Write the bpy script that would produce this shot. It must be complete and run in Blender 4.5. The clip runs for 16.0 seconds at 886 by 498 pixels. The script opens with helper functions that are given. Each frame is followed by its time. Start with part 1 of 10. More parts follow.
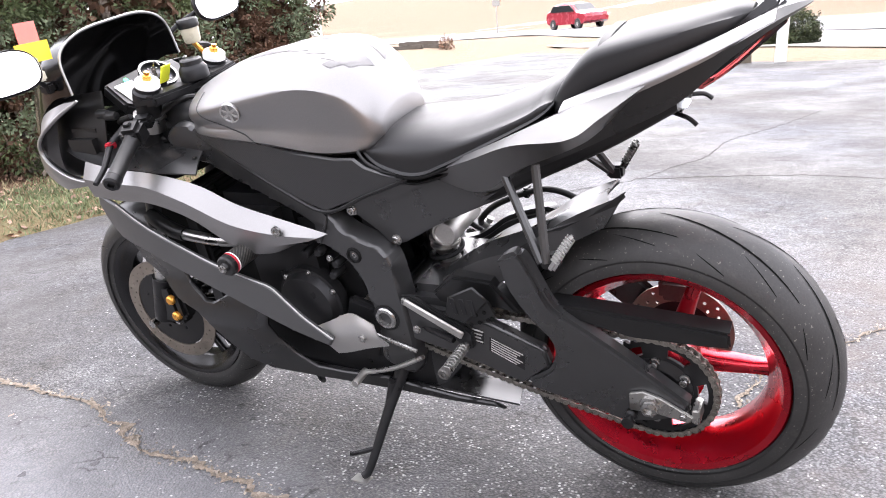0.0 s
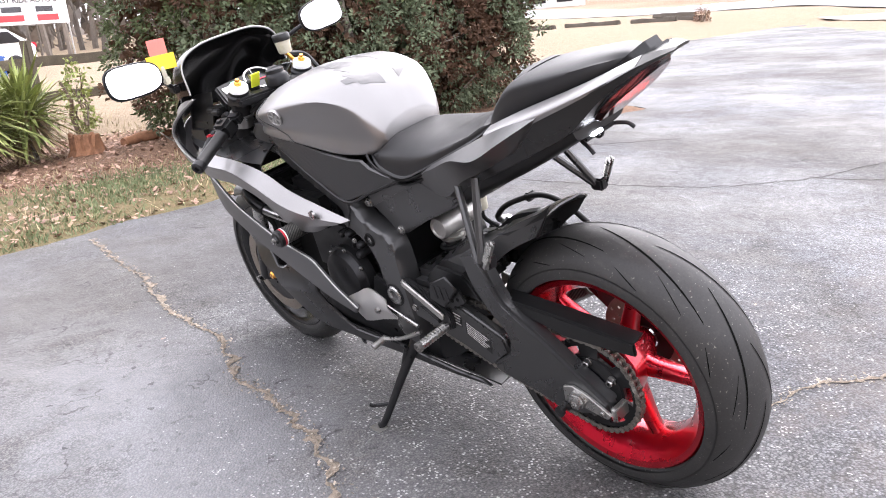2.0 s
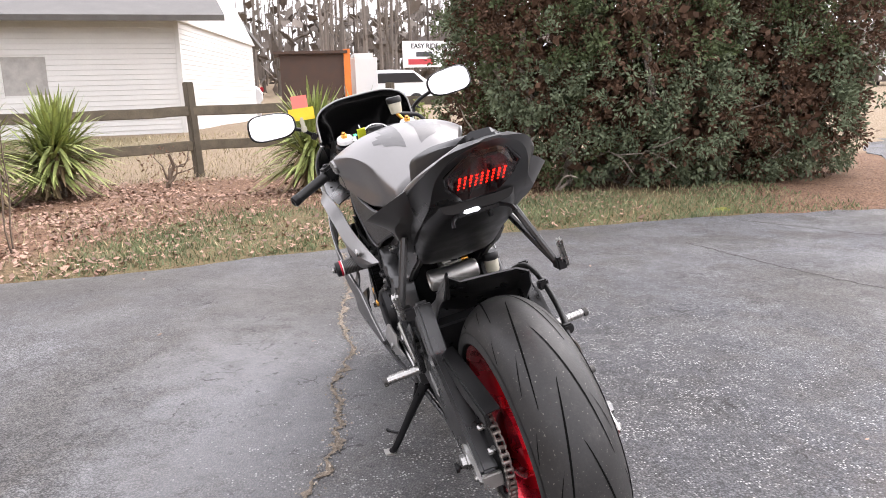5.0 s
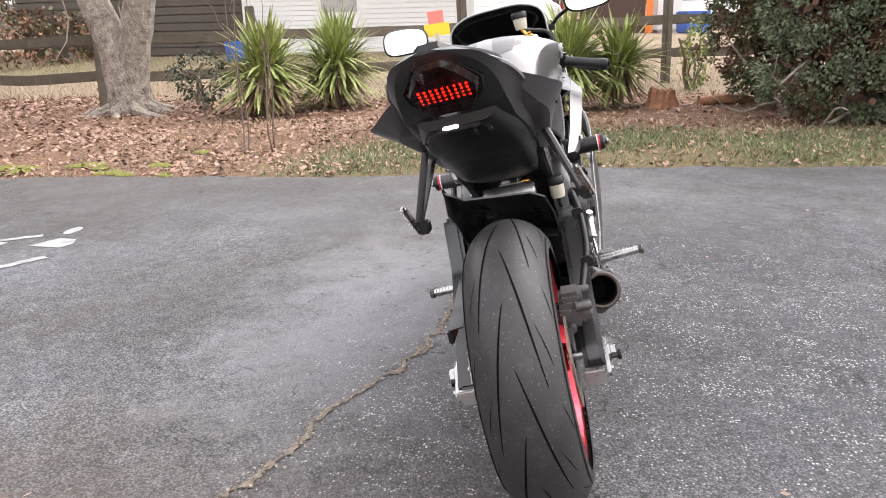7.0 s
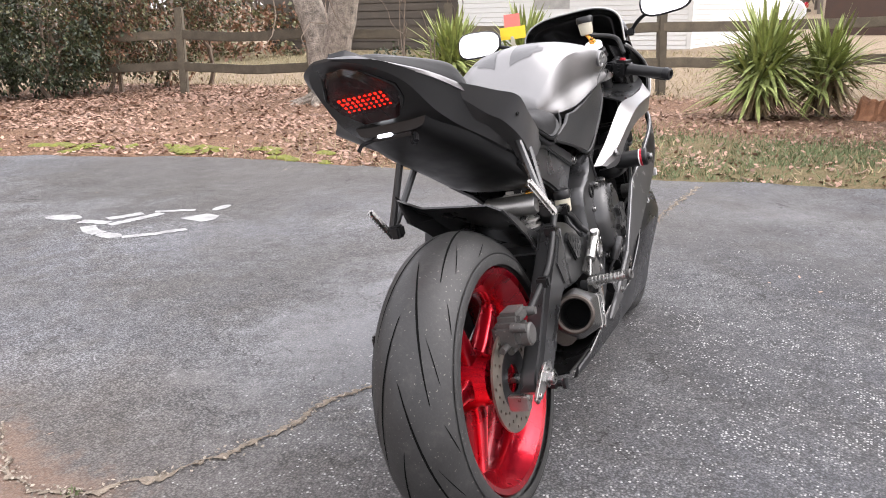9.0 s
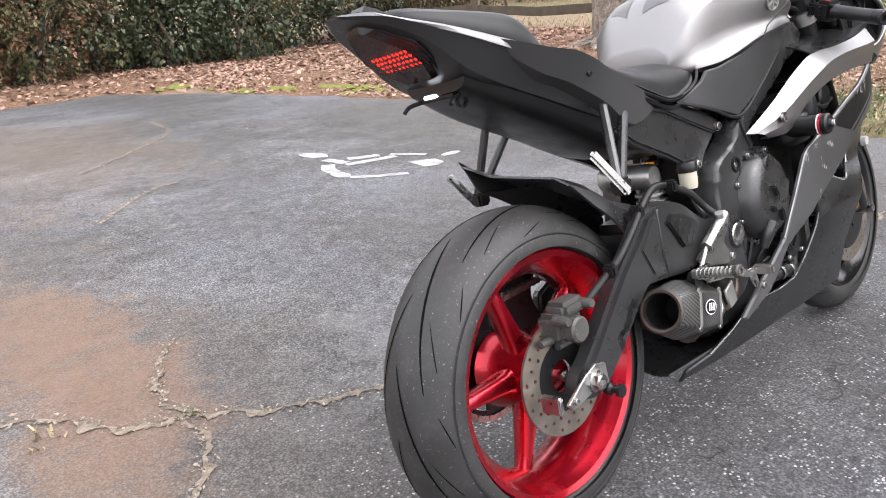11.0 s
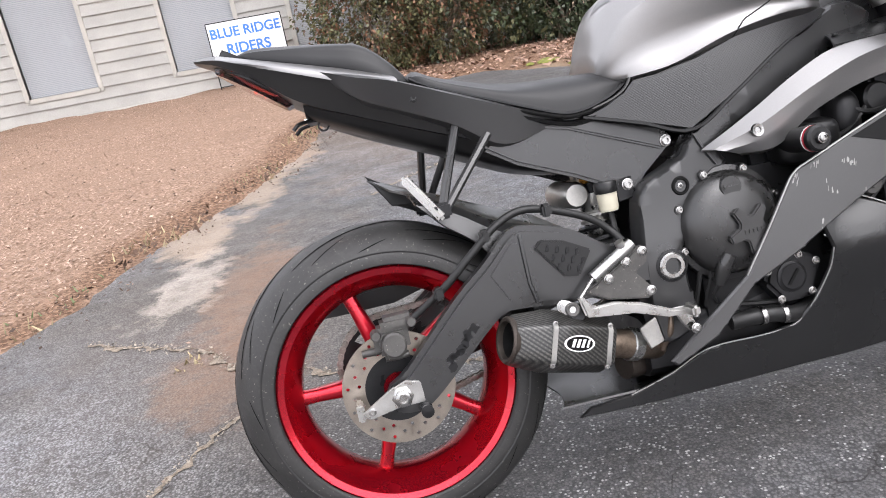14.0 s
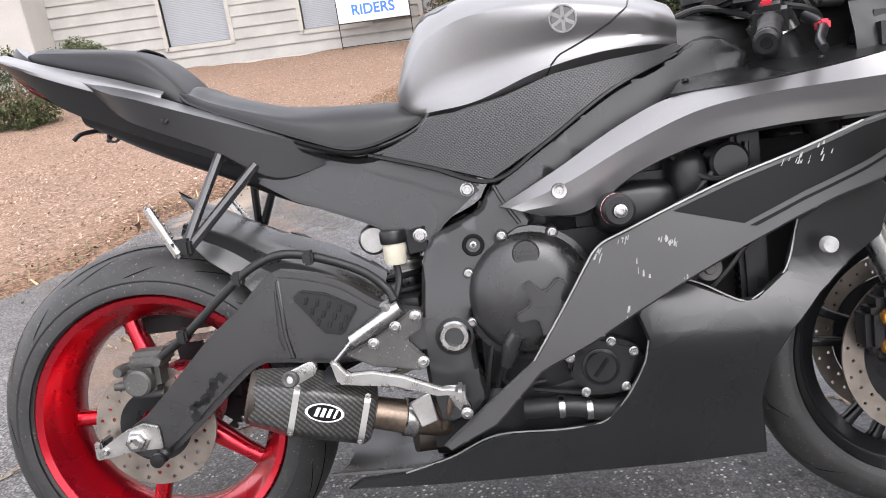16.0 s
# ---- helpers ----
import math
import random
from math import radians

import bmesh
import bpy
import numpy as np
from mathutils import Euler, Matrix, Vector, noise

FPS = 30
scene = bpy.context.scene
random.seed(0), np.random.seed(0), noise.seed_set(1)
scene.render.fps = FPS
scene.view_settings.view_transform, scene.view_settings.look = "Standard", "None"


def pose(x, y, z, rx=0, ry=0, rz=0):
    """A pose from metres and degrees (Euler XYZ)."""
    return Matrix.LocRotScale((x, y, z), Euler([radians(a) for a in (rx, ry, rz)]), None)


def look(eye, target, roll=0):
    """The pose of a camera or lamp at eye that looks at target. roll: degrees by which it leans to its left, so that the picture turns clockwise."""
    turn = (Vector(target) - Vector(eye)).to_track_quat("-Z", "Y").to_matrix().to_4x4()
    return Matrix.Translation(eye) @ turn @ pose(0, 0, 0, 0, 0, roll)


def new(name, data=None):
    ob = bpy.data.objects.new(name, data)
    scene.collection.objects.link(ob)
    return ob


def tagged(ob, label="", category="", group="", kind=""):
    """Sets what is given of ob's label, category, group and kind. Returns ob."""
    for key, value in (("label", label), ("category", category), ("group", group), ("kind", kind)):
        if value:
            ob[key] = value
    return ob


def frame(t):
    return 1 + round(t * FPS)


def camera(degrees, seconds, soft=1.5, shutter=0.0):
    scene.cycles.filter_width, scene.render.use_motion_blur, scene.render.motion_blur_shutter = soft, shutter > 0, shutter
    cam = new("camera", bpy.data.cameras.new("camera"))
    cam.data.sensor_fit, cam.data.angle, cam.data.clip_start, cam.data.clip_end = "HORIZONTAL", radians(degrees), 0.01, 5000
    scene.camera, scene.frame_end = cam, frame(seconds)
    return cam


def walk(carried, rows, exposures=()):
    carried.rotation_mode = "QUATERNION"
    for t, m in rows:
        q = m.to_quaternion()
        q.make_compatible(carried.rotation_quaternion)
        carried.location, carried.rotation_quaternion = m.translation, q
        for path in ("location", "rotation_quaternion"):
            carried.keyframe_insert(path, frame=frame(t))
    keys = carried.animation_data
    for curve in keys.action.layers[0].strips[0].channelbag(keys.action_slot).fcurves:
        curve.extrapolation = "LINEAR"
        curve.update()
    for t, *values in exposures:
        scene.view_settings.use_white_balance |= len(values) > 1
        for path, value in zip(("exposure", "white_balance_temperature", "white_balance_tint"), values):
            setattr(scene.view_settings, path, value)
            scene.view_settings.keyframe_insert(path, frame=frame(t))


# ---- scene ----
cam = camera(59.5, 16.0, 1.0)
PATH = [
    (0, (-0.382, 1.51, 0.981), (0.671, -0.1, 0.434), -4.7),
    (0.5, (-0.462, 1.401, 0.985), (0.707, -0.109, 0.39), -4.0),
    (1, (-0.615, 1.349, 1.005), (0.668, -0.057, 0.39), -4.4),
    (1.5, (-0.836, 1.337, 1.054), (0.572, 0.049, 0.455), -4.4),
    (2, (-0.955, 1.309, 1.051), (0.558, 0.131, 0.484), -5.0),
    (2.5, (-1.057, 1.172, 1.032), (0.538, 0.101, 0.478), -5.4),
    (3, (-1.144, 1.06, 1.046), (0.499, 0.077, 0.471), -4.6),
    (3.2, (-1.183, 1.045, 1.056), (0.479, 0.1, 0.47), -3.9),
    (5.3, (-1.565, 0.45, 1.059), (0.377, 0.194, 0.653), -1.3),
    (5.5, (-1.617, 0.374, 1.06), (0.326, 0.218, 0.613), -1.4),
    (6, (-1.689, 0.216, 1.079), (0.233, 0.311, 0.536), -2.4),
    (6.5, (-1.615, 0.098, 1.048), (0.29, 0.326, 0.484), -2.9),
    (7, (-1.517, -0.057, 1.033), (0.364, 0.316, 0.466), -1.5),
    (7.5, (-1.527, -0.292, 1.051), (0.317, 0.222, 0.47), -1.5),
    (8, (-1.524, -0.473, 1.072), (0.266, 0.205, 0.492), -1.8),
    (8.5, (-1.422, -0.546, 1.053), (0.329, 0.239, 0.488), -1.9),
    (9, (-1.32, -0.585, 1.045), (0.378, 0.308, 0.48), -0.9),
    (9.2, (-1.295, -0.618, 1.044), (0.352, 0.353, 0.456), -1.4),
    (11.3, (-0.823, -0.953, 1.047), (0.296, 0.559, 0.367), -3.8),
    (11.5, (-0.766, -1.011, 1.061), (0.316, 0.527, 0.38), -4.1),
    (12, (-0.601, -1.16, 1.074), (0.356, 0.459, 0.394), -5.0),
    (12.5, (-0.436, -1.199, 1.042), (0.356, 0.508, 0.362), -6.6),
    (13, (-0.254, -1.214, 1.027), (0.295, 0.621, 0.452), -7.9),
    (13.5, (-0.087, -1.288, 1.027), (0.257, 0.596, 0.451), -9.2),
    (14, (0.078, -1.378, 1.043), (0.214, 0.513, 0.406), -10.5),
    (14.5, (0.223, -1.339, 1.01), (0.24, 0.547, 0.345), -10.4),
    (15, (0.377, -1.251, 1.001), (0.313, 0.642, 0.361), -9.3),
    (15.5, (0.538, -1.217, 0.998), (0.445, 0.672, 0.349), -8.1),
    (16, (0.749, -1.186, 1.025), (0.512, 0.686, 0.361), -7.9),
]
walk(cam, [(t, look(eye, target, roll)) for t, eye, target, roll in PATH], [(0, 2.15, 6400, 17), (3, 1.85, 6400, 17), (5.5, 1.52, 6600, 16), (9, 1.56, 6550, 15), (12.5, 1.62, 6400, 13), (14.3, 1.42, 6400, 14), (16, 1.5, 6400, 14)])

# ---- light ----
world = bpy.data.worlds.new("overcast")
scene.world = world
world.use_nodes = True
_wt = world.node_tree
_bg = _wt.nodes["Background"]
_sky = _wt.nodes.new("ShaderNodeTexSky")
_sky.sky_type = "NISHITA"
_sky.sun_disc = False
_sky.sun_elevation = radians(52)
_sky.sun_rotation = radians(150)
_sky.air_density, _sky.dust_density, _sky.ozone_density = 1.0, 6.0, 1.0
# a closed grey cloud cover: the sky's own colour is washed out to a nearly even white
_hs = _wt.nodes.new("ShaderNodeHueSaturation")
_hs.inputs["Saturation"].default_value = 0.12
_mx = _wt.nodes.new("ShaderNodeMix")
_mx.data_type = "RGBA"
_mx.inputs[0].default_value = 0.6
_mx.inputs[7].default_value = (9.5, 9.7, 10.2, 1)
_wt.links.new(_sky.outputs[0], _hs.inputs["Color"])
_wt.links.new(_hs.outputs[0], _mx.inputs[6])
_wt.links.new(_mx.outputs[2], _bg.inputs[0])
_bg.inputs[1].default_value = 0.124
_sd = bpy.data.lights.new("sun", "SUN")
_sd.energy, _sd.angle, _sd.color = 0.5, radians(75), (1.0, 0.97, 0.93)
sun = new("sun", _sd)
sun.matrix_world = look((0, 0, 20), (-4.0, 6.9, 9.8))

# ---- materials ----


def _link(nt, a, b):
    nt.links.new(a, b)


def base_mat(name):
    m = bpy.data.materials.new(name)
    m.use_nodes = True
    nt = m.node_tree
    return m, nt, nt.nodes["Principled BSDF"]


def nd(nt, kind, **kw):
    n = nt.nodes.new(kind)
    for k, v in kw.items():
        n.inputs[k].default_value = v
    return n


def noise_tex(nt, vec, scale, detail=3.0, rough=0.55):
    n = nd(nt, "ShaderNodeTexNoise", Scale=scale, Detail=detail, Roughness=rough)
    _link(nt, vec, n.inputs["Vector"])
    return n.outputs["Fac"]


def ramp(nt, fac, lo, hi, a=0.0, b=1.0):
    n = nd(nt, "ShaderNodeMapRange")
    n.inputs["From Min"].default_value, n.inputs["From Max"].default_value = lo, hi
    n.inputs["To Min"].default_value, n.inputs["To Max"].default_value = a, b
    _link(nt, fac, n.inputs["Value"])
    return n.outputs["Result"]


def mixc(nt, fac, a, b, mode="MIX"):
    n = nt.nodes.new("ShaderNodeMix")
    n.data_type, n.blend_type = "RGBA", mode
    for sock, v in ((0, fac), (6, a), (7, b)):
        if isinstance(v, (int, float)):
            n.inputs[sock].default_value = v
        elif isinstance(v, tuple):
            n.inputs[sock].default_value = (*v, 1) if len(v) == 3 else v
        else:
            _link(nt, v, n.inputs[sock])
    return n.outputs[2]


def math_node(nt, op, a, b=0.0):
    n = nt.nodes.new("ShaderNodeMath")
    n.operation = op
    for i, v in enumerate((a, b)):
        if isinstance(v, (int, float)):
            n.inputs[i].default_value = v
        else:
            _link(nt, v, n.inputs[i])
    return n.outputs[0]


def bump(nt, bs, height, strength, dist=0.002):
    n = nd(nt, "ShaderNodeBump", Strength=strength, Distance=dist)
    _link(nt, height, n.inputs["Height"])
    _link(nt, n.outputs[0], bs.inputs["Normal"])


def coords(nt):
    return nt.nodes.new("ShaderNodeTexCoord").outputs["Object"]


def surf(name, color, rough=0.5, metal=0.0, var=0.15, scale=14.0, fine=120.0, bumpy=0.15, rvar=0.12,
         coat=0.0, spec=0.5, alpha=1.0, trans=0.0, flake=0.0, dist=0.001, island=0.0, obj=0.0, dust=0.0):
    """Plain coloured surface with stains at one scale, grain at another and a fine relief."""
    m, nt, bs = base_mat(name)
    v = coords(nt)
    big = noise_tex(nt, v, scale, 4)
    small = noise_tex(nt, v, fine, 3)
    f = math_node(nt, "ADD", math_node(nt, "MULTIPLY", big, 0.65), math_node(nt, "MULTIPLY", small, 0.35))
    lo = tuple(c * (1 - var) for c in color)
    hi = tuple(min(1, c * (1 + var)) for c in color)
    col = mixc(nt, ramp(nt, f, 0.3, 0.7), lo, hi)
    if island:
        g = nt.nodes.new("ShaderNodeNewGeometry").outputs["Random Per Island"]
        col = mixc(nt, ramp(nt, g, 0, 1, 0.0, 1.0), mixc(nt, island, col, (0, 0, 0)), col)
    if obj:
        o = nt.nodes.new("ShaderNodeObjectInfo").outputs["Random"]
        col = mixc(nt, o, mixc(nt, obj, col, (0, 0, 0)), col)
    if dust:
        d = math_node(nt, "MAXIMUM", ramp(nt, noise_tex(nt, v, 30.0, 6, 0.7), 0.55, 0.8, 0, dust * 0.5), ramp(nt, noise_tex(nt, v, 190.0, 2, 0.5), 0.68, 0.72, 0, dust * 2.2))
        col = mixc(nt, d, col, (0.36, 0.33, 0.29))
    if flake:
        vo = nd(nt, "ShaderNodeTexVoronoi", Scale=1500.0)
        _link(nt, v, vo.inputs["Vector"])
        col = mixc(nt, math_node(nt, "MULTIPLY", ramp(nt, vo.outputs["Color"], 0.5, 1.0), flake), col, (0.6, 0.6, 0.62))
    _link(nt, col, bs.inputs["Base Color"])
    _link(nt, ramp(nt, big, 0.3, 0.7, max(0.02, rough - rvar), min(1, rough + rvar)), bs.inputs["Roughness"])
    bs.inputs["Metallic"].default_value = metal
    bs.inputs["Specular IOR Level"].default_value = spec
    bs.inputs["Coat Weight"].default_value = coat
    bs.inputs["Coat Roughness"].default_value = 0.08
    bs.inputs["Transmission Weight"].default_value = trans
    bs.inputs["Alpha"].default_value = alpha
    if bumpy:
        bump(nt, bs, small, bumpy, dist)
    return m


PAINT = surf("satin_charcoal_paint", (0.27, 0.264, 0.262), 0.37, 0.92, 0.05, 5, 300, 0.02, 0.04, flake=0.08)
# darker copy of the charcoal; on the tail its tone includes the flanks' shade
TAILPAINT = surf("dark_satin_paint", (0.012, 0.012, 0.0123), 0.29, 0.0, 0.08, 6, 300, 0.02, 0.05, spec=0.55)
FRAMEPAINT = surf("matte_black_frame_paint", (0.019, 0.019, 0.0195), 0.3, 0.0, 0.15, 10, 400, 0.03, 0.06, spec=0.7)
SCUFFED = surf("scuffed_dark_paint", (0.036, 0.0357, 0.036), 0.35, 0.0, 0.12, 7, 260, 0.03, 0.07, spec=0.9)
BLACKPLASTIC = surf("black_plastic", (0.007, 0.007, 0.0073), 0.36, 0.0, 0.2, 18, 500, 0.06, 0.08, spec=0.4)
GLOSSBLACK = surf("gloss_black_plastic", (0.006, 0.006, 0.0065), 0.16, 0.0, 0.2, 8, 200, 0.01, 0.05, spec=0.35)
DECALBLACK = surf("black_vinyl_decal", (0.005, 0.005, 0.0052), 0.42, 0.0, 0.15, 20, 300, 0.02, 0.05, spec=0.22)
SEATMAT = surf("black_seat_vinyl", (0.007, 0.007, 0.0078), 0.48, 0.0, 0.12, 9, 900, 0.15, 0.05, dist=0.0004, spec=0.45)
BLACKMETAL = surf("black_cast_metal", (0.02, 0.02, 0.021), 0.36, 0.5, 0.2, 20, 350, 0.1, 0.1, spec=0.3)
ENGINE = surf("dark_grey_engine_casting", (0.022, 0.0217, 0.0215), 0.3, 0.25, 0.15, 16, 420, 0.1, 0.08, spec=0.8)
ALU = surf("brushed_aluminium", (0.46, 0.455, 0.44), 0.3, 1.0, 0.15, 30, 400, 0.06, 0.1)
DULLALU = surf("dull_grey_aluminium", (0.42, 0.41, 0.39), 0.42, 0.9, 0.2, 25, 300, 0.1, 0.1, dust=0.1)
CALIPER = surf("dusty_grey_caliper", (0.085, 0.082, 0.078), 0.55, 0.5, 0.25, 25, 300, 0.15, 0.1, dust=0.25)
STEEL = surf("bright_bolt_steel", (0.36, 0.355, 0.345), 0.26, 1.0, 0.2, 60, 500, 0.02, 0.08)
CHAINMAT = surf("greasy_chain_steel", (0.34, 0.32, 0.29), 0.36, 0.95, 0.4, 60, 300, 0.1, 0.15, obj=0.3)
DISCMAT = surf("brake_disc_steel", (0.27, 0.235, 0.2), 0.38, 0.85, 0.25, 30, 500, 0.06, 0.1)
REDRIM = surf("candy_red_rim_paint", (0.46, 0.008, 0.022), 0.27, 0.85, 0.08, 12, 400, 0.01, 0.04, coat=0.6)
RUBBER = surf("tyre_rubber", (0.026, 0.0255, 0.025), 0.5, 0.0, 0.3, 14, 220, 0.3, 0.08, dust=0.14, spec=0.4)
SIDEWALL = surf("tyre_sidewall_rubber", (0.011, 0.011, 0.011), 0.42, 0.0, 0.2, 14, 260, 0.15, 0.06, dust=0.05, spec=0.45)
GROOVE = surf("tyre_groove_black", (0.003, 0.003, 0.003), 0.9, 0.0, 0.2, spec=0.1)
SIDEMARK = surf("grey_sidewall_marking", (0.05, 0.05, 0.05), 0.6, 0.0, 0.2, 40, 300, 0.1)
HOSE = surf("black_rubber_hose", (0.012, 0.012, 0.012), 0.45, 0.0, 0.2, 30, 300, 0.1, spec=0.35)
TITAN = surf("heat_stained_exhaust_steel", (0.2, 0.155, 0.12), 0.4, 0.9, 0.5, 26, 200, 0.08, 0.12)
SOOT = surf("sooty_outlet_steel", (0.07, 0.058, 0.05), 0.5, 0.7, 0.4, 30, 300, 0.1)
SCRATCH = surf("pale_scraped_plastic", (0.33, 0.325, 0.315), 0.6, 0.0, 0.3, 60, 500, 0.2)
GOLD = surf("gold_anodised", (0.75, 0.36, 0.07), 0.3, 0.9, 0.15, 40, 300, 0.03)
WHITEPLASTIC = surf("milky_plastic", (0.5, 0.47, 0.37), 0.35, 0.0, 0.06, 30, 200, 0.02)
SILVERPAINT = surf("silver_paint_and_edge_glint", (0.42, 0.415, 0.405), 0.36, 0.75, 0.06, 14, 300, 0.03, 0.06)
WHITEPAINT = surf("white_sticker", (0.8, 0.8, 0.78), 0.45, 0.0, 0.06, 60, 300, 0.02)
REDPART = surf("red_anodised", (0.55, 0.03, 0.05), 0.35, 0.5, 0.1)
GREYGRAPHIC = surf("grey_decal", (0.16, 0.158, 0.158), 0.4, 0.8, 0.08, 14, 300, 0.02)
# near-black that puts the shade of gaps, holes and slots into the colour
DARKVOID = surf("recess_shade_black", (0.006, 0.006, 0.006), 0.8, 0.0, 0.3, spec=0.15)
YELLOWTAG = surf("yellow_card", (0.9, 0.62, 0.03), 0.6, 0.0, 0.08, 20, 200, 0.03)
REDTAG = surf("faded_red_card", (0.85, 0.2, 0.16), 0.6, 0.0, 0.08, 20, 200, 0.03)
LIMETAG = surf("lime_plastic_tag", (0.75, 0.8, 0.04), 0.5, 0.0, 0.06)


def mirror_mat():
    m, nt, bs = base_mat("mirror_glass")
    bs.inputs["Base Color"].default_value = (0.93, 0.94, 0.95, 1)
    bs.inputs["Metallic"].default_value, bs.inputs["Roughness"].default_value = 1.0, 0.015
    return m


def glass_mat(name, tint, rough=0.03, weight=1.0):
    m, nt, bs = base_mat(name)
    bs.inputs["Base Color"].default_value = (*tint, 1)
    bs.inputs["Roughness"].default_value, bs.inputs["Transmission Weight"].default_value = rough, weight
    bs.inputs["IOR"].default_value = 1.45
    return m


def glow(name, color, power, base=(0.3, 0.01, 0.01)):
    m, nt, bs = base_mat(name)
    bs.inputs["Base Color"].default_value = (*base, 1)
    bs.inputs["Emission Color"].default_value = (*color, 1)
    bs.inputs["Emission Strength"].default_value = power
    return m


def carbon_mat():
    m, nt, bs = base_mat("carbon_fibre")
    v = coords(nt)
    w = nd(nt, "ShaderNodeTexWave", Scale=62.0, Distortion=0.0)
    w.bands_direction = "DIAGONAL"
    _link(nt, v, w.inputs["Vector"])
    ch = nd(nt, "ShaderNodeTexChecker", Scale=160.0)
    _link(nt, v, ch.inputs["Vector"])
    f = math_node(nt, "MULTIPLY", w.outputs["Fac"], ramp(nt, ch.outputs["Fac"], 0, 1, 0.55, 1.0))
    _link(nt, mixc(nt, f, (0.01, 0.01, 0.01), (0.095, 0.092, 0.085)), bs.inputs["Base Color"])
    bs.inputs["Roughness"].default_value, bs.inputs["Metallic"].default_value = 0.38, 0.3
    bs.inputs["Coat Weight"].default_value = 0.3
    bump(nt, bs, f, 0.2, 0.0005)
    return m


def dimple_mat():
    m, nt, bs = base_mat("dimpled_side_cover")
    v = coords(nt)
    # staggered rows of small dimples, laid out on the cover's flank
    sp = nt.nodes.new("ShaderNodeSeparateXYZ")
    _link(nt, v, sp.inputs[0])
    cb = nt.nodes.new("ShaderNodeCombineXYZ")
    _link(nt, math_node(nt, "ADD", sp.outputs[0], sp.outputs[2]), cb.inputs[0])
    _link(nt, math_node(nt, "SUBTRACT", sp.outputs[2], sp.outputs[0]), cb.inputs[1])
    vo = nd(nt, "ShaderNodeTexVoronoi", Scale=185.0, Randomness=0.0)
    vo.voronoi_dimensions = "2D"
    _link(nt, cb.outputs[0], vo.inputs["Vector"])
    f = ramp(nt, vo.outputs["Distance"], 0.2, 0.42)
    _link(nt, mixc(nt, f, (0.008, 0.008, 0.0085), (0.015, 0.015, 0.0156)), bs.inputs["Base Color"])
    bs.inputs["Roughness"].default_value = 0.34
    bs.inputs["Specular IOR Level"].default_value = 0.8
    bump(nt, bs, f, 0.3, 0.0006)
    return m


MIRROR = mirror_mat()
CLEAR = glass_mat("clear_lens", (0.9, 0.92, 0.93))
SMOKE = glass_mat("smoked_red_lens", (0.42, 0.07, 0.07), 0.05)
BRAKEGLOW = glow("tail_light_diode", (1.0, 0.06, 0.015), 5.0)
PLATEGLOW = glow("plate_light_diode", (0.9, 0.95, 1.0), 2.0, (0.5, 0.5, 0.5))
GREENGLOW = glow("neutral_lamp", (0.05, 1.0, 0.3), 2.0, (0.02, 0.3, 0.1))
CARBON = carbon_mat()
DIMPLED = dimple_mat()


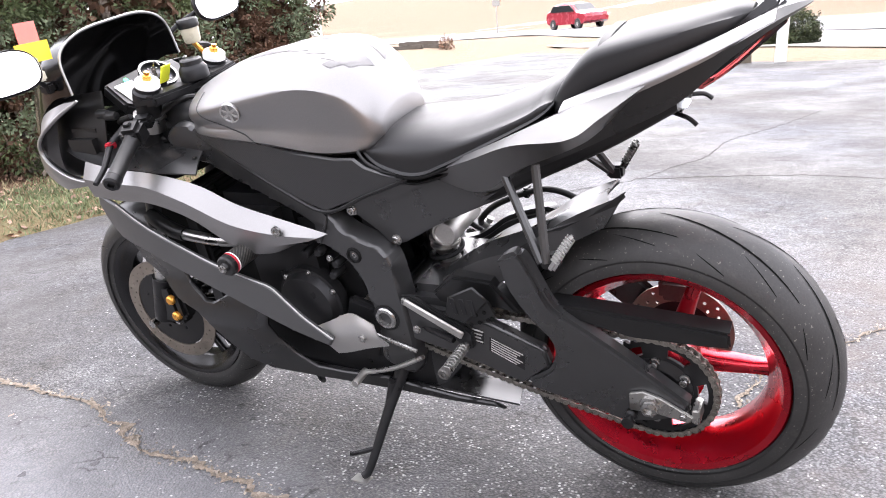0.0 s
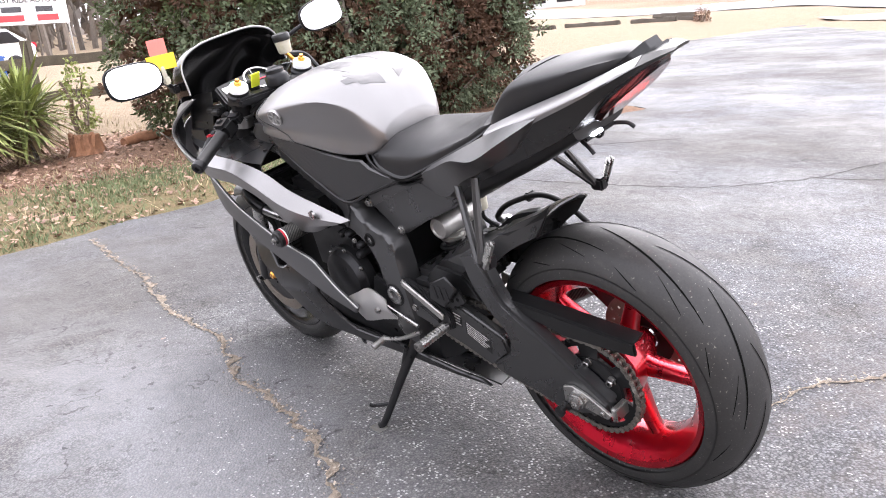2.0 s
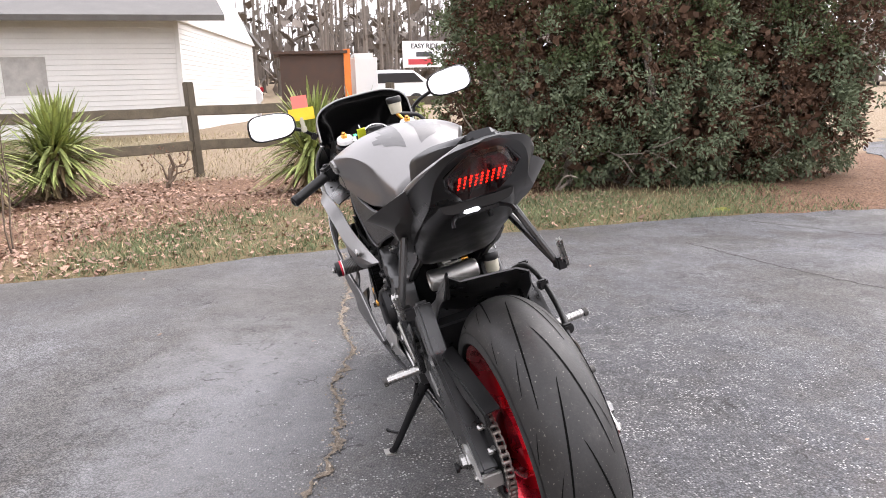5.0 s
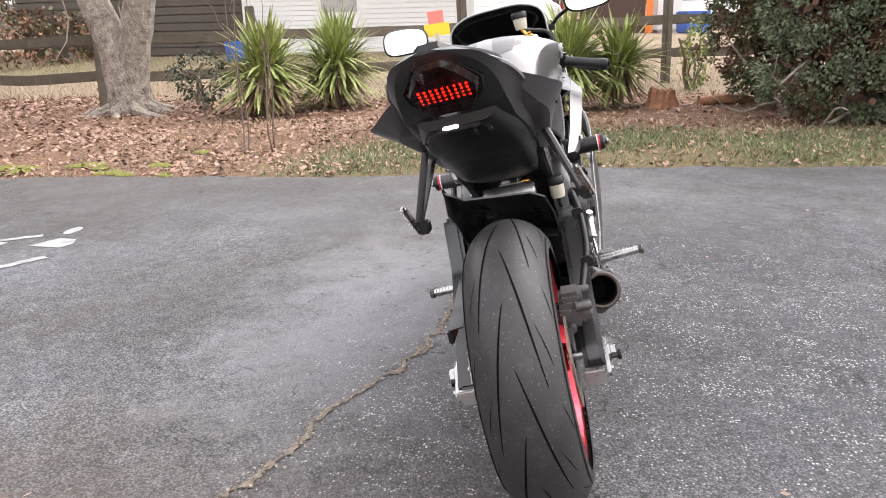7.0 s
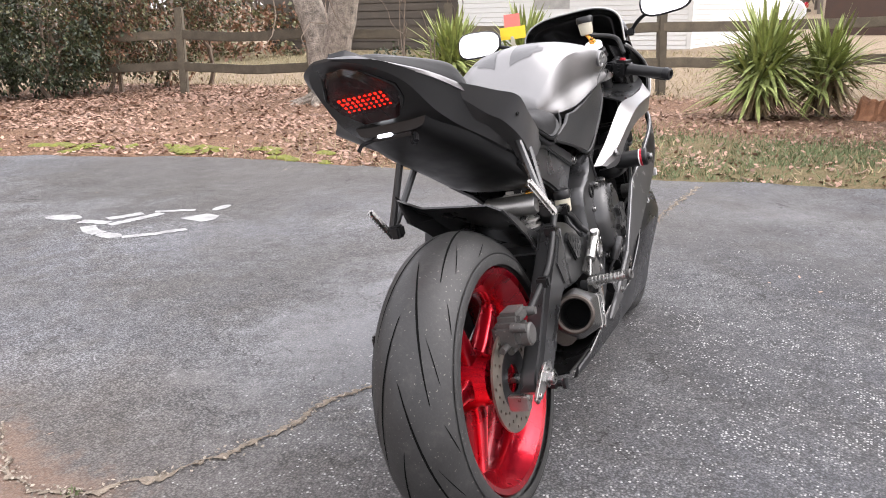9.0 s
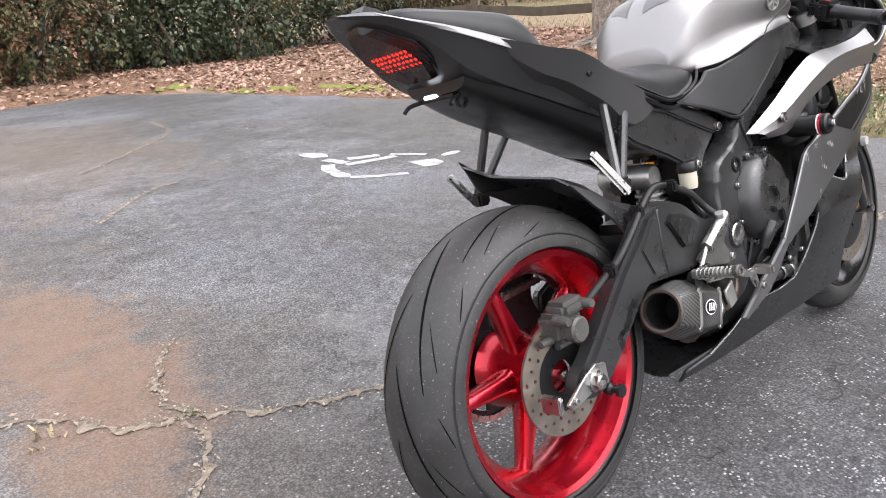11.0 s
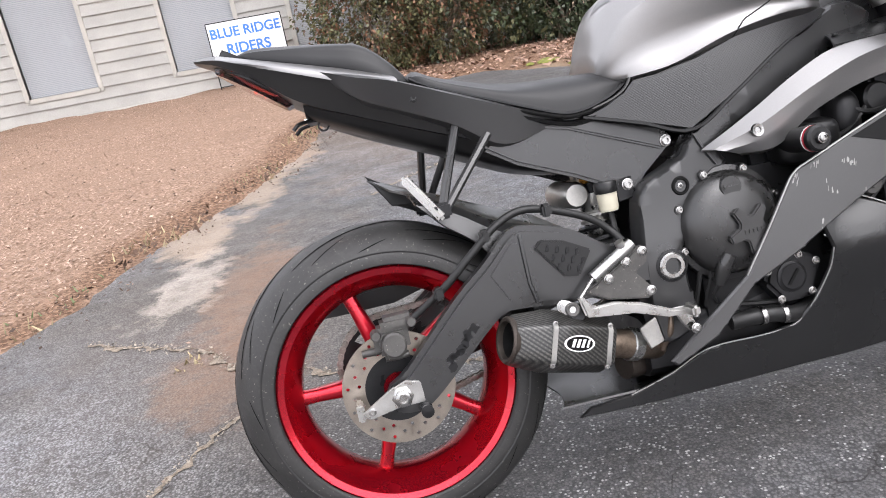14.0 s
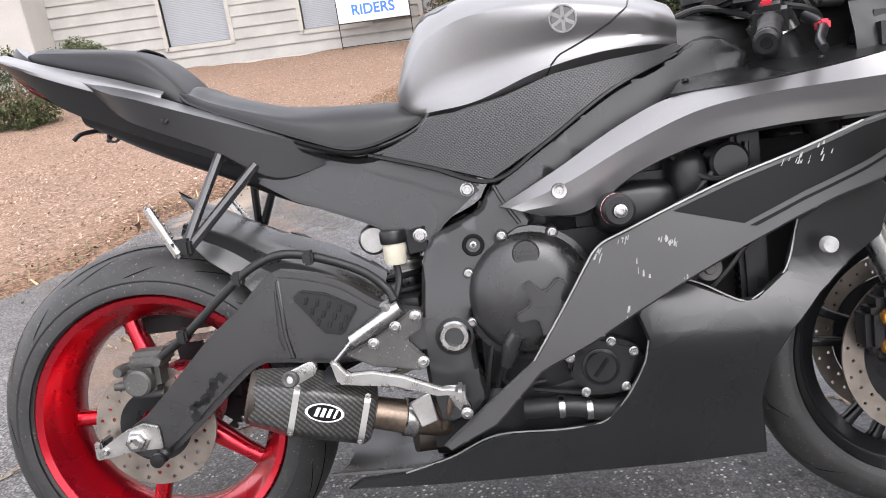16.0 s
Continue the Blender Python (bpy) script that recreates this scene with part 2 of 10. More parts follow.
def asphalt_mat():
    m, nt, bs = base_mat("weathered_asphalt")
    v = coords(nt)

    def cells(scale):
        n = nd(nt, "ShaderNodeTexVoronoi", Scale=scale)
        _link(nt, v, n.inputs["Vector"])
        return n.outputs["Distance"], n.outputs["Color"]

    d1, c1 = cells(160.0)
    d2, c2 = cells(125.0)
    d3, c3 = cells(62.0)
    patch = noise_tex(nt, v, 0.42, 5, 0.6)
    patch2 = noise_tex(nt, v, 1.7, 7, 0.7)
    rag = noise_tex(nt, v, 5.5, 8, 0.72)
    fine = noise_tex(nt, v, 75.0, 6, 0.75)
    col = mixc(nt, ramp(nt, patch, 0.45, 0.55), (0.13, 0.124, 0.119), (0.185, 0.189, 0.206))
    col = mixc(nt, ramp(nt, patch2, 0.47, 0.58, 0, 0.75), col, (0.108, 0.098, 0.086))
    pale = ramp(nt, noise_tex(nt, v, 0.9, 7, 0.7), 0.5, 0.62, 0, 0.6)
    col = mixc(nt, pale, col, (0.245, 0.247, 0.255))
    # every stone its own tone, with dark binder between
    col = mixc(nt, 1.0, col, math_node(nt, "ADD", 1.0, math_node(nt, "MULTIPLY", ramp(nt, c1, 0.0, 1.0, -0.62, 0.85), ramp(nt, noise_tex(nt, v, 1.1, 5, 0.65), 0.4, 0.6, 0.45, 1.0))), "MULTIPLY")
    col = mixc(nt, 1.0, col, ramp(nt, noise_tex(nt, v, 16.0, 8, 0.75), 0.3, 0.7, 0.62, 1.4), "MULTIPLY")
    col = mixc(nt, ramp(nt, d1, 0.4, 0.65, 0, 0.7), col, (0.02, 0.02, 0.021))
    col = mixc(nt, ramp(nt, fine, 0.35, 0.75, 0, 0.5), mixc(nt, 0.3, col, (0.015, 0.015, 0.015)), mixc(nt, 0.16, col, (0.34, 0.34, 0.34)))
    sep = nt.nodes.new("ShaderNodeSeparateXYZ")
    _link(nt, v, sep.inputs[0])

    def blob(cx, cy, rx, ry, soft=0.6, amp=0.55):
        dx = math_node(nt, "DIVIDE", math_node(nt, "SUBTRACT", sep.outputs[0], cx), rx)
        dy = math_node(nt, "DIVIDE", math_node(nt, "SUBTRACT", sep.outputs[1], cy), ry)
        r = math_node(nt, "SQRT", math_node(nt, "ADD", math_node(nt, "MULTIPLY", dx, dx), math_node(nt, "MULTIPLY", dy, dy)))
        wob = math_node(nt, "ADD", r, ramp(nt, patch2, 0.25, 0.75, -amp, amp))
        wob = math_node(nt, "ADD", wob, ramp(nt, rag, 0.25, 0.75, -amp, amp))
        return ramp(nt, wob, 1.0 + soft / 2, 1.0 - soft / 2)

    # paler patch beside the motorcycle, browner strip along the far edge
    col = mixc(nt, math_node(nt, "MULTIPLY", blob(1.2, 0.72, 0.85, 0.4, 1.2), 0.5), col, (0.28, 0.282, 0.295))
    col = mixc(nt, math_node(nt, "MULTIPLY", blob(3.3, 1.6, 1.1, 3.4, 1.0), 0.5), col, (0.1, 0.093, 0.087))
    # darker patch under the motorcycle and out on its exhaust side
    dark_patch = math_node(nt, "MULTIPLY", blob(0.95, -0.6, 1.4, 0.9, 1.1), 0.62)
    col = mixc(nt, dark_patch, col, (0.045, 0.045, 0.048))
    # pale stone chips worn free of the binder, thickest on the exhaust side of the motorcycle
    worn = math_node(nt, "ADD", math_node(nt, "MAXIMUM", math_node(nt, "MULTIPLY", blob(1.0, -0.7, 1.3, 0.9, 1.4), 0.4), math_node(nt, "MULTIPLY", blob(0.45, 0.25, 0.7, 0.45, 1.4), 0.42)), ramp(nt, noise_tex(nt, v, 1.9, 5, 0.65), 0.5, 0.72, 0.0, 0.08))
    chip = ramp(nt, math_node(nt, "ADD", c2, worn), 0.97, 1.03)
    chip = math_node(nt, "MULTIPLY", chip, ramp(nt, d2, 0.5, 0.3))
    chip = math_node(nt, "MULTIPLY", chip, ramp(nt, noise_tex(nt, v, 9.0, 6, 0.75), 0.44, 0.58, 0.06, 1.0))
    col = mixc(nt, math_node(nt, "MULTIPLY", chip, 0.85), col, (0.5, 0.495, 0.48))
    scuff = math_node(nt, "MULTIPLY", blob(0.95, -0.75, 1.0, 0.7, 1.4), ramp(nt, noise_tex(nt, v, 34.0, 8, 0.8), 0.56, 0.64))
    col = mixc(nt, math_node(nt, "MULTIPLY", scuff, 0.32), col, (0.46, 0.455, 0.45))
    col = mixc(nt, ramp(nt, c3, 0.12, 0.04, 0, 0.55), col, (0.02, 0.02, 0.02))
    # fine net of half-closed shrinkage cracks
    net = nd(nt, "ShaderNodeTexVoronoi", Scale=10.5)
    net.feature = "DISTANCE_TO_EDGE"
    nv = nt.nodes.new("ShaderNodeVectorMath")
    nv.operation = "MULTIPLY_ADD"
    nz = nd(nt, "ShaderNodeTexNoise", Scale=21.0, Detail=4.0)
    _link(nt, v, nz.inputs["Vector"])
    _link(nt, nz.outputs["Color"], nv.inputs[0])
    nv.inputs[1].default_value = (0.07, 0.07, 0.0)
    _link(nt, v, nv.inputs[2])
    _link(nt, nv.outputs[0], net.inputs["Vector"])
    seam = math_node(nt, "MULTIPLY", ramp(nt, net.outputs["Distance"], 0.035, 0.012), ramp(nt, noise_tex(nt, v, 3.1, 6, 0.7), 0.52, 0.64))
    col = mixc(nt, math_node(nt, "MULTIPLY", seam, 0.75), col, (0.022, 0.02, 0.019))
    # clay and sand washed in from the bed
    crumb = ramp(nt, fine, 0.25, 0.65, 0.5, 1.0)
    dirt = math_node(nt, "MULTIPLY", blob(-0.48, 1.5, 0.24, 0.75, 0.5, 0.75), crumb)
    col = mixc(nt, math_node(nt, "MULTIPLY", math_node(nt, "MULTIPLY", dirt, ramp(nt, rag, 0.3, 0.6, 0.35, 1.0)), 0.85), col, (0.185, 0.108, 0.07))
    haze = math_node(nt, "MULTIPLY", blob(-0.75, 1.5, 0.65, 1.4, 1.3), crumb)
    col = mixc(nt, math_node(nt, "MULTIPLY", haze, 0.16), col, (0.27, 0.2, 0.15))
    sand = math_node(nt, "MULTIPLY", blob(-0.83, 1.95, 0.16, 0.42, 0.5, 0.8), crumb)
    col = mixc(nt, math_node(nt, "MULTIPLY", math_node(nt, "MULTIPLY", sand, ramp(nt, rag, 0.35, 0.6, 0.4, 1.0)), 0.7), col, (0.48, 0.42, 0.36))
    for cx, cy, rx, ry in ((-0.92, 2.8, 0.17, 0.5), (-0.68, 3.7, 0.16, 0.6), (-0.5, 4.6, 0.17, 0.7)):
        wash = math_node(nt, "MULTIPLY", blob(cx, cy, rx, ry, 0.5, 0.6), crumb)
        col = mixc(nt, math_node(nt, "MULTIPLY", wash, 0.75), col, (0.34, 0.265, 0.2))
    far = math_node(nt, "MULTIPLY", blob(0.2, 5.0, 0.75, 1.6, 0.8), crumb)
    col = mixc(nt, math_node(nt, "MULTIPLY", far, 0.3), col, (0.22, 0.15, 0.1))
    clay = math_node(nt, "MULTIPLY", blob(-1.2, -1.4, 1.0, 0.9, 1.2), 0.35)
    col = mixc(nt, clay, col, (0.19, 0.15, 0.12))
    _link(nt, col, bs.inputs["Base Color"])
    wet = noise_tex(nt, v, 0.75, 6, 0.7)
    _link(nt, ramp(nt, wet, 0.38, 0.62, 0.46, 0.8), bs.inputs["Roughness"])
    bs.inputs["Specular IOR Level"].default_value = 0.14
    h = math_node(nt, "ADD", math_node(nt, "MULTIPLY", d1, -0.7), math_node(nt, "MULTIPLY", fine, 0.5))
    bump(nt, bs, h, 0.75, 0.0045)
    return m


def zone_mat():
    """Soil, chips, moss, grass and leaf mould, by the ground's zone weights."""
    m, nt, bs = base_mat("yard_ground")
    v = coords(nt)
    at = nt.nodes.new("ShaderNodeAttribute")
    at.attribute_name = "zone"
    sp = nt.nodes.new("ShaderNodeSeparateColor")
    _link(nt, at.outputs["Color"], sp.inputs[0])
    n1 = noise_tex(nt, v, 1.3, 5, 0.65)
    n2 = noise_tex(nt, v, 45.0, 5, 0.7)
    n3 = noise_tex(nt, v, 9.0, 5, 0.7)
    vo = nd(nt, "ShaderNodeTexVoronoi", Scale=70.0)
    _link(nt, v, vo.inputs["Vector"])
    grass = mixc(nt, ramp(nt, n3, 0.35, 0.65), (0.26, 0.2, 0.135), (0.34, 0.265, 0.185))
    litter = mixc(nt, ramp(nt, vo.outputs["Color"], 0.2, 0.9), (0.1, 0.055, 0.035), (0.33, 0.2, 0.13))
    mulch = mixc(nt, ramp(nt, vo.outputs["Color"], 0.2, 0.9), (0.2, 0.125, 0.083), (0.44, 0.3, 0.225))
    mulch = mixc(nt, ramp(nt, n1, 0.4, 0.65, 0, 0.6), mulch, (0.26, 0.17, 0.12))
    green = mixc(nt, ramp(nt, n2, 0.35, 0.65), (0.12, 0.12, 0.055), (0.22, 0.2, 0.1))
    col = mixc(nt, sp.outputs[0], grass, mulch)
    col = mixc(nt, sp.outputs[2], col, litter)
    col = mixc(nt, math_node(nt, "MULTIPLY", sp.outputs[1], ramp(nt, n3, 0.25, 0.6, 0.3, 1.0)), col, green)
    col = mixc(nt, ramp(nt, n2, 0.3, 0.7, 0, 0.4), col, (0.05, 0.035, 0.02))
    _link(nt, col, bs.inputs["Base Color"])
    bs.inputs["Roughness"].default_value = 0.95
    bs.inputs["Specular IOR Level"].default_value = 0.2
    bump(nt, bs, math_node(nt, "ADD", n2, vo.outputs["Distance"]), 0.8, 0.012)
    return m


ASPHALT = asphalt_mat()
YARD = zone_mat()
CRACKFILL = surf("sandy_crack_fill", (0.2, 0.163, 0.125), 0.95, 0, 0.65, 40, 220, 0.9, 0.02, dist=0.004)
GRIT = surf("pale_sand_grit", (0.36, 0.31, 0.25), 0.95, 0, 0.3, 30, 200, 0.2, island=0.7)
CRACKDARK = surf("dark_hairline_crack", (0.06, 0.055, 0.05), 0.9, 0, 0.4, 22, 160, 0.5)
ROADPAINT = surf("worn_white_road_paint", (0.3, 0.3, 0.295), 0.75, 0, 0.5, 14, 130, 0.6, 0.05, dist=0.003)
ROADMAT = surf("pale_road_asphalt", (0.22, 0.22, 0.225), 0.8, 0, 0.12, 0.4, 20, 0.2)
CONCRETE = surf("pale_concrete", (0.42, 0.4, 0.37), 0.85, 0, 0.15, 1.5, 40, 0.3)
DRYGRASS = surf("dry_winter_grass", (0.42, 0.33, 0.19), 0.95, 0, 0.25, 0.2, 6, 0.3)
SIDINGWHITE = surf("white_vinyl_siding", (0.66, 0.65, 0.62), 0.5, 0, 0.07, 1.2, 30, 0.08)
SIDINGCREAM = surf("chalky_cream_siding", (0.35, 0.34, 0.315), 0.75, 0, 0.2, 2.2, 60, 0.25, dust=0.25)
TRIMMAT = surf("weathered_cream_trim", (0.42, 0.4, 0.36), 0.7, 0, 0.14, 4, 60, 0.2)
WINDOWGLASS = surf("window_pane_with_blind", (0.3, 0.32, 0.34), 0.18, 0, 0.06, 2, 40, 0.0)
VENTBOARD = surf("weathered_grey_vent_boards", (0.4, 0.385, 0.36), 0.8, 0, 0.25, 6, 60, 0.3)
BLINDSLAT = surf("grey_blind_slat", (0.34, 0.35, 0.36), 0.6, 0, 0.05)
DARKWALL = surf("dark_weathered_boards", (0.09, 0.075, 0.06), 0.9, 0, 0.3, 2, 40, 0.3)
ROOFMAT = surf("grey_shingle_roof", (0.14, 0.135, 0.13), 0.9, 0, 0.25, 3, 40, 0.5)
FENCEWOOD = surf("weathered_fence_wood", (0.15, 0.125, 0.09), 0.9, 0, 0.4, 7, 90, 0.7, dist=0.004, obj=0.35)
OLDTIMBER = surf("rotting_landscape_timber", (0.1, 0.085, 0.07), 0.95, 0, 0.35, 5, 60, 0.6)
BARK = surf("grey_brown_bark", (0.26, 0.22, 0.18), 0.95, 0, 0.75, 11, 45, 1.0, dist=0.03)
TWIG = surf("dead_twig", (0.2, 0.15, 0.11), 0.9, 0, 0.3, 20, 90, 0.4, island=0.4)
STUMPMAT = surf("rotten_red_stump_wood", (0.27, 0.13, 0.07), 0.95, 0, 0.4, 12, 70, 0.8, dist=0.01)
LEAFDEAD = surf("fallen_brown_leaves", (0.45, 0.28, 0.205), 0.8, 0, 0.3, 5, 80, 0.2, island=0.65)
CLODMAT = surf("dark_damp_soil", (0.115, 0.07, 0.048), 0.95, 0, 0.35, 6, 80, 0.4, island=0.6)
CHIPMAT = surf("bark_mulch_chips", (0.47, 0.325, 0.245), 0.9, 0, 0.35, 1.2, 80, 0.3, island=0.6)
GRASSBLADE = surf("low_green_weeds", (0.19, 0.225, 0.115), 0.8, 0, 0.35, 2, 60, 0.0, island=0.4, spec=0.2)
STRAW = surf("pale_dry_grass_blades", (0.42, 0.34, 0.2), 0.85, 0, 0.25, 2, 60, 0.0, island=0.5)
MOSS = surf("yellow_green_moss", (0.15, 0.155, 0.03), 0.95, 0, 0.45, 25, 150, 0.8, dist=0.006)
JUNIPERLEAF = surf("juniper_scale_leaves", (0.1, 0.128, 0.055), 0.7, 0, 0.6, 8.0, 30, 0.0, island=0.3, spec=0.3)
JUNIPERBROWN = surf("browned_juniper_sprays", (0.135, 0.078, 0.05), 0.8, 0, 0.5, 8.0, 30, 0.0, island=0.4, spec=0.2)
JUNIPERBLUE = surf("blue_green_juniper_sprays", (0.17, 0.205, 0.125), 0.75, 0, 0.5, 8.0, 30, 0.0, island=0.25, spec=0.2)
HEDGELEAF = surf("dark_hedge_leaves", (0.042, 0.058, 0.024), 0.45, 0, 0.5, 3.0, 30, 0.0, island=0.45)
HEDGEOLIVE = surf("olive_hedge_leaves", (0.125, 0.12, 0.05), 0.5, 0, 0.45, 3.0, 30, 0.0, island=0.45)
HEDGERED = surf("reddish_hedge_leaves", (0.24, 0.12, 0.065), 0.5, 0, 0.3, 1.2, 30, 0.0, island=0.5)
YUCCALEAF = surf("yucca_leaf", (0.34, 0.39, 0.13), 0.6, 0, 0.25, 6, 60, 0.05, island=0.5, spec=0.25)
YUCCADEAD = surf("dead_yucca_leaf", (0.3, 0.22, 0.12), 0.8, 0, 0.25, 6, 60, 0.1, island=0.5)
BOXWOOD = surf("clipped_boxwood_leaves", (0.085, 0.105, 0.03), 0.5, 0, 0.35, 3, 40, 0.0, island=0.6)
FARWOOD = surf("bare_winter_woods", (0.2, 0.17, 0.145), 0.95, 0, 0.3, 0.3, 4, 0.0, island=0.5)
SIGNWHITE = surf("white_sign_board", (0.82, 0.82, 0.82), 0.4, 0, 0.03, 5, 60, 0.02)
SIGNBLUE = surf("blue_sign_letters", (0.05, 0.2, 0.62), 0.45, 0, 0.06, 5, 60, 0.0)
SIGNRED = surf("red_banner_letters", (0.5, 0.05, 0.06), 0.5, 0, 0.06, 5, 60, 0.0)
CARRED = surf("red_car_paint", (0.35, 0.012, 0.03), 0.25, 0.2, 0.05, 3, 60, 0.0, coat=1.0)
CARDARK = surf("dark_car_paint", (0.02, 0.022, 0.028), 0.25, 0.2, 0.05, 3, 60, 0.0, coat=1.0)
CARWHITE = surf("white_car_paint", (0.75, 0.75, 0.75), 0.25, 0.0, 0.03, 3, 60, 0.0, coat=1.0)
CARGLASS = surf("car_window_glass", (0.02, 0.022, 0.025), 0.06, 0, 0.05)
ORANGEPAINT = surf("orange_painted_steel", (0.75, 0.2, 0.03), 0.5, 0, 0.15, 3, 40, 0.1)
BROWNSTEEL = surf("brown_shed_boards", (0.07, 0.04, 0.028), 0.7, 0, 0.3, 3, 40, 0.2)
BLUEPLASTIC = surf("blue_plastic_bucket", (0.04, 0.12, 0.4), 0.45, 0, 0.1)

# ---- building helpers ----


def finish(name, bm, material, parent=None, label="", smooth=True, angle=40):
    me = bpy.data.meshes.new(name)
    bmesh.ops.recalc_face_normals(bm, faces=bm.faces[:])
    bm.to_mesh(me)
    bm.free()
    me.materials.append(material)
    if smooth:
        me.polygons.foreach_set("use_smooth", [True] * len(me.polygons))
        me.set_sharp_from_angle(angle=radians(angle))
    ob = new(name, me)
    ob.parent = parent
    if label:
        ob["label"] = label
    return ob


def part(name, bm, material, parent, label="", smooth=True, angle=40):
    return finish(name, bm, material, parent, label, smooth, angle)


def thing(name, label, category, m=None, group="", kind=""):
    ob = new(name)
    ob.empty_display_size = 0.1
    ob.matrix_world = m if m is not None else Matrix()
    return tagged(ob, label, category, group, kind)


def raw(name, verts, faces, material, parent=None, smooth=False):
    me = bpy.data.meshes.new(name)
    me.from_pydata([tuple(v) for v in verts], [], [tuple(f) for f in faces])
    me.materials.append(material)
    if smooth:
        me.polygons.foreach_set("use_smooth", [True] * len(me.polygons))
    ob = new(name, me)
    ob.parent = parent
    return ob


def quads(name, v, material, parent=None):
    """One mesh of loose quads: v has the shape (n, 4, 3)."""
    n = len(v)
    me = bpy.data.meshes.new(name)
    me.vertices.add(4 * n)
    me.vertices.foreach_set("co", np.asarray(v, np.float32).ravel())
    me.loops.add(4 * n)
    me.loops.foreach_set("vertex_index", np.arange(4 * n, dtype=np.int32))
    me.polygons.add(n)
    me.polygons.foreach_set("loop_start", np.arange(0, 4 * n, 4, dtype=np.int32))
    me.update(calc_edges=True)
    me.validate()
    me.materials.append(material)
    ob = new(name, me)
    ob.parent = parent
    return ob


def spline(pts, n, closed=False):
    """Catmull-Rom through pts, n points evenly by arc length."""
    p = np.asarray(pts, float)
    if len(p) == 2:
        return p[0] + np.linspace(0, 1, n)[:, None] * (p[1] - p[0])
    if closed:
        q = np.vstack([p[-1], p, p[0], p[1]])
    else:
        q = np.vstack([2 * p[0] - p[1], p, 2 * p[-1] - p[-2]])
    out = []
    segs = len(q) - 3
    for i in range(segs):
        a, b, c, d = q[i:i + 4]
        for s in np.linspace(0, 1, 16, endpoint=False):
            out.append(0.5 * ((2 * b) + (c - a) * s + (2 * a - 5 * b + 4 * c - d) * s * s + (3 * b - a - 3 * c + d) * s ** 3))
    out.append(q[-2])
    out = np.array(out)
    d = np.r_[0, np.cumsum(np.linalg.norm(np.diff(out, axis=0), axis=1))]
    s = np.linspace(0, d[-1], n)
    return np.stack([np.interp(s, d, out[:, k]) for k in range(out.shape[1])], 1)


def spline_knots(pts, n):
    """Catmull-Rom with the same count of points between knots, so that rails with as many knots stay in step."""
    p = np.asarray(pts, float)
    q = np.vstack([2 * p[0] - p[1], p, 2 * p[-1] - p[-2]])
    out = []
    for u in np.linspace(0, len(p) - 1, n):
        i = min(int(u), len(p) - 2)
        s = u - i
        a, b, c, d = q[i:i + 4]
        out.append(0.5 * ((2 * b) + (c - a) * s + (2 * a - 5 * b + 4 * c - d) * s * s + (3 * b - a - 3 * c + d) * s ** 3))
    return np.array(out)


def polyline(pts, n):
    """Points along straight pieces, keeping the corners sharp."""
    p = np.asarray(pts, float)
    d = np.r_[0, np.cumsum(np.linalg.norm(np.diff(p, axis=0), axis=1))]
    s = np.linspace(0, d[-1], n)
    return np.stack([np.interp(s, d, p[:, k]) for k in range(p.shape[1])], 1)


def grid_bm(rows, closed_u=False):
    """A surface through rows of points, all of one length."""
    bm = bmesh.new()
    vs = [[bm.verts.new(tuple(p)) for p in r] for r in rows]
    for a, b in zip(vs[:-1], vs[1:]):
        n = len(a)
        for i in range(n if closed_u else n - 1):
            j = (i + 1) % n
            bm.faces.new((a[i], a[j], b[j], b[i]))
    return bm, vs


def thicken(bm, t):
    """Gives an open sheet a thickness t, towards the back of its faces."""
    bmesh.ops.recalc_face_normals(bm, faces=bm.faces[:])
    bmesh.ops.solidify(bm, geom=bm.faces[:], thickness=t)
    return bm


def rails_bm(rails, n=22, across=None, t=0.004, smooth_across=True, sharp=False):
    """A panel spanned between long rails (lists of 3D points)."""
    if len({len(r) for r in rails}) == 1 and not sharp:
        rr = [spline_knots(r, n) for r in rails]
    else:
        rr = [(polyline if sharp else spline)(r, n) for r in rails]
    m = across or 4 * (len(rails) - 1) + 1
    rows = []
    for i in range(n):
        col = np.array([r[i] for r in rr])
        if smooth_across:
            rows.append(spline(col, m))
        else:
            k = max(1, (m - 1) // (len(col) - 1))
            rows.append(np.array([a + (b - a) * j / k for a, b in zip(col[:-1], col[1:]) for j in range(k)] + [col[-1]]))
    bm, _ = grid_bm(rows)
    if t:
        thicken(bm, t)
    return bm


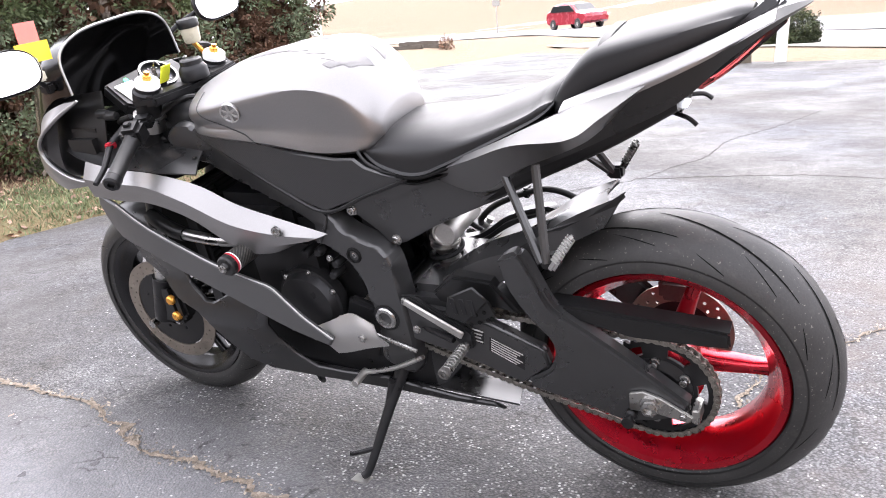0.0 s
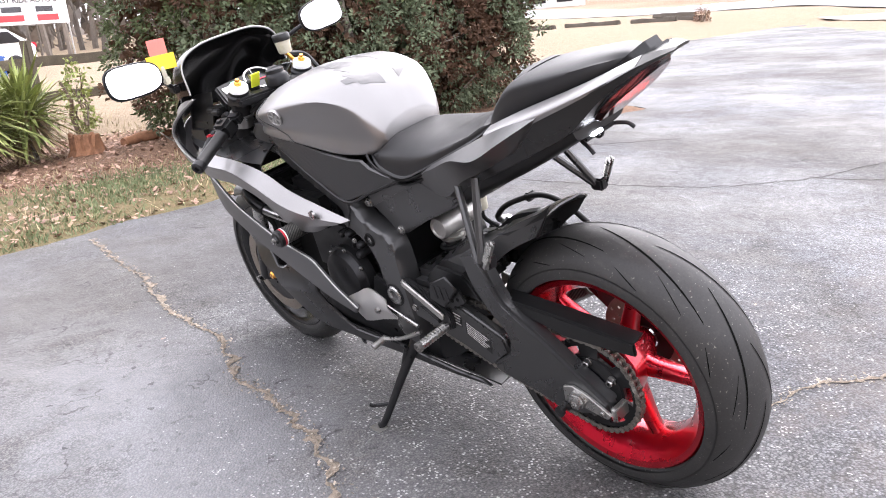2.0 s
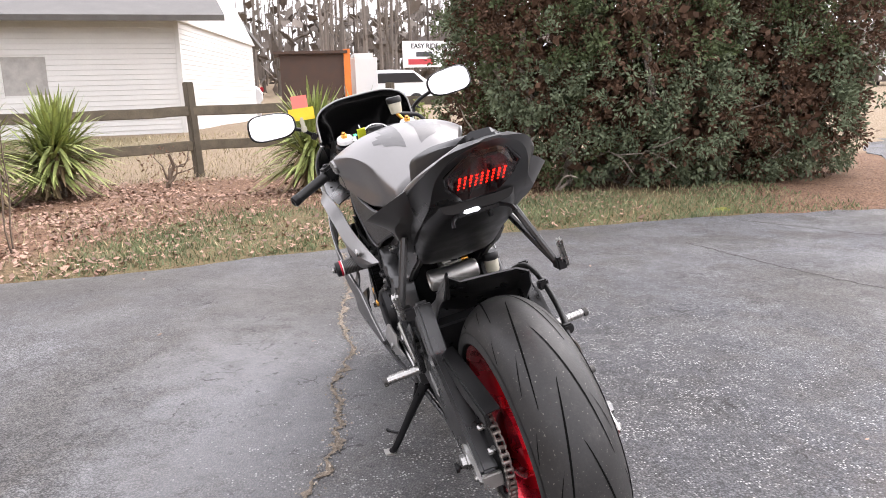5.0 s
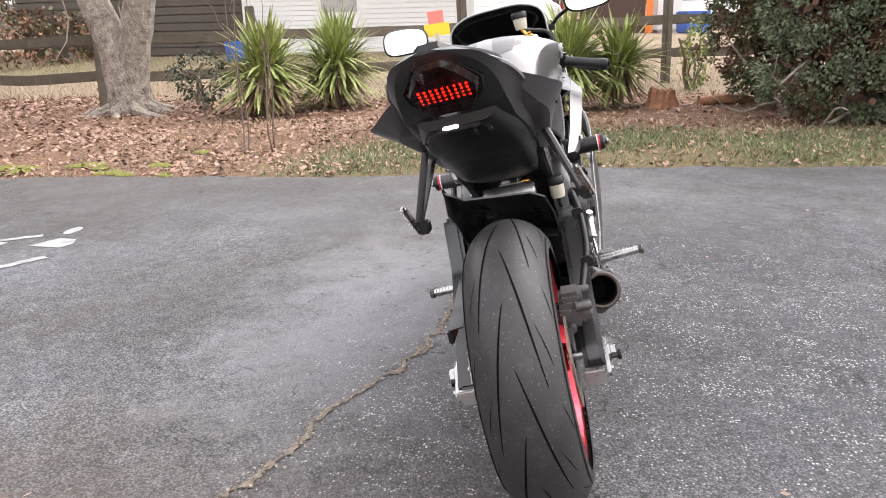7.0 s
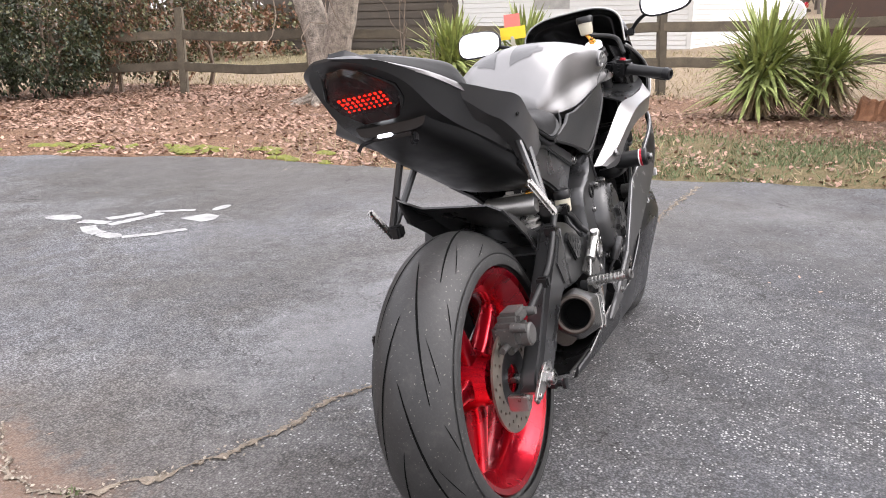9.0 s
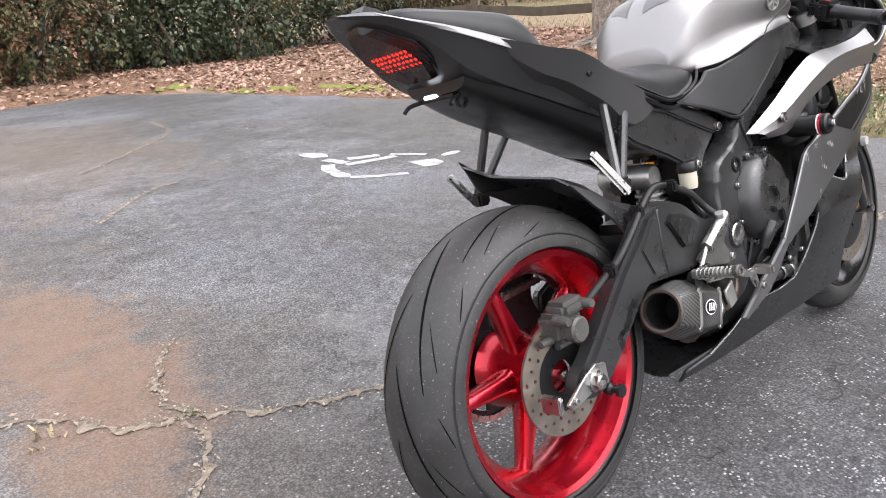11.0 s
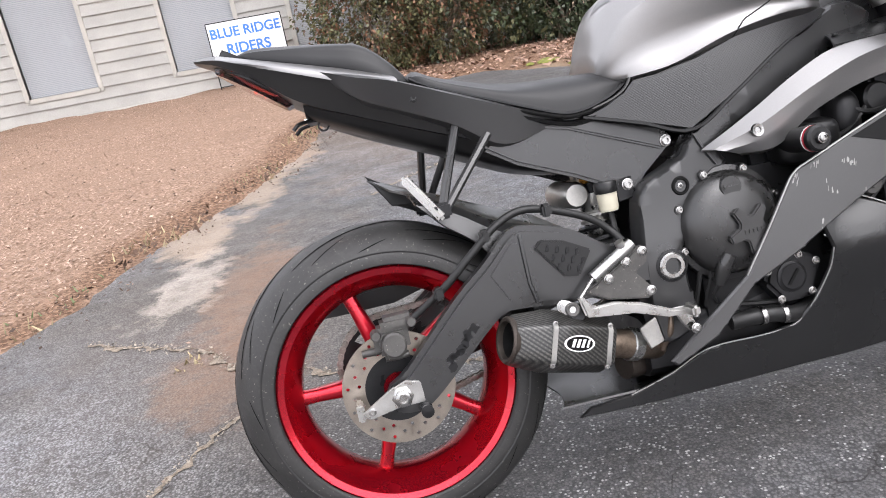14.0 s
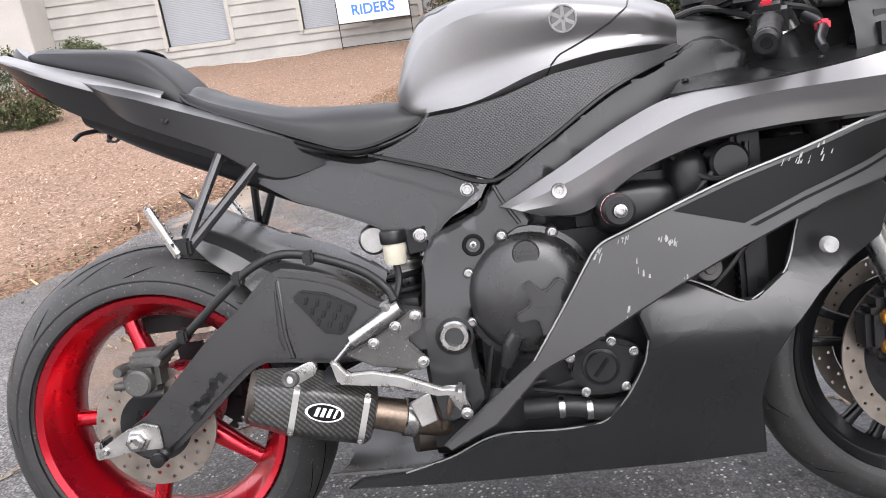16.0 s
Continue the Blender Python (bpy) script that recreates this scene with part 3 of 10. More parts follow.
def hull_bm(stations, n_along=40, n_across=13, cap=True, sharp=False):
    """A body that is alike on both sides. stations: (x, [(y, z), ...]) from the top middle round the left side to the bottom middle."""
    if sharp:
        # straight facets between the knots, so that creases run along the body
        k = max(1, (n_across - 1) // (len(stations[0][1]) - 1))
        n_across = k * (len(stations[0][1]) - 1) + 1
        cross = []
        for x, p in stations:
            q = np.asarray(p, float)
            row = [a + (b - a) * j / k for a, b in zip(q[:-1], q[1:]) for j in range(k)] + [q[-1]]
            cross.append(np.c_[np.full(n_across, x), np.array(row)])
    else:
        cross = [np.c_[np.full(n_across, x), spline_knots(p, n_across)] for x, p in stations]
    cols = [spline([c[k] for c in cross], n_along) for k in range(n_across)]
    rows = []
    for i in range(n_along):
        left = [cols[k][i] for k in range(n_across)]
        right = [(q[0], -q[1], q[2]) for q in left[::-1]]
        if abs(left[0][1]) < 1e-4:
            right = right[:-1]
        if abs(left[-1][1]) < 1e-4:
            right = right[1:]
        rows.append([tuple(q) for q in left] + [tuple(q) for q in right])
    bm, vs = grid_bm(rows, True)
    if cap:
        for r in (vs[0], vs[-1]):
            try:
                bm.faces.new(r)
            except ValueError:
                pass
    return bm


def tube_bm(pts, r, n=10, seg=24, smooth=True, cap=True, bm=None):
    """A round bar along pts; r is a number or one per point."""
    bm = bm or bmesh.new()
    p = spline(pts, seg) if smooth and len(pts) > 2 else np.asarray(pts, float)
    rr = np.interp(np.linspace(0, 1, len(p)), np.linspace(0, 1, len(r)), r) if isinstance(r, (list, tuple)) else np.full(len(p), r)
    up = None
    rings = []
    for i in range(len(p)):
        d = p[min(i + 1, len(p) - 1)] - p[max(i - 1, 0)]
        d = d / (np.linalg.norm(d) + 1e-12)
        if up is None:
            up = np.array([0, 0, 1.0]) if abs(d[2]) < 0.9 else np.array([1.0, 0, 0])
        a = up - d * np.dot(up, d)
        a /= np.linalg.norm(a) + 1e-12
        up = a
        b = np.cross(d, a)
        rings.append([bm.verts.new(tuple(p[i] + rr[i] * (math.cos(w) * a + math.sin(w) * b))) for w in np.linspace(0, 2 * math.pi, n, endpoint=False)])
    for u, w in zip(rings[:-1], rings[1:]):
        for k in range(n):
            bm.faces.new((u[k], u[(k + 1) % n], w[(k + 1) % n], w[k]))
    if cap:
        bm.faces.new(rings[0][::-1])
        bm.faces.new(rings[-1])
    return bm


def lathe_bm(profile, n=32, centre=(0, 0, 0), axis="y", closed=False, bm=None, arc=1.0, m=None):
    """Turns a profile of (radius, along) about an axis through centre."""
    bm = bm or bmesh.new()
    rings = []
    steps = n if arc >= 1 else n + 1
    for i in range(steps):
        w = 2 * math.pi * arc * i / n
        ring = []
        for r, h in profile:
            c, s = r * math.cos(w), r * math.sin(w)
            q = {"y": (c, h, s), "z": (c, s, h), "x": (h, c, s)}[axis]
            q = Vector((q[0] + centre[0], q[1] + centre[1], q[2] + centre[2]))
            ring.append(bm.verts.new(m @ q if m is not None else q))
        rings.append(ring)
    k = len(profile)
    for i in range(n if arc >= 1 else n):
        a, b = rings[i], rings[(i + 1) % len(rings)]
        for j in range(k if closed else k - 1):
            try:
                bm.faces.new((a[j], a[(j + 1) % k], b[(j + 1) % k], b[j]))
            except ValueError:
                pass
    return bm


def disc_profile(r, h0, h1, bev=0.002):
    return [(0.0001, h0), (r - bev, h0), (r, h0 + bev if h1 > h0 else h0 - bev), (r, h1 - bev if h1 > h0 else h1 + bev), (r - bev, h1), (0.0001, h1)]


def plate_bm(outline, y0, y1, bev=0.003, holes=(), seg=1, bm=None, plane="xz"):
    """A flat plate: outline of (x, z), between two depths, with bevelled rims."""
    own = bmesh.new()

    def co(u, w, d):
        return {"xz": (u, d, w), "xy": (u, w, d), "yz": (d, u, w)}[plane]

    loops = [outline, *holes]
    edges = []
    for lp in loops:
        vs = [own.verts.new(co(u, w, y0)) for u, w in lp]
        edges += [own.edges.new((vs[i], vs[(i + 1) % len(vs)])) for i in range(len(vs))]
    if holes:
        bmesh.ops.triangle_fill(own, edges=edges, use_beauty=True)
    else:
        own.faces.new([e.verts[0] for e in edges])
    r = bmesh.ops.extrude_face_region(own, geom=own.faces[:])
    d = y1 - y0
    vec = {"xz": (0, d, 0), "xy": (0, 0, d), "yz": (d, 0, 0)}[plane]
    bmesh.ops.translate(own, verts=[g for g in r["geom"] if isinstance(g, bmesh.types.BMVert)], vec=vec)
    bmesh.ops.recalc_face_normals(own, faces=own.faces[:])
    if bev:
        sharp = [e for e in own.edges if len(e.link_faces) == 2 and e.calc_face_angle(0) > 0.9]
        bmesh.ops.bevel(own, geom=sharp, offset=bev, segments=seg, affect="EDGES", clamp_overlap=True)
    if bm is None:
        return own
    me = bpy.data.meshes.new("tmp")
    own.to_mesh(me)
    own.free()
    bm.from_mesh(me)
    bpy.data.meshes.remove(me)
    return bm


def eased(x, xs, ys, w=0.05):
    """Interpolation with its corners rounded off."""
    return float(np.mean(np.interp(x + np.linspace(-w, w, 9), xs, ys)))


def panel_bm(outline, depth, s, t=0.005, roll=0.005, step=0.018):
    """A curved body panel: outline of (x, z), depth(x, z) outwards, with rolled rims."""
    poly = np.array(list(outline) + [outline[0]], float)
    pts = []
    for a, b in zip(poly[:-1], poly[1:]):
        m = max(1, int(np.linalg.norm(b - a) / step))
        pts += [a + (b - a) * k / m for k in range(m)]
    pts = np.array(pts)
    e1, e2 = pts - np.roll(pts, 1, 0), np.roll(pts, -1, 0) - pts
    area = float(np.sum(pts[:, 0] * np.roll(pts[:, 1], -1) - np.roll(pts[:, 0], -1) * pts[:, 1]))
    turn = 1 if area > 0 else -1
    n1, n2 = [turn * np.stack([-e[:, 1], e[:, 0]], 1) / (np.linalg.norm(e, axis=1)[:, None] + 1e-9) for e in (e1, e2)]
    mitre = (n1 + n2) / np.maximum(0.5, 1 + (n1 * n2).sum(1))[:, None]
    inside = pts + mitre * roll * 0.6
    bm = bmesh.new()
    va = [bm.verts.new((p[0], 0, p[1])) for p in pts]
    vb = [bm.verts.new((p[0], 0, p[1])) for p in inside]
    n = len(va)
    for i in range(n):
        bm.faces.new((va[i], va[(i + 1) % n], vb[(i + 1) % n], vb[i]))
    edges = [bm.edges.get((vb[i], vb[(i + 1) % n])) for i in range(n)]
    bmesh.ops.triangle_fill(bm, edges=edges, use_beauty=True)
    lo, hi = poly.min(0), poly.max(0)
    for axis, k in ((0, 0), (2, 1)):
        for c in np.arange(lo[k] + step, hi[k], step * 1.3):
            co, no = [0, 0, 0], [0, 0, 0]
            co[axis], no[axis] = float(c), 1
            bmesh.ops.bisect_plane(bm, geom=bm.verts[:] + bm.edges[:] + bm.faces[:], plane_co=co, plane_no=no, dist=1e-5)
    for v in bm.verts:
        p = np.array((v.co.x, v.co.z))
        drop = 0.0
        if v.is_boundary:
            drop = roll * 0.75
        v.co.y = s * (float(depth(p[0], p[1])) - drop)
    # the back lies straight inwards, so that the face keeps its shape
    r = bmesh.ops.extrude_face_region(bm, geom=bm.faces[:], use_keep_orig=True)
    new_v = [g for g in r["geom"] if isinstance(g, bmesh.types.BMVert)]
    bmesh.ops.translate(bm, verts=new_v, vec=(0, -s * t, 0))
    return bm


def box_bm(a, b, bev=0.004, bm=None, m=None):
    own = bmesh.new()
    a, b = Vector(a), Vector(b)
    bmesh.ops.create_cube(own, size=1.0, matrix=Matrix.Translation((a + b) / 2) @ Matrix.Diagonal((*(b - a), 1)))
    if bev:
        bmesh.ops.bevel(own, geom=own.edges[:], offset=bev, segments=2, affect="EDGES", clamp_overlap=True)
    if m is not None:
        bmesh.ops.transform(own, matrix=m, verts=own.verts[:])
    if bm is None:
        return own
    me = bpy.data.meshes.new("tmp")
    own.to_mesh(me)
    own.free()
    bm.from_mesh(me)
    bpy.data.meshes.remove(me)
    return bm


def moved(bm, m):
    bmesh.ops.transform(bm, matrix=m, verts=bm.verts[:])
    return bm


def pod_bm(c, r, p=0.55, n=20, m=12):
    """A soft-cornered closed pod about c with the half sizes r."""
    def f(v):
        return math.copysign(abs(v) ** p, v)

    rows = []
    for a in np.linspace(-math.pi / 2 + 0.02, math.pi / 2 - 0.02, m):
        rows.append([(c[0] + r[0] * f(math.cos(a)) * f(math.cos(b)), c[1] + r[1] * f(math.sin(a)), c[2] + r[2] * f(math.cos(a)) * f(math.sin(b))) for b in np.linspace(0, 2 * math.pi, n, endpoint=False)])
    bm, vs = grid_bm(rows, True)
    bm.faces.new(vs[0])
    bm.faces.new(vs[-1])
    return bm


def joined(*bms):
    a = bms[0]
    for b in bms[1:]:
        me = bpy.data.meshes.new("tmp")
        b.to_mesh(me)
        b.free()
        a.from_mesh(me)
        bpy.data.meshes.remove(me)
    return a


def text_mesh(name, words, size, material, m, depth=0.001, parent=None):
    cu = bpy.data.curves.new(name, "FONT")
    cu.body, cu.size, cu.extrude, cu.align_x, cu.align_y = words, size, depth, "CENTER", "CENTER"
    cu.offset = size * 0.025
    tmp = new(name + "_curve", cu)
    bpy.context.view_layer.update()
    me = bpy.data.meshes.new_from_object(tmp.evaluated_get(bpy.context.evaluated_depsgraph_get()))
    bpy.data.objects.remove(tmp)
    bpy.data.curves.remove(cu)
    me.name = name
    me.materials.clear()
    me.materials.append(material)
    ob = new(name, me)
    ob.parent = parent
    ob.matrix_local = m
    return ob

# ---- ground, lot, road ----
LOT = [(4.1, -0.7), (3.95, 0.3), (3.58, 1.7), (3.5, 2.8), (3.4, 4.0), (3.05, 5.1), (2.7, 5.9), (2.3, 6.9), (1.6, 7.85), (0.95, 7.75), (0.35, 7.8), (0.16, 7.15),
       (-0.24, 6.2), (-0.44, 4.7), (-0.62, 3.9), (-0.86, 3.2), (-1.1, 2.65), (-1.27, 2.05), (-1.5, 1.5), (-2.1, 0.9), (-3.8, 0.1), (-8, -1.5), (-16, -4), (-16, -17),
       (-6, -14), (0.3, -12.2), (2.7, -13.1), (6, -16.5), (13, -24.3), (18, -22.3), (24, -21.2), (16, -14), (9, -8.2), (5.6, -6.2), (3.95, -5.3), (4.08, -3.9), (4.25, -3.2), (4.18, -2.3)]


def ragged(poly, step=0.12, amp=0.035):
    p = np.array(poly + [poly[0]], float)
    d = np.r_[0, np.cumsum(np.linalg.norm(np.diff(p, axis=0), axis=1))]
    n = int(d[-1] / step)
    s = np.linspace(0, d[-1], n, endpoint=False)
    q = np.stack([np.interp(s, d, p[:, k]) for k in (0, 1)], 1)
    for i in range(n):
        a = noise.noise(Vector((q[i, 0] * 2.5, q[i, 1] * 2.5, 0.3)))
        b = noise.noise(Vector((q[i, 0] * 9, q[i, 1] * 9, 4.3)))
        q[i] += np.array((a * 1.6 + b, a - b * 1.2)) * amp
    return q


LOT_EDGE = ragged(LOT, 0.09, 0.05)


def lot_distance(x, y):
    """Signed distance to the lot's edge, below zero inside."""
    p = np.stack([x, y], -1).reshape(-1, 2)
    poly = np.array(LOT)
    best = np.full(len(p), 1e9)
    inside = np.zeros(len(p), bool)
    for i in range(len(poly)):
        a, b = poly[i], poly[(i + 1) % len(poly)]
        ab = b - a
        t = np.clip(((p - a) @ ab) / (ab @ ab), 0, 1)
        best = np.minimum(best, np.linalg.norm(p - a - t[:, None] * ab, axis=1))
        cond = (a[1] > p[:, 1]) != (b[1] > p[:, 1])
        with np.errstate(divide="ignore", invalid="ignore"):
            xi = a[0] + (p[:, 1] - a[1]) * ab[0] / (ab[1] if ab[1] else 1e-12)
        inside ^= cond & (p[:, 0] < xi)
    return np.where(inside, -best, best).reshape(np.shape(x))


def smooth01(v):
    v = np.clip(v, 0, 1)
    return v * v * (3 - 2 * v)


def ground_z(x, y):
    x, y = np.asarray(x, float), np.asarray(y, float)
    d = lot_distance(x, y)
    z = np.where(d < 0, -0.06 * smooth01(-d / 0.15), 0.035 * smooth01(d / 0.35))
    z = z + 0.36 * smooth01((x - 9) / 7.5) * (0.5 + 0.5 * smooth01((y + 40) / 14)) + 0.012 * np.sin(x * 2.1 + y) * smooth01(d / 0.5)
    z = z + 0.06 * smooth01((y - 3) / 8) * smooth01((1 - x) / 2) * (d > 0)
    far = -(0.51 * (x - 0.8) + 0.86 * (y + 20.6))
    z = z + 11.0 * smooth01((far - 17) / 120)
    z = z + 6.0 * smooth01((x - 40) / 160)
    return z


def axis_steps(lo, hi, step, far=2600):
    a = list(np.arange(lo, hi + step / 2, step))
    s, v = step, hi
    up = []
    while v < far:
        s *= 1.22
        v += s
        up.append(v)
    s, v = step, lo
    dn = []
    while v > -far:
        s *= 1.22
        v -= s
        dn.append(v)
    return np.array(dn[::-1] + a + up)


def build_ground():
    gx, gy = axis_steps(-7.5, 11, 0.11), axis_steps(-7, 12.4, 0.11)
    X, Y = np.meshgrid(gx, gy, indexing="ij")
    Z = ground_z(X, Y)
    near = (np.abs(X - 1) < 12) & (np.abs(Y - 2) < 14)
    D = lot_distance(X, Y)
    rough = np.array([noise.noise(Vector((a * 3, b * 3, 0))) for a, b in zip(X[near], Y[near])])
    Z[near] += 0.02 * rough * (D[near] > 0.08)
    nx, ny = len(gx), len(gy)
    verts = np.stack([X, Y, Z], -1).reshape(-1, 3)
    i, j = np.meshgrid(np.arange(nx - 1), np.arange(ny - 1), indexing="ij")
    a = (i * ny + j).ravel()
    faces = np.stack([a, a + ny, a + ny + 1, a + 1], 1)
    me = bpy.data.meshes.new("ground")
    me.vertices.add(len(verts))
    me.vertices.foreach_set("co", verts.astype(np.float32).ravel())
    me.loops.add(faces.size)
    me.loops.foreach_set("vertex_index", faces.astype(np.int32).ravel())
    me.polygons.add(len(faces))
    me.polygons.foreach_set("loop_start", np.arange(0, faces.size, 4, dtype=np.int32))
    me.update(calc_edges=True)
    me.polygons.foreach_set("use_smooth", [True] * len(faces))
    wob = 0.5 * np.sin(X * 1.7 + 0.6 * Y) + 0.4 * np.sin(Y * 2.3 - X)
    mulch = smooth01((1.4 - X) / 0.8) * smooth01((Y + 0.5) / 0.8) * smooth01((13.5 - Y) / 1.5) * (X > -12)
    litter = smooth01((X - 2.0) / 0.6) * smooth01((9.3 + 0.4 * wob - X) / 0.7) * smooth01((Y + 9) / 1) * smooth01((11.5 - Y) / 1)
    litter = np.maximum(litter, mulch * smooth01((0.38 + 0.12 * wob - D) / 0.2) * (D > 0) * (X < 1))
    litter = np.maximum(litter, smooth01((Y - 7) / 0.5) * (X > -0.5) * (X < 9) * smooth01((12.5 - Y) / 1))
    bank = -(0.51 * (X - 0.8) + 0.86 * (Y + 20.6)) + 2 * wob
    litter = np.maximum(litter, 0.6 * smooth01((bank - 16) / 3))
    green = smooth01((5.9 + 0.35 * wob - X) / 0.5) * smooth01((X - 3.3) / 0.3) * smooth01((2.1 + 0.7 * wob - Y) / 0.7) * smooth01((Y + 3.6) / 0.6) * 0.8
    green = np.maximum(green, 0.75 * smooth01((X - 11.3) / 0.8) * smooth01((15.5 - X) / 0.6) * smooth01((Y - 2.0) / 2))
    col = np.stack([mulch, green, litter, np.ones_like(mulch)], -1).reshape(-1, 4)
    at = me.color_attributes.new("zone", "FLOAT_COLOR", "POINT")
    at.data.foreach_set("color", np.clip(col, 0, 1).astype(np.float32).ravel())
    me.materials.append(YARD)
    tagged(new("ground", me), "bare winter yard of soil, leaf mould and dry grass", "ground", kind="structure")


build_ground()


def build_lot():
    bm = bmesh.new()
    vs = [bm.verts.new((x, y, 0)) for x, y in LOT_EDGE]
    es = [bm.edges.new((vs[i], vs[(i + 1) % len(vs)])) for i in range(len(vs))]
    bmesh.ops.triangle_fill(bm, edges=es, use_beauty=True)
    bmesh.ops.recalc_face_normals(bm, faces=bm.faces[:])
    r = bmesh.ops.extrude_face_region(bm, geom=bm.faces[:])
    bmesh.ops.translate(bm, verts=[g for g in r["geom"] if isinstance(g, bmesh.types.BMVert)], vec=(0, 0, -0.09))
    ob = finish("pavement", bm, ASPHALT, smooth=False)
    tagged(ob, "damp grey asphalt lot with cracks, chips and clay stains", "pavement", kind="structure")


build_lot()


def ribbon(pts, width, step=0.009, jag=1.0, z=0.003, seed=1.0):
    """An uneven strip along a crack."""
    p = spline([(x, y) for x, y in pts], max(8, int(np.linalg.norm(np.diff(np.array(pts), axis=0), axis=1).sum() / step)))
    v, f = [], []
    for i in range(len(p)):
        d = p[min(i + 1, len(p) - 1)] - p[max(0, i - 1)]
        n = np.array((-d[1], d[0])) / (np.linalg.norm(d) + 1e-9)
        a = noise.noise(Vector((p[i][0] * 14, p[i][1] * 14, seed)))
        b = noise.noise(Vector((p[i][0] * 45, p[i][1] * 45, seed + 3)))
        c = noise.noise(Vector((p[i][0] * 85, p[i][1] * 85, seed + 9)))
        q = p[i] + n * (a * 0.028 + b * 0.009 + c * 0.003) * jag
        w = width * max(0.1, 0.45 + 1.9 * abs(b) + 0.9 * a - 0.4 * abs(c))
        l, r = q + n * w * (1 + 0.6 * c), q - n * w * (1 - 0.6 * c)
        v += [(*l, z), (*q, z + 0.002), (*r, z)]
        if i:
            k = 3 * i
            f += [(k - 3, k - 2, k + 1, k), (k - 2, k - 1, k + 2, k + 1)]
    return v, f


CRACKS = [
    ([(3.75, 0.22), (3.2, 0.26), (2.7, 0.27), (2.45, 0.32), (2.1, 0.36), (1.88, 0.35), (1.69, 0.34), (1.48, 0.39), (1.3, 0.445), (1.06, 0.44), (0.85, 0.46), (0.7, 0.49),
      (0.54, 0.54), (0.41, 0.6), (0.28, 0.65), (0.12, 0.665), (0.0, 0.7), (-0.14, 0.76), (-0.24, 0.83), (-0.34, 0.9), (-0.5, 0.98), (-0.6, 1.13), (-0.82, 1.28), (-1.1, 1.45)], 0.0125, CRACKFILL, "sand-filled wandering crack in the asphalt"),
    ([(-0.36, 0.9), (-0.36, 0.77), (-0.47, 0.57), (-0.6, 0.35), (-0.72, 0.1)], 0.008, CRACKFILL, "short sand-filled crack branch in the asphalt"),
    ([(-0.34, 0.92), (-0.36, 1.06), (-0.31, 1.2), (-0.2, 1.4)], 0.006, CRACKFILL, "short sand-filled crack branch in the asphalt"),
    ([(-0.02, -0.35), (-0.03, -0.53), (-0.05, -0.64), (-0.13, -0.76), (-0.22, -0.9), (-0.35, -1.1), (-0.6, -1.4)], 0.006, CRACKFILL, "thin clay-filled crack in the asphalt"),
    ([(3.3, -2.08), (2.36, -2.25), (1.58, -2.53), (1.32, -2.77), (1.13, -3.05), (1.04, -3.42), (0.92, -3.86), (0.93, -4.5), (0.75, -5.1), (0.5, -6.2)], 0.0035, CRACKDARK, "hairline crack in the asphalt"),
    ([(1.12, -3.05), (0.2, -3.3), (-0.8, -3.2), (-2.0, -3.6)], 0.003, CRACKDARK, "hairline crack in the asphalt"),
    ([(4.0, -2.9), (3.1, -3.4), (2.6, -3.9)], 0.003, CRACKDARK, "hairline crack in the asphalt"),
    ([(0.3, 4.1), (0.75, 4.5), (1.2, 5.0), (1.3, 5.6)], 0.009, CRACKFILL, "pale scuffed crack in the asphalt"),
    ([(0.05, 2.9), (0.4, 3.3), (0.62, 3.4)], 0.01, CRACKFILL, "pale scuffed crack in the asphalt"),
]
for _k, (_pts, _w, _m, _lab) in enumerate(CRACKS):
    _v, _f = ribbon(_pts, _w, seed=1.7 * _k)
    tagged(raw("pavement_crack", _v, _f, _m), _lab, "crack", kind="structure")


def crack_grit():
    """Loose sand and stones along the filled cracks."""
    rng = np.random.default_rng(21)
    c = []
    for pts, w, m, _ in CRACKS:
        if m is CRACKFILL:
            p = spline(pts, int(90 * np.linalg.norm(np.diff(np.array(pts), axis=0), axis=1).sum()) + 4)
            for k in range(3):
                c.append(p + rng.normal(0, 0.011 + w * 0.5, p.shape))
    c = np.vstack(c)
    a, s = rng.uniform(0, 2 * np.pi, len(c)), rng.uniform(0.0015, 0.0065, len(c))
    up = np.stack([np.cos(a), np.sin(a), rng.normal(0, 0.4, len(c))], 1) * s[:, None]
    sd = np.stack([-np.sin(a), np.cos(a), rng.normal(0, 0.4, len(c))], 1) * (s * 0.7)[:, None]
    c = np.c_[c, np.full(len(c), 0.007)]
    tagged(quads("crack_grit", np.stack([c - up, c - sd, c + up, c + sd], 1), GRIT), "loose sand and stone grit along the cracks", "grit", kind="stuff")


crack_grit()


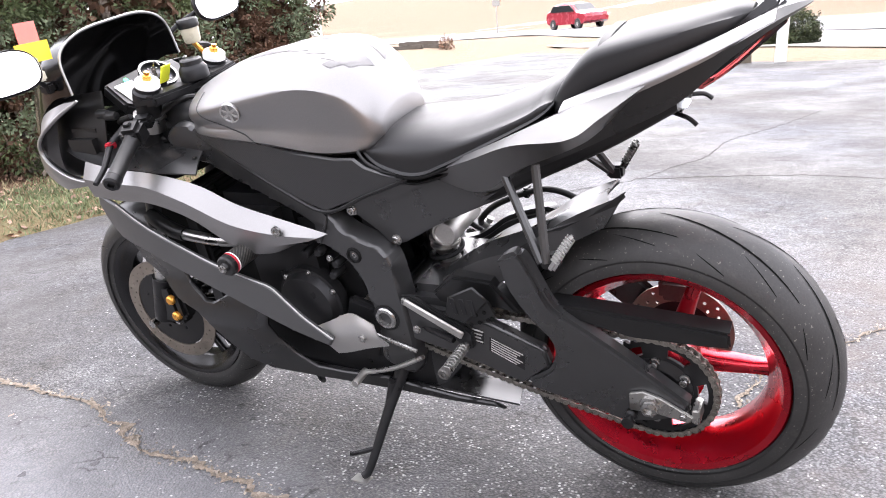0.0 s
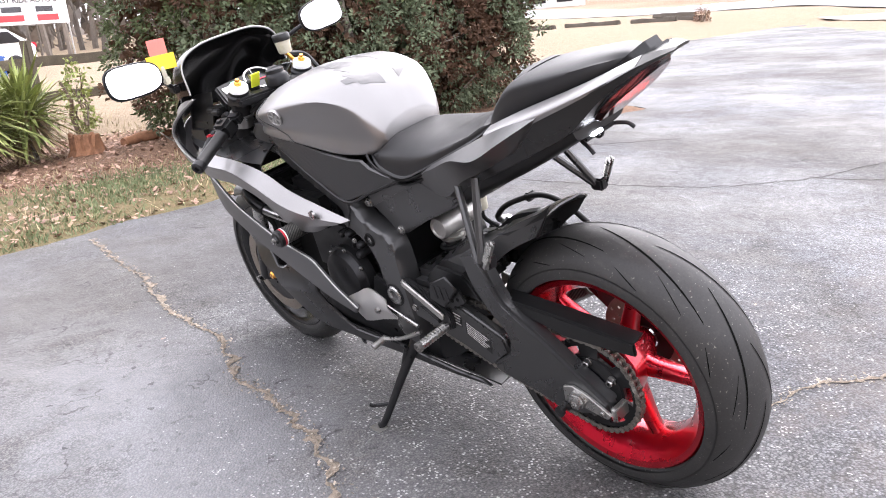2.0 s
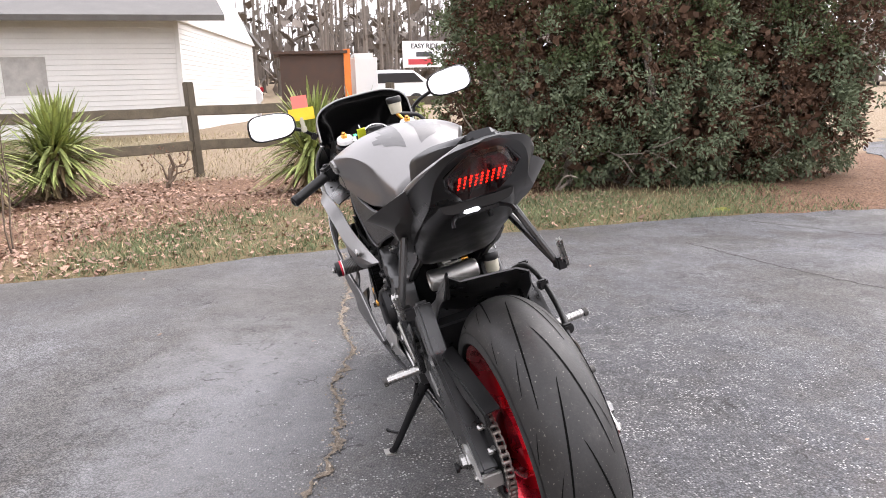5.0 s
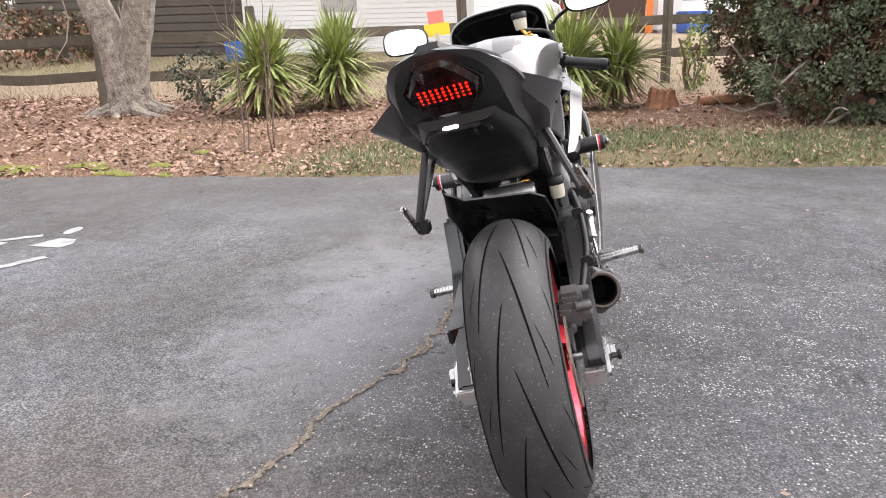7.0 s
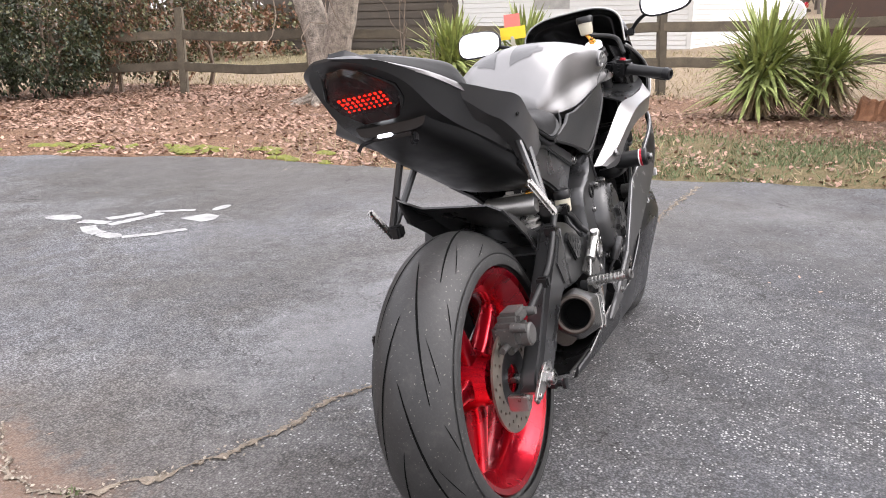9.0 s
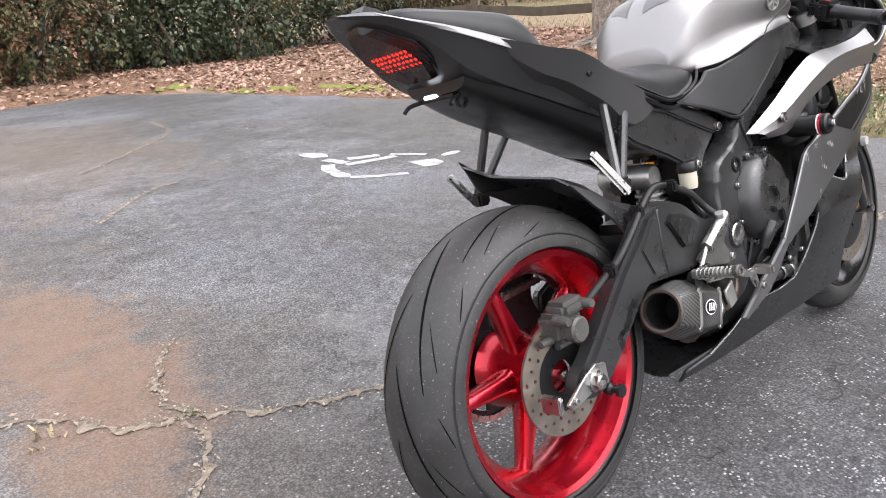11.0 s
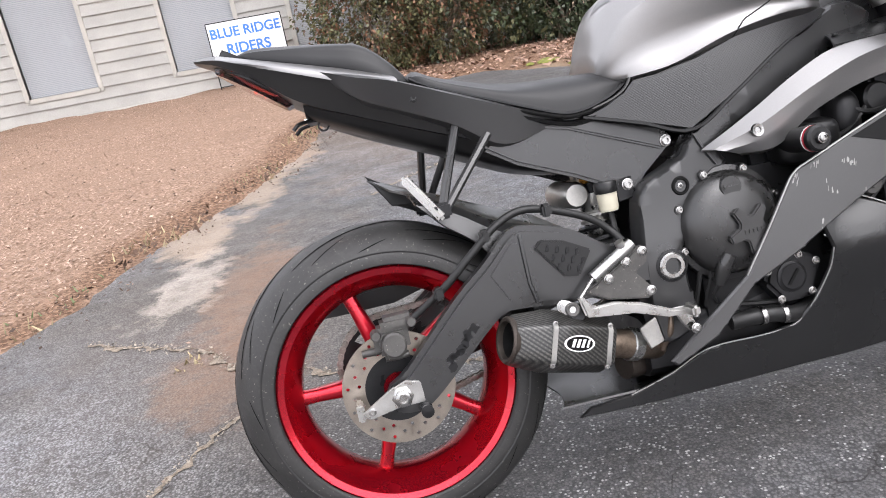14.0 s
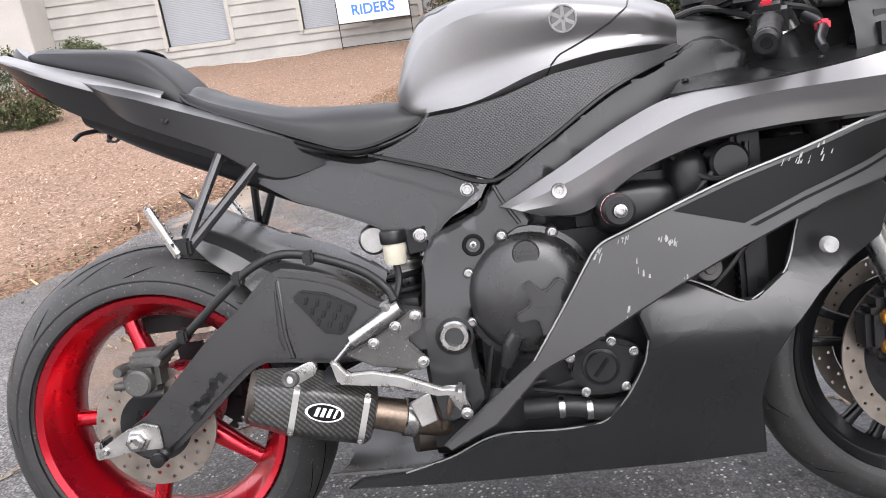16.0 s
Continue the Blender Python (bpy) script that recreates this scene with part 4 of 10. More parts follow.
def build_symbol():
    """Worn wheelchair marking, in pieces of old road paint."""
    def strip(p, w):
        p = polyline(p, max(6, int(20 * np.linalg.norm(np.diff(np.array(p), axis=0), axis=1).sum() / 0.3)))
        L, R = [], []
        for i in range(len(p)):
            d = p[min(i + 1, len(p) - 1)] - p[max(0, i - 1)]
            n = np.array((-d[1], d[0])) / (np.linalg.norm(d) + 1e-9)
            e = noise.noise(Vector((p[i][0] * 40, p[i][1] * 40, 2)))
            L.append((*(p[i] + n * w * (1 + 0.5 * e)), 0.003))
            R.append((*(p[i] - n * w * (1 - 0.5 * e)), 0.003))
        return L + R[::-1]

    def oval(c, a, b, turn):
        out = []
        for w in np.linspace(0, 2 * math.pi, 28, endpoint=False):
            k = 1 + 0.12 * noise.noise(Vector((3 * math.cos(w), 3 * math.sin(w), c[0])))
            u, v = a * k * math.cos(w), b * k * math.sin(w)
            out.append((c[0] + u * math.cos(turn) - v * math.sin(turn), c[1] + u * math.sin(turn) + v * math.cos(turn), 0.003))
        return out

    pieces = [oval((1.48, 3.33), 0.06, 0.11, 0.25), strip([(1.46, 3.16), (1.5, 2.98)], 0.036), strip([(1.56, 3.06), (1.74, 2.98)], 0.034),
              strip([(1.47, 2.94), (1.62, 2.91), (1.79, 2.88)], 0.032), strip([(1.8, 2.95), (1.93, 2.76)], 0.022), [(1.74, 2.7, .003), (1.89, 2.63, .003), (1.88, 2.53, .003), (1.8, 2.49, .003), (1.73, 2.52, .003)],
              oval((2.04, 2.66), 0.075, 0.035, 0.1), strip([(1.4, 3.03), (1.34, 2.93), (1.315, 2.84)], 0.04), oval((1.315, 2.76), 0.045, 0.08, 0.0), strip([(1.32, 2.67), (1.43, 2.57), (1.58, 2.48)], 0.026)]
    th = thing("painted_symbol", "worn white wheelchair symbol painted on the asphalt", "road marking", pose(0, 0, 0))
    for p in pieces:
        bm = bmesh.new()
        bm.faces.new([bm.verts.new(q) for q in p])
        part("paint_patch", bm, ROADPAINT, th, smooth=False)


build_symbol()


def drape(name, centre, halves, material, label, lift=0.03):
    p = spline([(x, y) for x, y in centre], 220)
    rows = []
    for i in range(len(p)):
        d = p[min(i + 1, len(p) - 1)] - p[max(0, i - 1)]
        n = np.array((-d[1], d[0])) / np.linalg.norm(d)
        w = np.interp(i / (len(p) - 1), np.linspace(0, 1, len(halves)), halves)
        q = np.array([p[i] + n * w * s for s in np.linspace(-1, 1, 15)])
        rows.append(np.c_[q, ground_z(q[:, 0], q[:, 1]) + lift])
    bm, _ = grid_bm(rows)
    thicken(bm, 0.02)
    tagged(finish(name, bm, material), label, "road", kind="structure")


_d, _n = np.array((0.86, -0.51)), np.array((-0.51, -0.86))
_o = np.array((0.8, -20.6))
drape("road", [tuple(_o + _d * s + _n * 8.5) for s in (-140, -60, 0, 40, 90, 180)], [7, 7, 7], ROADMAT, "pale grey main road beyond the lot")
drape("road", [tuple(_o + _d * 55 + _n * 14), tuple(_o + _d * 62 + _n * 45), tuple(_o + _d * 55 + _n * 100), tuple(_o + _d * 70 + _n * 160)], [6, 4, 4], ROADMAT, "side road climbing the grassy bank", 0.05)
drape("pavement", [tuple(_o + _d * -8 + _n * -3.2), tuple(_o + _d * 2 + _n * -1.6), tuple(_o + _d * 10 + _n * -0.6)], [2.6, 2.6, 2.2], CONCRETE, "pale worn concrete apron at the lot entrance", 0.02)

# ---- loose stuff on the ground ----
RNG = np.random.default_rng(7)


def flakes(centres, size, tilt, stretch=0.6):
    n = len(centres)
    a = RNG.uniform(0, 2 * np.pi, n)
    s = size * RNG.uniform(0.5, 1.3, n)
    u = np.stack([np.cos(a), np.sin(a), RNG.normal(0, tilt, n)], 1) * s[:, None]
    v = np.stack([-np.sin(a), np.cos(a), RNG.normal(0, tilt, n)], 1) * (s * stretch)[:, None]
    return np.stack([centres - u, centres - v * 0.9 + u * 0.1, centres + u, centres + v], 1)


def scatter(name, n, xr, yr, keep, size, tilt, lift, material, label, category, stretch=0.6):
    x, y = RNG.uniform(*xr, n), RNG.uniform(*yr, n)
    k = keep(x, y) > RNG.uniform(0, 1, n)
    x, y = x[k], y[k]
    c = np.stack([x, y, ground_z(x, y) + lift + RNG.uniform(0, 0.012, len(x))], 1)
    ob = quads(name, flakes(c, size, tilt, stretch), material)
    tagged(ob, label, category, kind="stuff")


scatter("fallen_leaves", 52000, (2.4, 9.3), (-2.5, 9.5), lambda x, y: (lot_distance(x, y) > 0.02) * (0.45 + 0.5 * smooth01((y - 0.8) / 1.6)) * (0.55 + 0.45 * np.sin(x * 3 + y * 2) * np.sin(y * 4)), 0.026, 0.35, 0.006, LEAFDEAD, "thick litter of brown fallen leaves on the bed", "leaves")
scatter("fallen_leaves", 6000, (0, 9), (6.8, 11), lambda x, y: (lot_distance(x, y) > 0.02) * 0.9, 0.035, 0.3, 0.006, LEAFDEAD, "red-brown fallen leaves under the hedge", "leaves")
scatter("mulch_chips", 85000, (-6.5, 0.6), (0.6, 11.3), lambda x, y: smooth01((lot_distance(x, y) - 0.02) / 0.4) * (0.3 + 0.7 * smooth01((6.5 - y) / 4)) * (0.65 + 0.35 * np.sin(2.2 * x + 1) * np.sin(1.9 * y)), 0.0135, 0.3, 0.004, CHIPMAT, "scattered bark mulch chips on clay soil", "mulch", 0.4)
scatter("mulch_chips", 700, (-1.4, 0.5), (1.2, 7), lambda x, y: (np.abs(lot_distance(x, y)) < 0.16) * 0.9, 0.012, 0.25, 0.062, CHIPMAT, "mulch crumbs washed onto the asphalt edge", "mulch", 0.5)
scatter("fallen_leaves", 160, (-3, 4), (-4, 7.5), lambda x, y: (lot_distance(x, y) < -0.05) * 0.35, 0.012, 0.2, 0.064, CHIPMAT, "small leaf scraps lying on the asphalt", "leaves")


scatter("soil_clods", 15000, (-1.9, 0.6), (1.2, 7.6), lambda x, y: (np.abs(lot_distance(x, y) + 0.01 + 0.03 * np.sin(7 * y)) < 0.055) * (0.5 + 0.5 * np.sin(3.1 * y + 1) * np.sin(8.3 * y)), 0.013, 0.7, 0.052, CLODMAT, "crumbled dark soil along the washed-out bed edge", "soil", 0.8)
scatter("soil_clods", 7000, (-1.7, 0.6), (1.2, 7.6), lambda x, y: (np.abs(lot_distance(x, y) + 0.1) < 0.09) * 0.8, 0.009, 0.4, 0.062, CLODMAT, "fine soil crumbs washed over the asphalt edge", "soil", 0.8)
scatter("soil_clods", 13000, (-6, 0.6), (1.2, 11), lambda x, y: (lot_distance(x, y) > 0.03) * np.clip(0.2 + 0.9 * np.sin(2.6 * x + y) * np.sin(1.7 * y - x), 0, 1), 0.008, 0.4, 0.006, CLODMAT, "dark crumbs and bark bits in the mulch bed", "soil", 0.5)


def blades(name, n, xr, yr, keep, h, material, label, lift=0.0):
    x, y = RNG.uniform(*xr, n), RNG.uniform(*yr, n)
    k = keep(x, y) > RNG.uniform(0, 1, n)
    x, y = x[k], y[k]
    m = len(x)
    b = np.stack([x, y, ground_z(x, y) + lift], 1)
    a = RNG.uniform(0, 2 * np.pi, m)
    w = np.stack([np.cos(a), np.sin(a), np.zeros(m)], 1) * (0.0045 * RNG.uniform(0.6, 1.6, m))[:, None]
    hh = h * RNG.uniform(0.4, 1.3, m)
    lean = np.stack([RNG.normal(0, 0.5, m), RNG.normal(0, 0.5, m), np.ones(m)], 1) * hh[:, None]
    tagged(quads(name, np.stack([b - w, b + w, b + lean + w * 0.4, b + lean - w * 0.4], 1), material), label, "grass", kind="stuff")


blades("grass", 46000, (3.4, 6.3), (-4.2, 2.6), lambda x, y: (lot_distance(x, y) > 0.0) * np.clip(0.55 + 0.6 * np.sin(2.1 * x + 1.3 * y) * np.sin(2.7 * y), 0.1, 1) * smooth01((6.2 - x) / 0.9) * smooth01((2.5 - y) / 1.2), 0.032, GRASSBLADE, "low green clover and weedy grass by the lot")
blades("dry_grass", 9000, (3.3, 6.5), (-4, 4), lambda x, y: (lot_distance(x, y) > 0.0) * 0.5, 0.04, STRAW, "pale dry grass stems among the weeds")
blades("dry_grass", 16000, (8.6, 15), (-2, 12), lambda x, y: 0.7 + 0 * x, 0.07, STRAW, "dry winter lawn behind the fence")
blades("dry_grass", 14, (-0.7, -0.6), (1.0, 1.14), lambda x, y: 1 + 0 * x, 0.018, STRAW, "tuft of dry grass in the crack", 0.06)
blades("grass", 22, (-0.365, -0.315), (0.905, 0.945), lambda x, y: 1 + 0 * x, 0.009, GRASSBLADE, "small green weed tuft in the crack", 0.06)
blades("dry_grass", 3500, (-2.0, -0.1), (1.2, 7.2), lambda x, y: (np.abs(lot_distance(x, y) - 0.08) < 0.12) * np.clip(np.sin(y * 5) * 1.2, 0, 1), 0.04, STRAW, "straggly dry grass along the bed edge")
blades("grass", 2500, (-2.0, -0.1), (1.2, 7.2), lambda x, y: (np.abs(lot_distance(x, y) - 0.12) < 0.1) * np.clip(np.sin(y * 3.3 + 1), 0, 1), 0.025, GRASSBLADE, "thin green weeds along the bed edge")


def moss(cx, cy, a, b, turn):
    rows = []
    for r in np.linspace(0.05, 1, 6):
        ring = []
        for w in np.linspace(0, 2 * math.pi, 26, endpoint=False):
            k = r * (1 + 0.45 * noise.noise(Vector((2.2 * math.cos(w) + cx, 2.2 * math.sin(w) + cy, 0))))
            u, v = a * k * math.cos(w), b * k * math.sin(w)
            x, y = cx + u * math.cos(turn) - v * math.sin(turn), cy + u * math.sin(turn) + v * math.cos(turn)
            z = max(float(ground_z(x, y)), 0.0) + 0.02 * (1 - r) ** 0.5 * (1 + 0.6 * noise.noise(Vector((x * 30, y * 30, 1)))) + 0.002
            ring.append((x, y, z))
        rows.append(ring)
    bm, vs = grid_bm(rows, True)
    bm.faces.new(vs[0])
    tagged(finish("moss_patch", bm, MOSS), "low cushion of yellow-green moss at the pavement edge", "moss", group="moss along the edge")


_edge = [(3.5, 3.0), (3.48, 3.9), (3.35, 4.45), (3.12, 5.1), (2.8, 5.85), (2.4, 6.9), (1.75, 7.85)]
for _i in range(46):
    _t = RNG.uniform(0, 5.99)
    _a, _b = np.array(_edge[int(_t)]), np.array(_edge[int(_t) + 1])
    _c = _a + (_b - _a) * (_t % 1) + np.array((RNG.uniform(0.0, 0.3), RNG.uniform(-0.05, 0.15)))
    _r = RNG.uniform(0.025, 0.08)
    moss(_c[0], _c[1], _r, _r * RNG.uniform(1, 2.2), 0.25)
for _c in ((4.35, 3.1, 0.05, 0.08), (4.4, -3.0, 0.05, 0.12)):
    moss(*_c, 0.25)

# ---- shrubs and trees ----


def blob_points(blobs, n, lump=0.25, inner=0.7, floor=0.05):
    """Points near the lumpy skin of a cluster of ellipsoids, with outward directions."""
    w = np.array([r[0] * r[1] + r[1] * r[2] + r[0] * r[2] for _, r in blobs])
    pick = RNG.choice(len(blobs), n, p=w / w.sum())
    d = RNG.normal(0, 1, (n, 3))
    d /= np.linalg.norm(d, axis=1)[:, None]
    c = np.array([b[0] for b in blobs])[pick]
    r = np.array([b[1] for b in blobs])[pick]
    k = RNG.uniform(inner, 1.0, n) ** 0.5
    k *= 1 + lump * np.sin(d[:, 0] * 5 + pick) * np.sin(d[:, 1] * 6 + 2 * pick) * np.sin(d[:, 2] * 5 + 1) + lump * 0.5 * np.sin(13 * d[:, 0]) * np.sin(11 * d[:, 2] + pick)
    p = c + d * r * k[:, None]
    out = np.ones(n, bool)
    for i, (cc, rr) in enumerate(blobs):
        q = (p - np.array(cc)) / np.array(rr)
        out &= ~((np.linalg.norm(q, axis=1) < inner * 0.8) & (pick != i))
    out &= p[:, 2] > floor
    return p[out], d[out]


def sprays(p, d, length, width, per=3, droop=0.2, spread=0.6, up=0.3):
    """Small pointed leaf sprays that fan out from each point."""
    qs = []
    for _ in range(per):
        a = d + RNG.normal(0, spread, p.shape)
        a[:, 2] += up
        a /= np.linalg.norm(a, axis=1)[:, None]
        s = np.cross(a, RNG.normal(0, 1, p.shape))
        s /= np.linalg.norm(s, axis=1)[:, None] + 1e-9
        L = (length * RNG.uniform(0.5, 1.3, len(p)))[:, None]
        W = (width * RNG.uniform(0.6, 1.3, len(p)))[:, None]
        o = p + RNG.normal(0, length * 0.4, p.shape)
        tip = o + a * L
        tip[:, 2] -= droop * L[:, 0]
        mid = o + a * L * 0.45
        qs.append(np.stack([o, mid + s * W, tip, mid - s * W], 1))
    return np.concatenate(qs)


def limb(p0, p1, r0, r1, bend=0.15, seg=7, n=7, bm=None):
    p0, p1 = np.array(p0, float), np.array(p1, float)
    L = np.linalg.norm(p1 - p0)
    pts = [p0 + (p1 - p0) * t + (RNG.normal(0, bend * L * 0.25, 3) if 0 < t < 1 else 0) for t in np.linspace(0, 1, 5)]
    return tube_bm(pts, [r0, (r0 + r1) / 2, r1], n, seg, bm=bm)


def build_juniper():
    th = thing("juniper_bush", "tall dense juniper with blue-green and browned foliage over bare stems", "shrub", pose(6.5, -3.4, 0))
    inv = np.array((6.5, -3.4, 0))
    blobs = [((6.9, -2.2, 2.1), (1.0, 0.9, 1.5)), ((7.0, -3.6, 2.3), (1.2, 1.1, 1.9)), ((6.7, -4.7, 1.9), (1.0, 0.95, 1.6)), ((6.0, -3.1, 1.35), (0.7, 0.9, 0.95)), ((5.9, -4.5, 0.95), (0.65, 0.8, 0.85)),
             ((5.65, -3.45, 0.75), (0.42, 0.42, 0.5)), ((7.6, -1.9, 1.2), (0.8, 0.65, 1.1)), ((6.3, -2.0, 1.5), (0.6, 0.55, 0.8)), ((7.3, -5.3, 1.2), (0.8, 0.6, 1.2)), ((5.8, -5.0, 1.6), (0.55, 0.5, 0.9)), ((6.6, -3.0, 3.6), (1.3, 1.6, 1.2)), ((7.6, -3.6, 0.8), (0.9, 1.7, 0.8)), ((6.1, -5.2, 0.7), (0.5, 0.4, 0.65)), ((6.0, -4.0, 0.5), (0.5, 1.1, 0.42)), ((6.3, -2.3, 0.55), (0.5, 0.7, 0.45)), ((5.9, -3.2, 0.45), (0.4, 0.5, 0.35))]
    p, d = blob_points(blobs, 6200, 0.22, 0.72, 0.14)
    k = RNG.uniform(0, 1, len(p))
    cl = np.sin(p[:, 0] * 3.1 + 1) * np.sin(p[:, 1] * 2.7) * np.sin(p[:, 2] * 3.3 + 2)
    brown = (k < 0.16 + 0.5 * (cl > 0.2)) & ~(k > 0.93)
    blue = ~brown & ((cl < -0.1) | ((p[:, 0] < 5.9) & (p[:, 2] < 1.3)))
    green = ~brown & ~blue
    for sel, mt, lab in ((green, JUNIPERLEAF, "dark green juniper foliage"), (brown, JUNIPERBROWN, "browned juniper foliage"), (blue, JUNIPERBLUE, "blue-green juniper foliage")):
        # knobbly tufts: short sprays that radiate from each tuft's heart
        n = 46
        c, o = np.repeat(p[sel], n, 0), np.repeat(d[sel], n, 0)
        r = RNG.normal(0, 1, c.shape)
        r /= np.linalg.norm(r, axis=1)[:, None]
        r = r + 0.7 * o
        size = np.repeat(RNG.uniform(0.6, 1.35, sel.sum()), n)[:, None]
        q = sprays(c + r * 0.055 * size, r, 0.05, 0.013, 1, 0.05, 0.3, 0.15)
        quads("crown", q - inv, mt, th)["label"] = lab
    # shaded old growth deep inside the bush
    pi, di = blob_points([(c, tuple(0.8 * k for k in r)) for c, r in blobs], 20000, 0.2, 0.3, 0.3)
    quads("inner_foliage", sprays(pi, di, 0.11, 0.035, 1, 0.1, 0.9, 0.1) - inv, JUNIPERBROWN, th)["label"] = "dense brown inner foliage"
    bm = bmesh.new()
    for y in (-1.9, -2.4, -2.9, -3.3, -3.8, -4.3, -4.8):
        limb((6.55 + RNG.uniform(-0.2, 0.3), y, -0.05), (6.5 + RNG.uniform(-0.9, 0.6), y + RNG.uniform(-0.6, 0.6), 1.7), 0.07, 0.03, 0.25, 10, bm=bm)
        for _ in range(4):
            limb((6.5 + RNG.uniform(-0.2, 0.2), y, RNG.uniform(0.05, 0.5)), (6.0 + RNG.uniform(-0.8, 0.5), y + RNG.uniform(-0.9, 0.9), RNG.uniform(0.2, 1.3)), 0.022, 0.006, 0.3, 8, 5, bm)
    moved(bm, Matrix.Translation((-6.5, 3.4, 0)))
    part("trunk", bm, BARK, th)


build_juniper()


def build_hedge(name, label, blobs, n, mats, leaf, at, trunks=True):
    th = thing(name, label, "shrub", pose(*at), group="hedge bushes along the lot")
    inv = np.array(at)
    p, d = blob_points(blobs, n, 0.3, 0.55, 0.06)
    k = RNG.uniform(0, 1, len(p))
    cl = 0.5 + 0.5 * np.sin(p[:, 0] * 2.3) * np.sin(p[:, 2] * 3.1 + p[:, 1])
    lo = 0.0
    for mt, share in mats:
        sel = (k * 0.7 + cl * 0.3 >= lo) & (k * 0.7 + cl * 0.3 < lo + share)
        lo += share
        if sel.any():
            quads("crown", sprays(p[sel], d[sel], leaf, leaf * 0.34, 3, 0.25, 0.9, 0.1) - inv, mt, th)
    bm = bmesh.new()
    for c, r in blobs:
        limb((c[0], c[1], -0.05), (c[0] + RNG.uniform(-0.3, 0.3), c[1] + RNG.uniform(-0.3, 0.3), c[2] + r[2] * 0.5), 0.04, 0.015, 0.3, 8, 6, bm)
        for _ in range(5):
            limb((c[0] + RNG.uniform(-0.2, 0.2), c[1], c[2] * 0.3), (c[0] + RNG.uniform(-1, 1) * r[0], c[1] + RNG.uniform(-1, 1) * r[1], c[2] + RNG.uniform(-0.2, 0.8) * r[2]), 0.014, 0.005, 0.3, 7, 5, bm)
    moved(bm, Matrix.Translation(tuple(-inv)))
    if trunks:
        part("trunk", bm, TWIG, th)
    else:
        bm.free()


build_hedge("hedge_bush", "loose olive and reddish evergreen bush by the building", [((0.55, 9.9, 0.85), (0.95, 0.8, 0.95)), ((1.5, 9.8, 1.1), (1.0, 0.8, 1.2)), ((1.1, 10.3, 1.8), (1.15, 0.9, 1.2))], 15000, ((HEDGEOLIVE, 0.5), (HEDGERED, 0.2), (HEDGELEAF, 0.3)), 0.055, (0.3, 10, 0))
build_hedge("hedge_bush", "dark green arching evergreen bush behind the lot", [((2.6, 10.2, 1.3), (1.1, 0.9, 1.4)), ((3.9, 10.3, 1.2), (1.1, 0.9, 1.3)), ((3.2, 10.6, 2.5), (1.6, 1.0, 1.3)), ((4.2, 9.6, 0.5), (0.7, 0.6, 0.5)), ((3.1, 9.7, 0.55), (0.6, 0.5, 0.5))], 12000, ((HEDGELEAF, 0.75), (HEDGEOLIVE, 0.25)), 0.07, (3.2, 10.2, 0))
build_hedge("hedge_bush", "dense dark green evergreen bush with thin stems", [((5.6, 10.9, 1.3), (1.2, 0.9, 1.5)), ((6.7, 10.2, 1.5), (1.0, 0.9, 1.5)), ((5.2, 11, 2.8), (1.5, 1.0, 1.3)), ((6.3, 9.9, 0.9), (0.8, 0.7, 0.8)), ((5.2, 10.3, 0.8), (0.7, 0.6, 0.8))], 12000, ((HEDGELEAF, 0.7), (HEDGEOLIVE, 0.3)), 0.06, (5.9, 10.4, 0))
build_hedge("hedge_bush", "thin reddish and olive bush beside the wooden fence", [((7.4, 9.7, 1.7), (0.75, 0.7, 1.0)), ((8.3, 9.7, 1.3), (0.8, 0.9, 1.2)), ((8.8, 9.2, 1.9), (0.8, 0.8, 0.9)), ((7.2, 9.9, 0.7), (0.6, 0.5, 0.5))], 7500, ((HEDGEOLIVE, 0.5), (HEDGERED, 0.25), (HEDGELEAF, 0.25)), 0.06, (7.5, 9.5, 0))
build_hedge("brush_pile", "tangled brown brush and briars behind the fence", [((12.5, 15, 0.6), (2.5, 1.5, 0.8)), ((14.5, 12.5, 0.7), (2.0, 1.5, 0.7)), ((11, 17.5, 1.0), (2.5, 1.5, 1.4))], 5000, ((HEDGERED, 0.55), (HEDGEOLIVE, 0.45)), 0.12, (13, 14, 0), False)
for _x, _y, _r in ((-5.15, 9.15, 0.43), (-4.62, 6.75, 0.45)):
    build_hedge("hedge_bush", "clipped round boxwood in the mulch bed", [((_x, _y, 0.4), (_r, _r, _r * 0.98))], 6500, ((BOXWOOD, 0.7), (HEDGELEAF, 0.3)), 0.026, (_x, _y, 0))
for _x, _y, _r in ((2.25, -17.0, 0.4), (2.85, -17.15, 0.3), (4.6, -15.9, 0.42)):
    build_hedge("hedge_bush", "clipped dense boxwood by the road entrance", [((_x, _y, _r * 0.9), (_r, _r, _r * 1.0)), ((_x, _y, _r * 0.5), (_r * 0.95, _r * 0.95, _r * 0.6))], 4200, ((HEDGELEAF, 0.6), (BOXWOOD, 0.4)), 0.045, (_x, _y, 0))
build_hedge("roadside_shrub", "small bare reddish shrub on the verge", [((14.3, -22.2, 0.42), (0.26, 0.26, 0.3))], 220, ((HEDGERED, 1.0),), 0.06, (14.3, -22.2, 0))
build_hedge("low_weed_bush", "straggly little leafy bush by the trunk", [((7.3, 4.6, 0.45), (0.35, 0.35, 0.3))], 260, ((HEDGELEAF, 1.0),), 0.05, (7.3, 4.6, 0))
build_hedge("bare_shrub", "small bare twiggy shrub in the leaf litter", [((8.3, 1.95, 0.3), (0.3, 0.3, 0.3))], 60, ((HEDGERED, 1.0),), 0.03, (8.3, 1.95, 0))
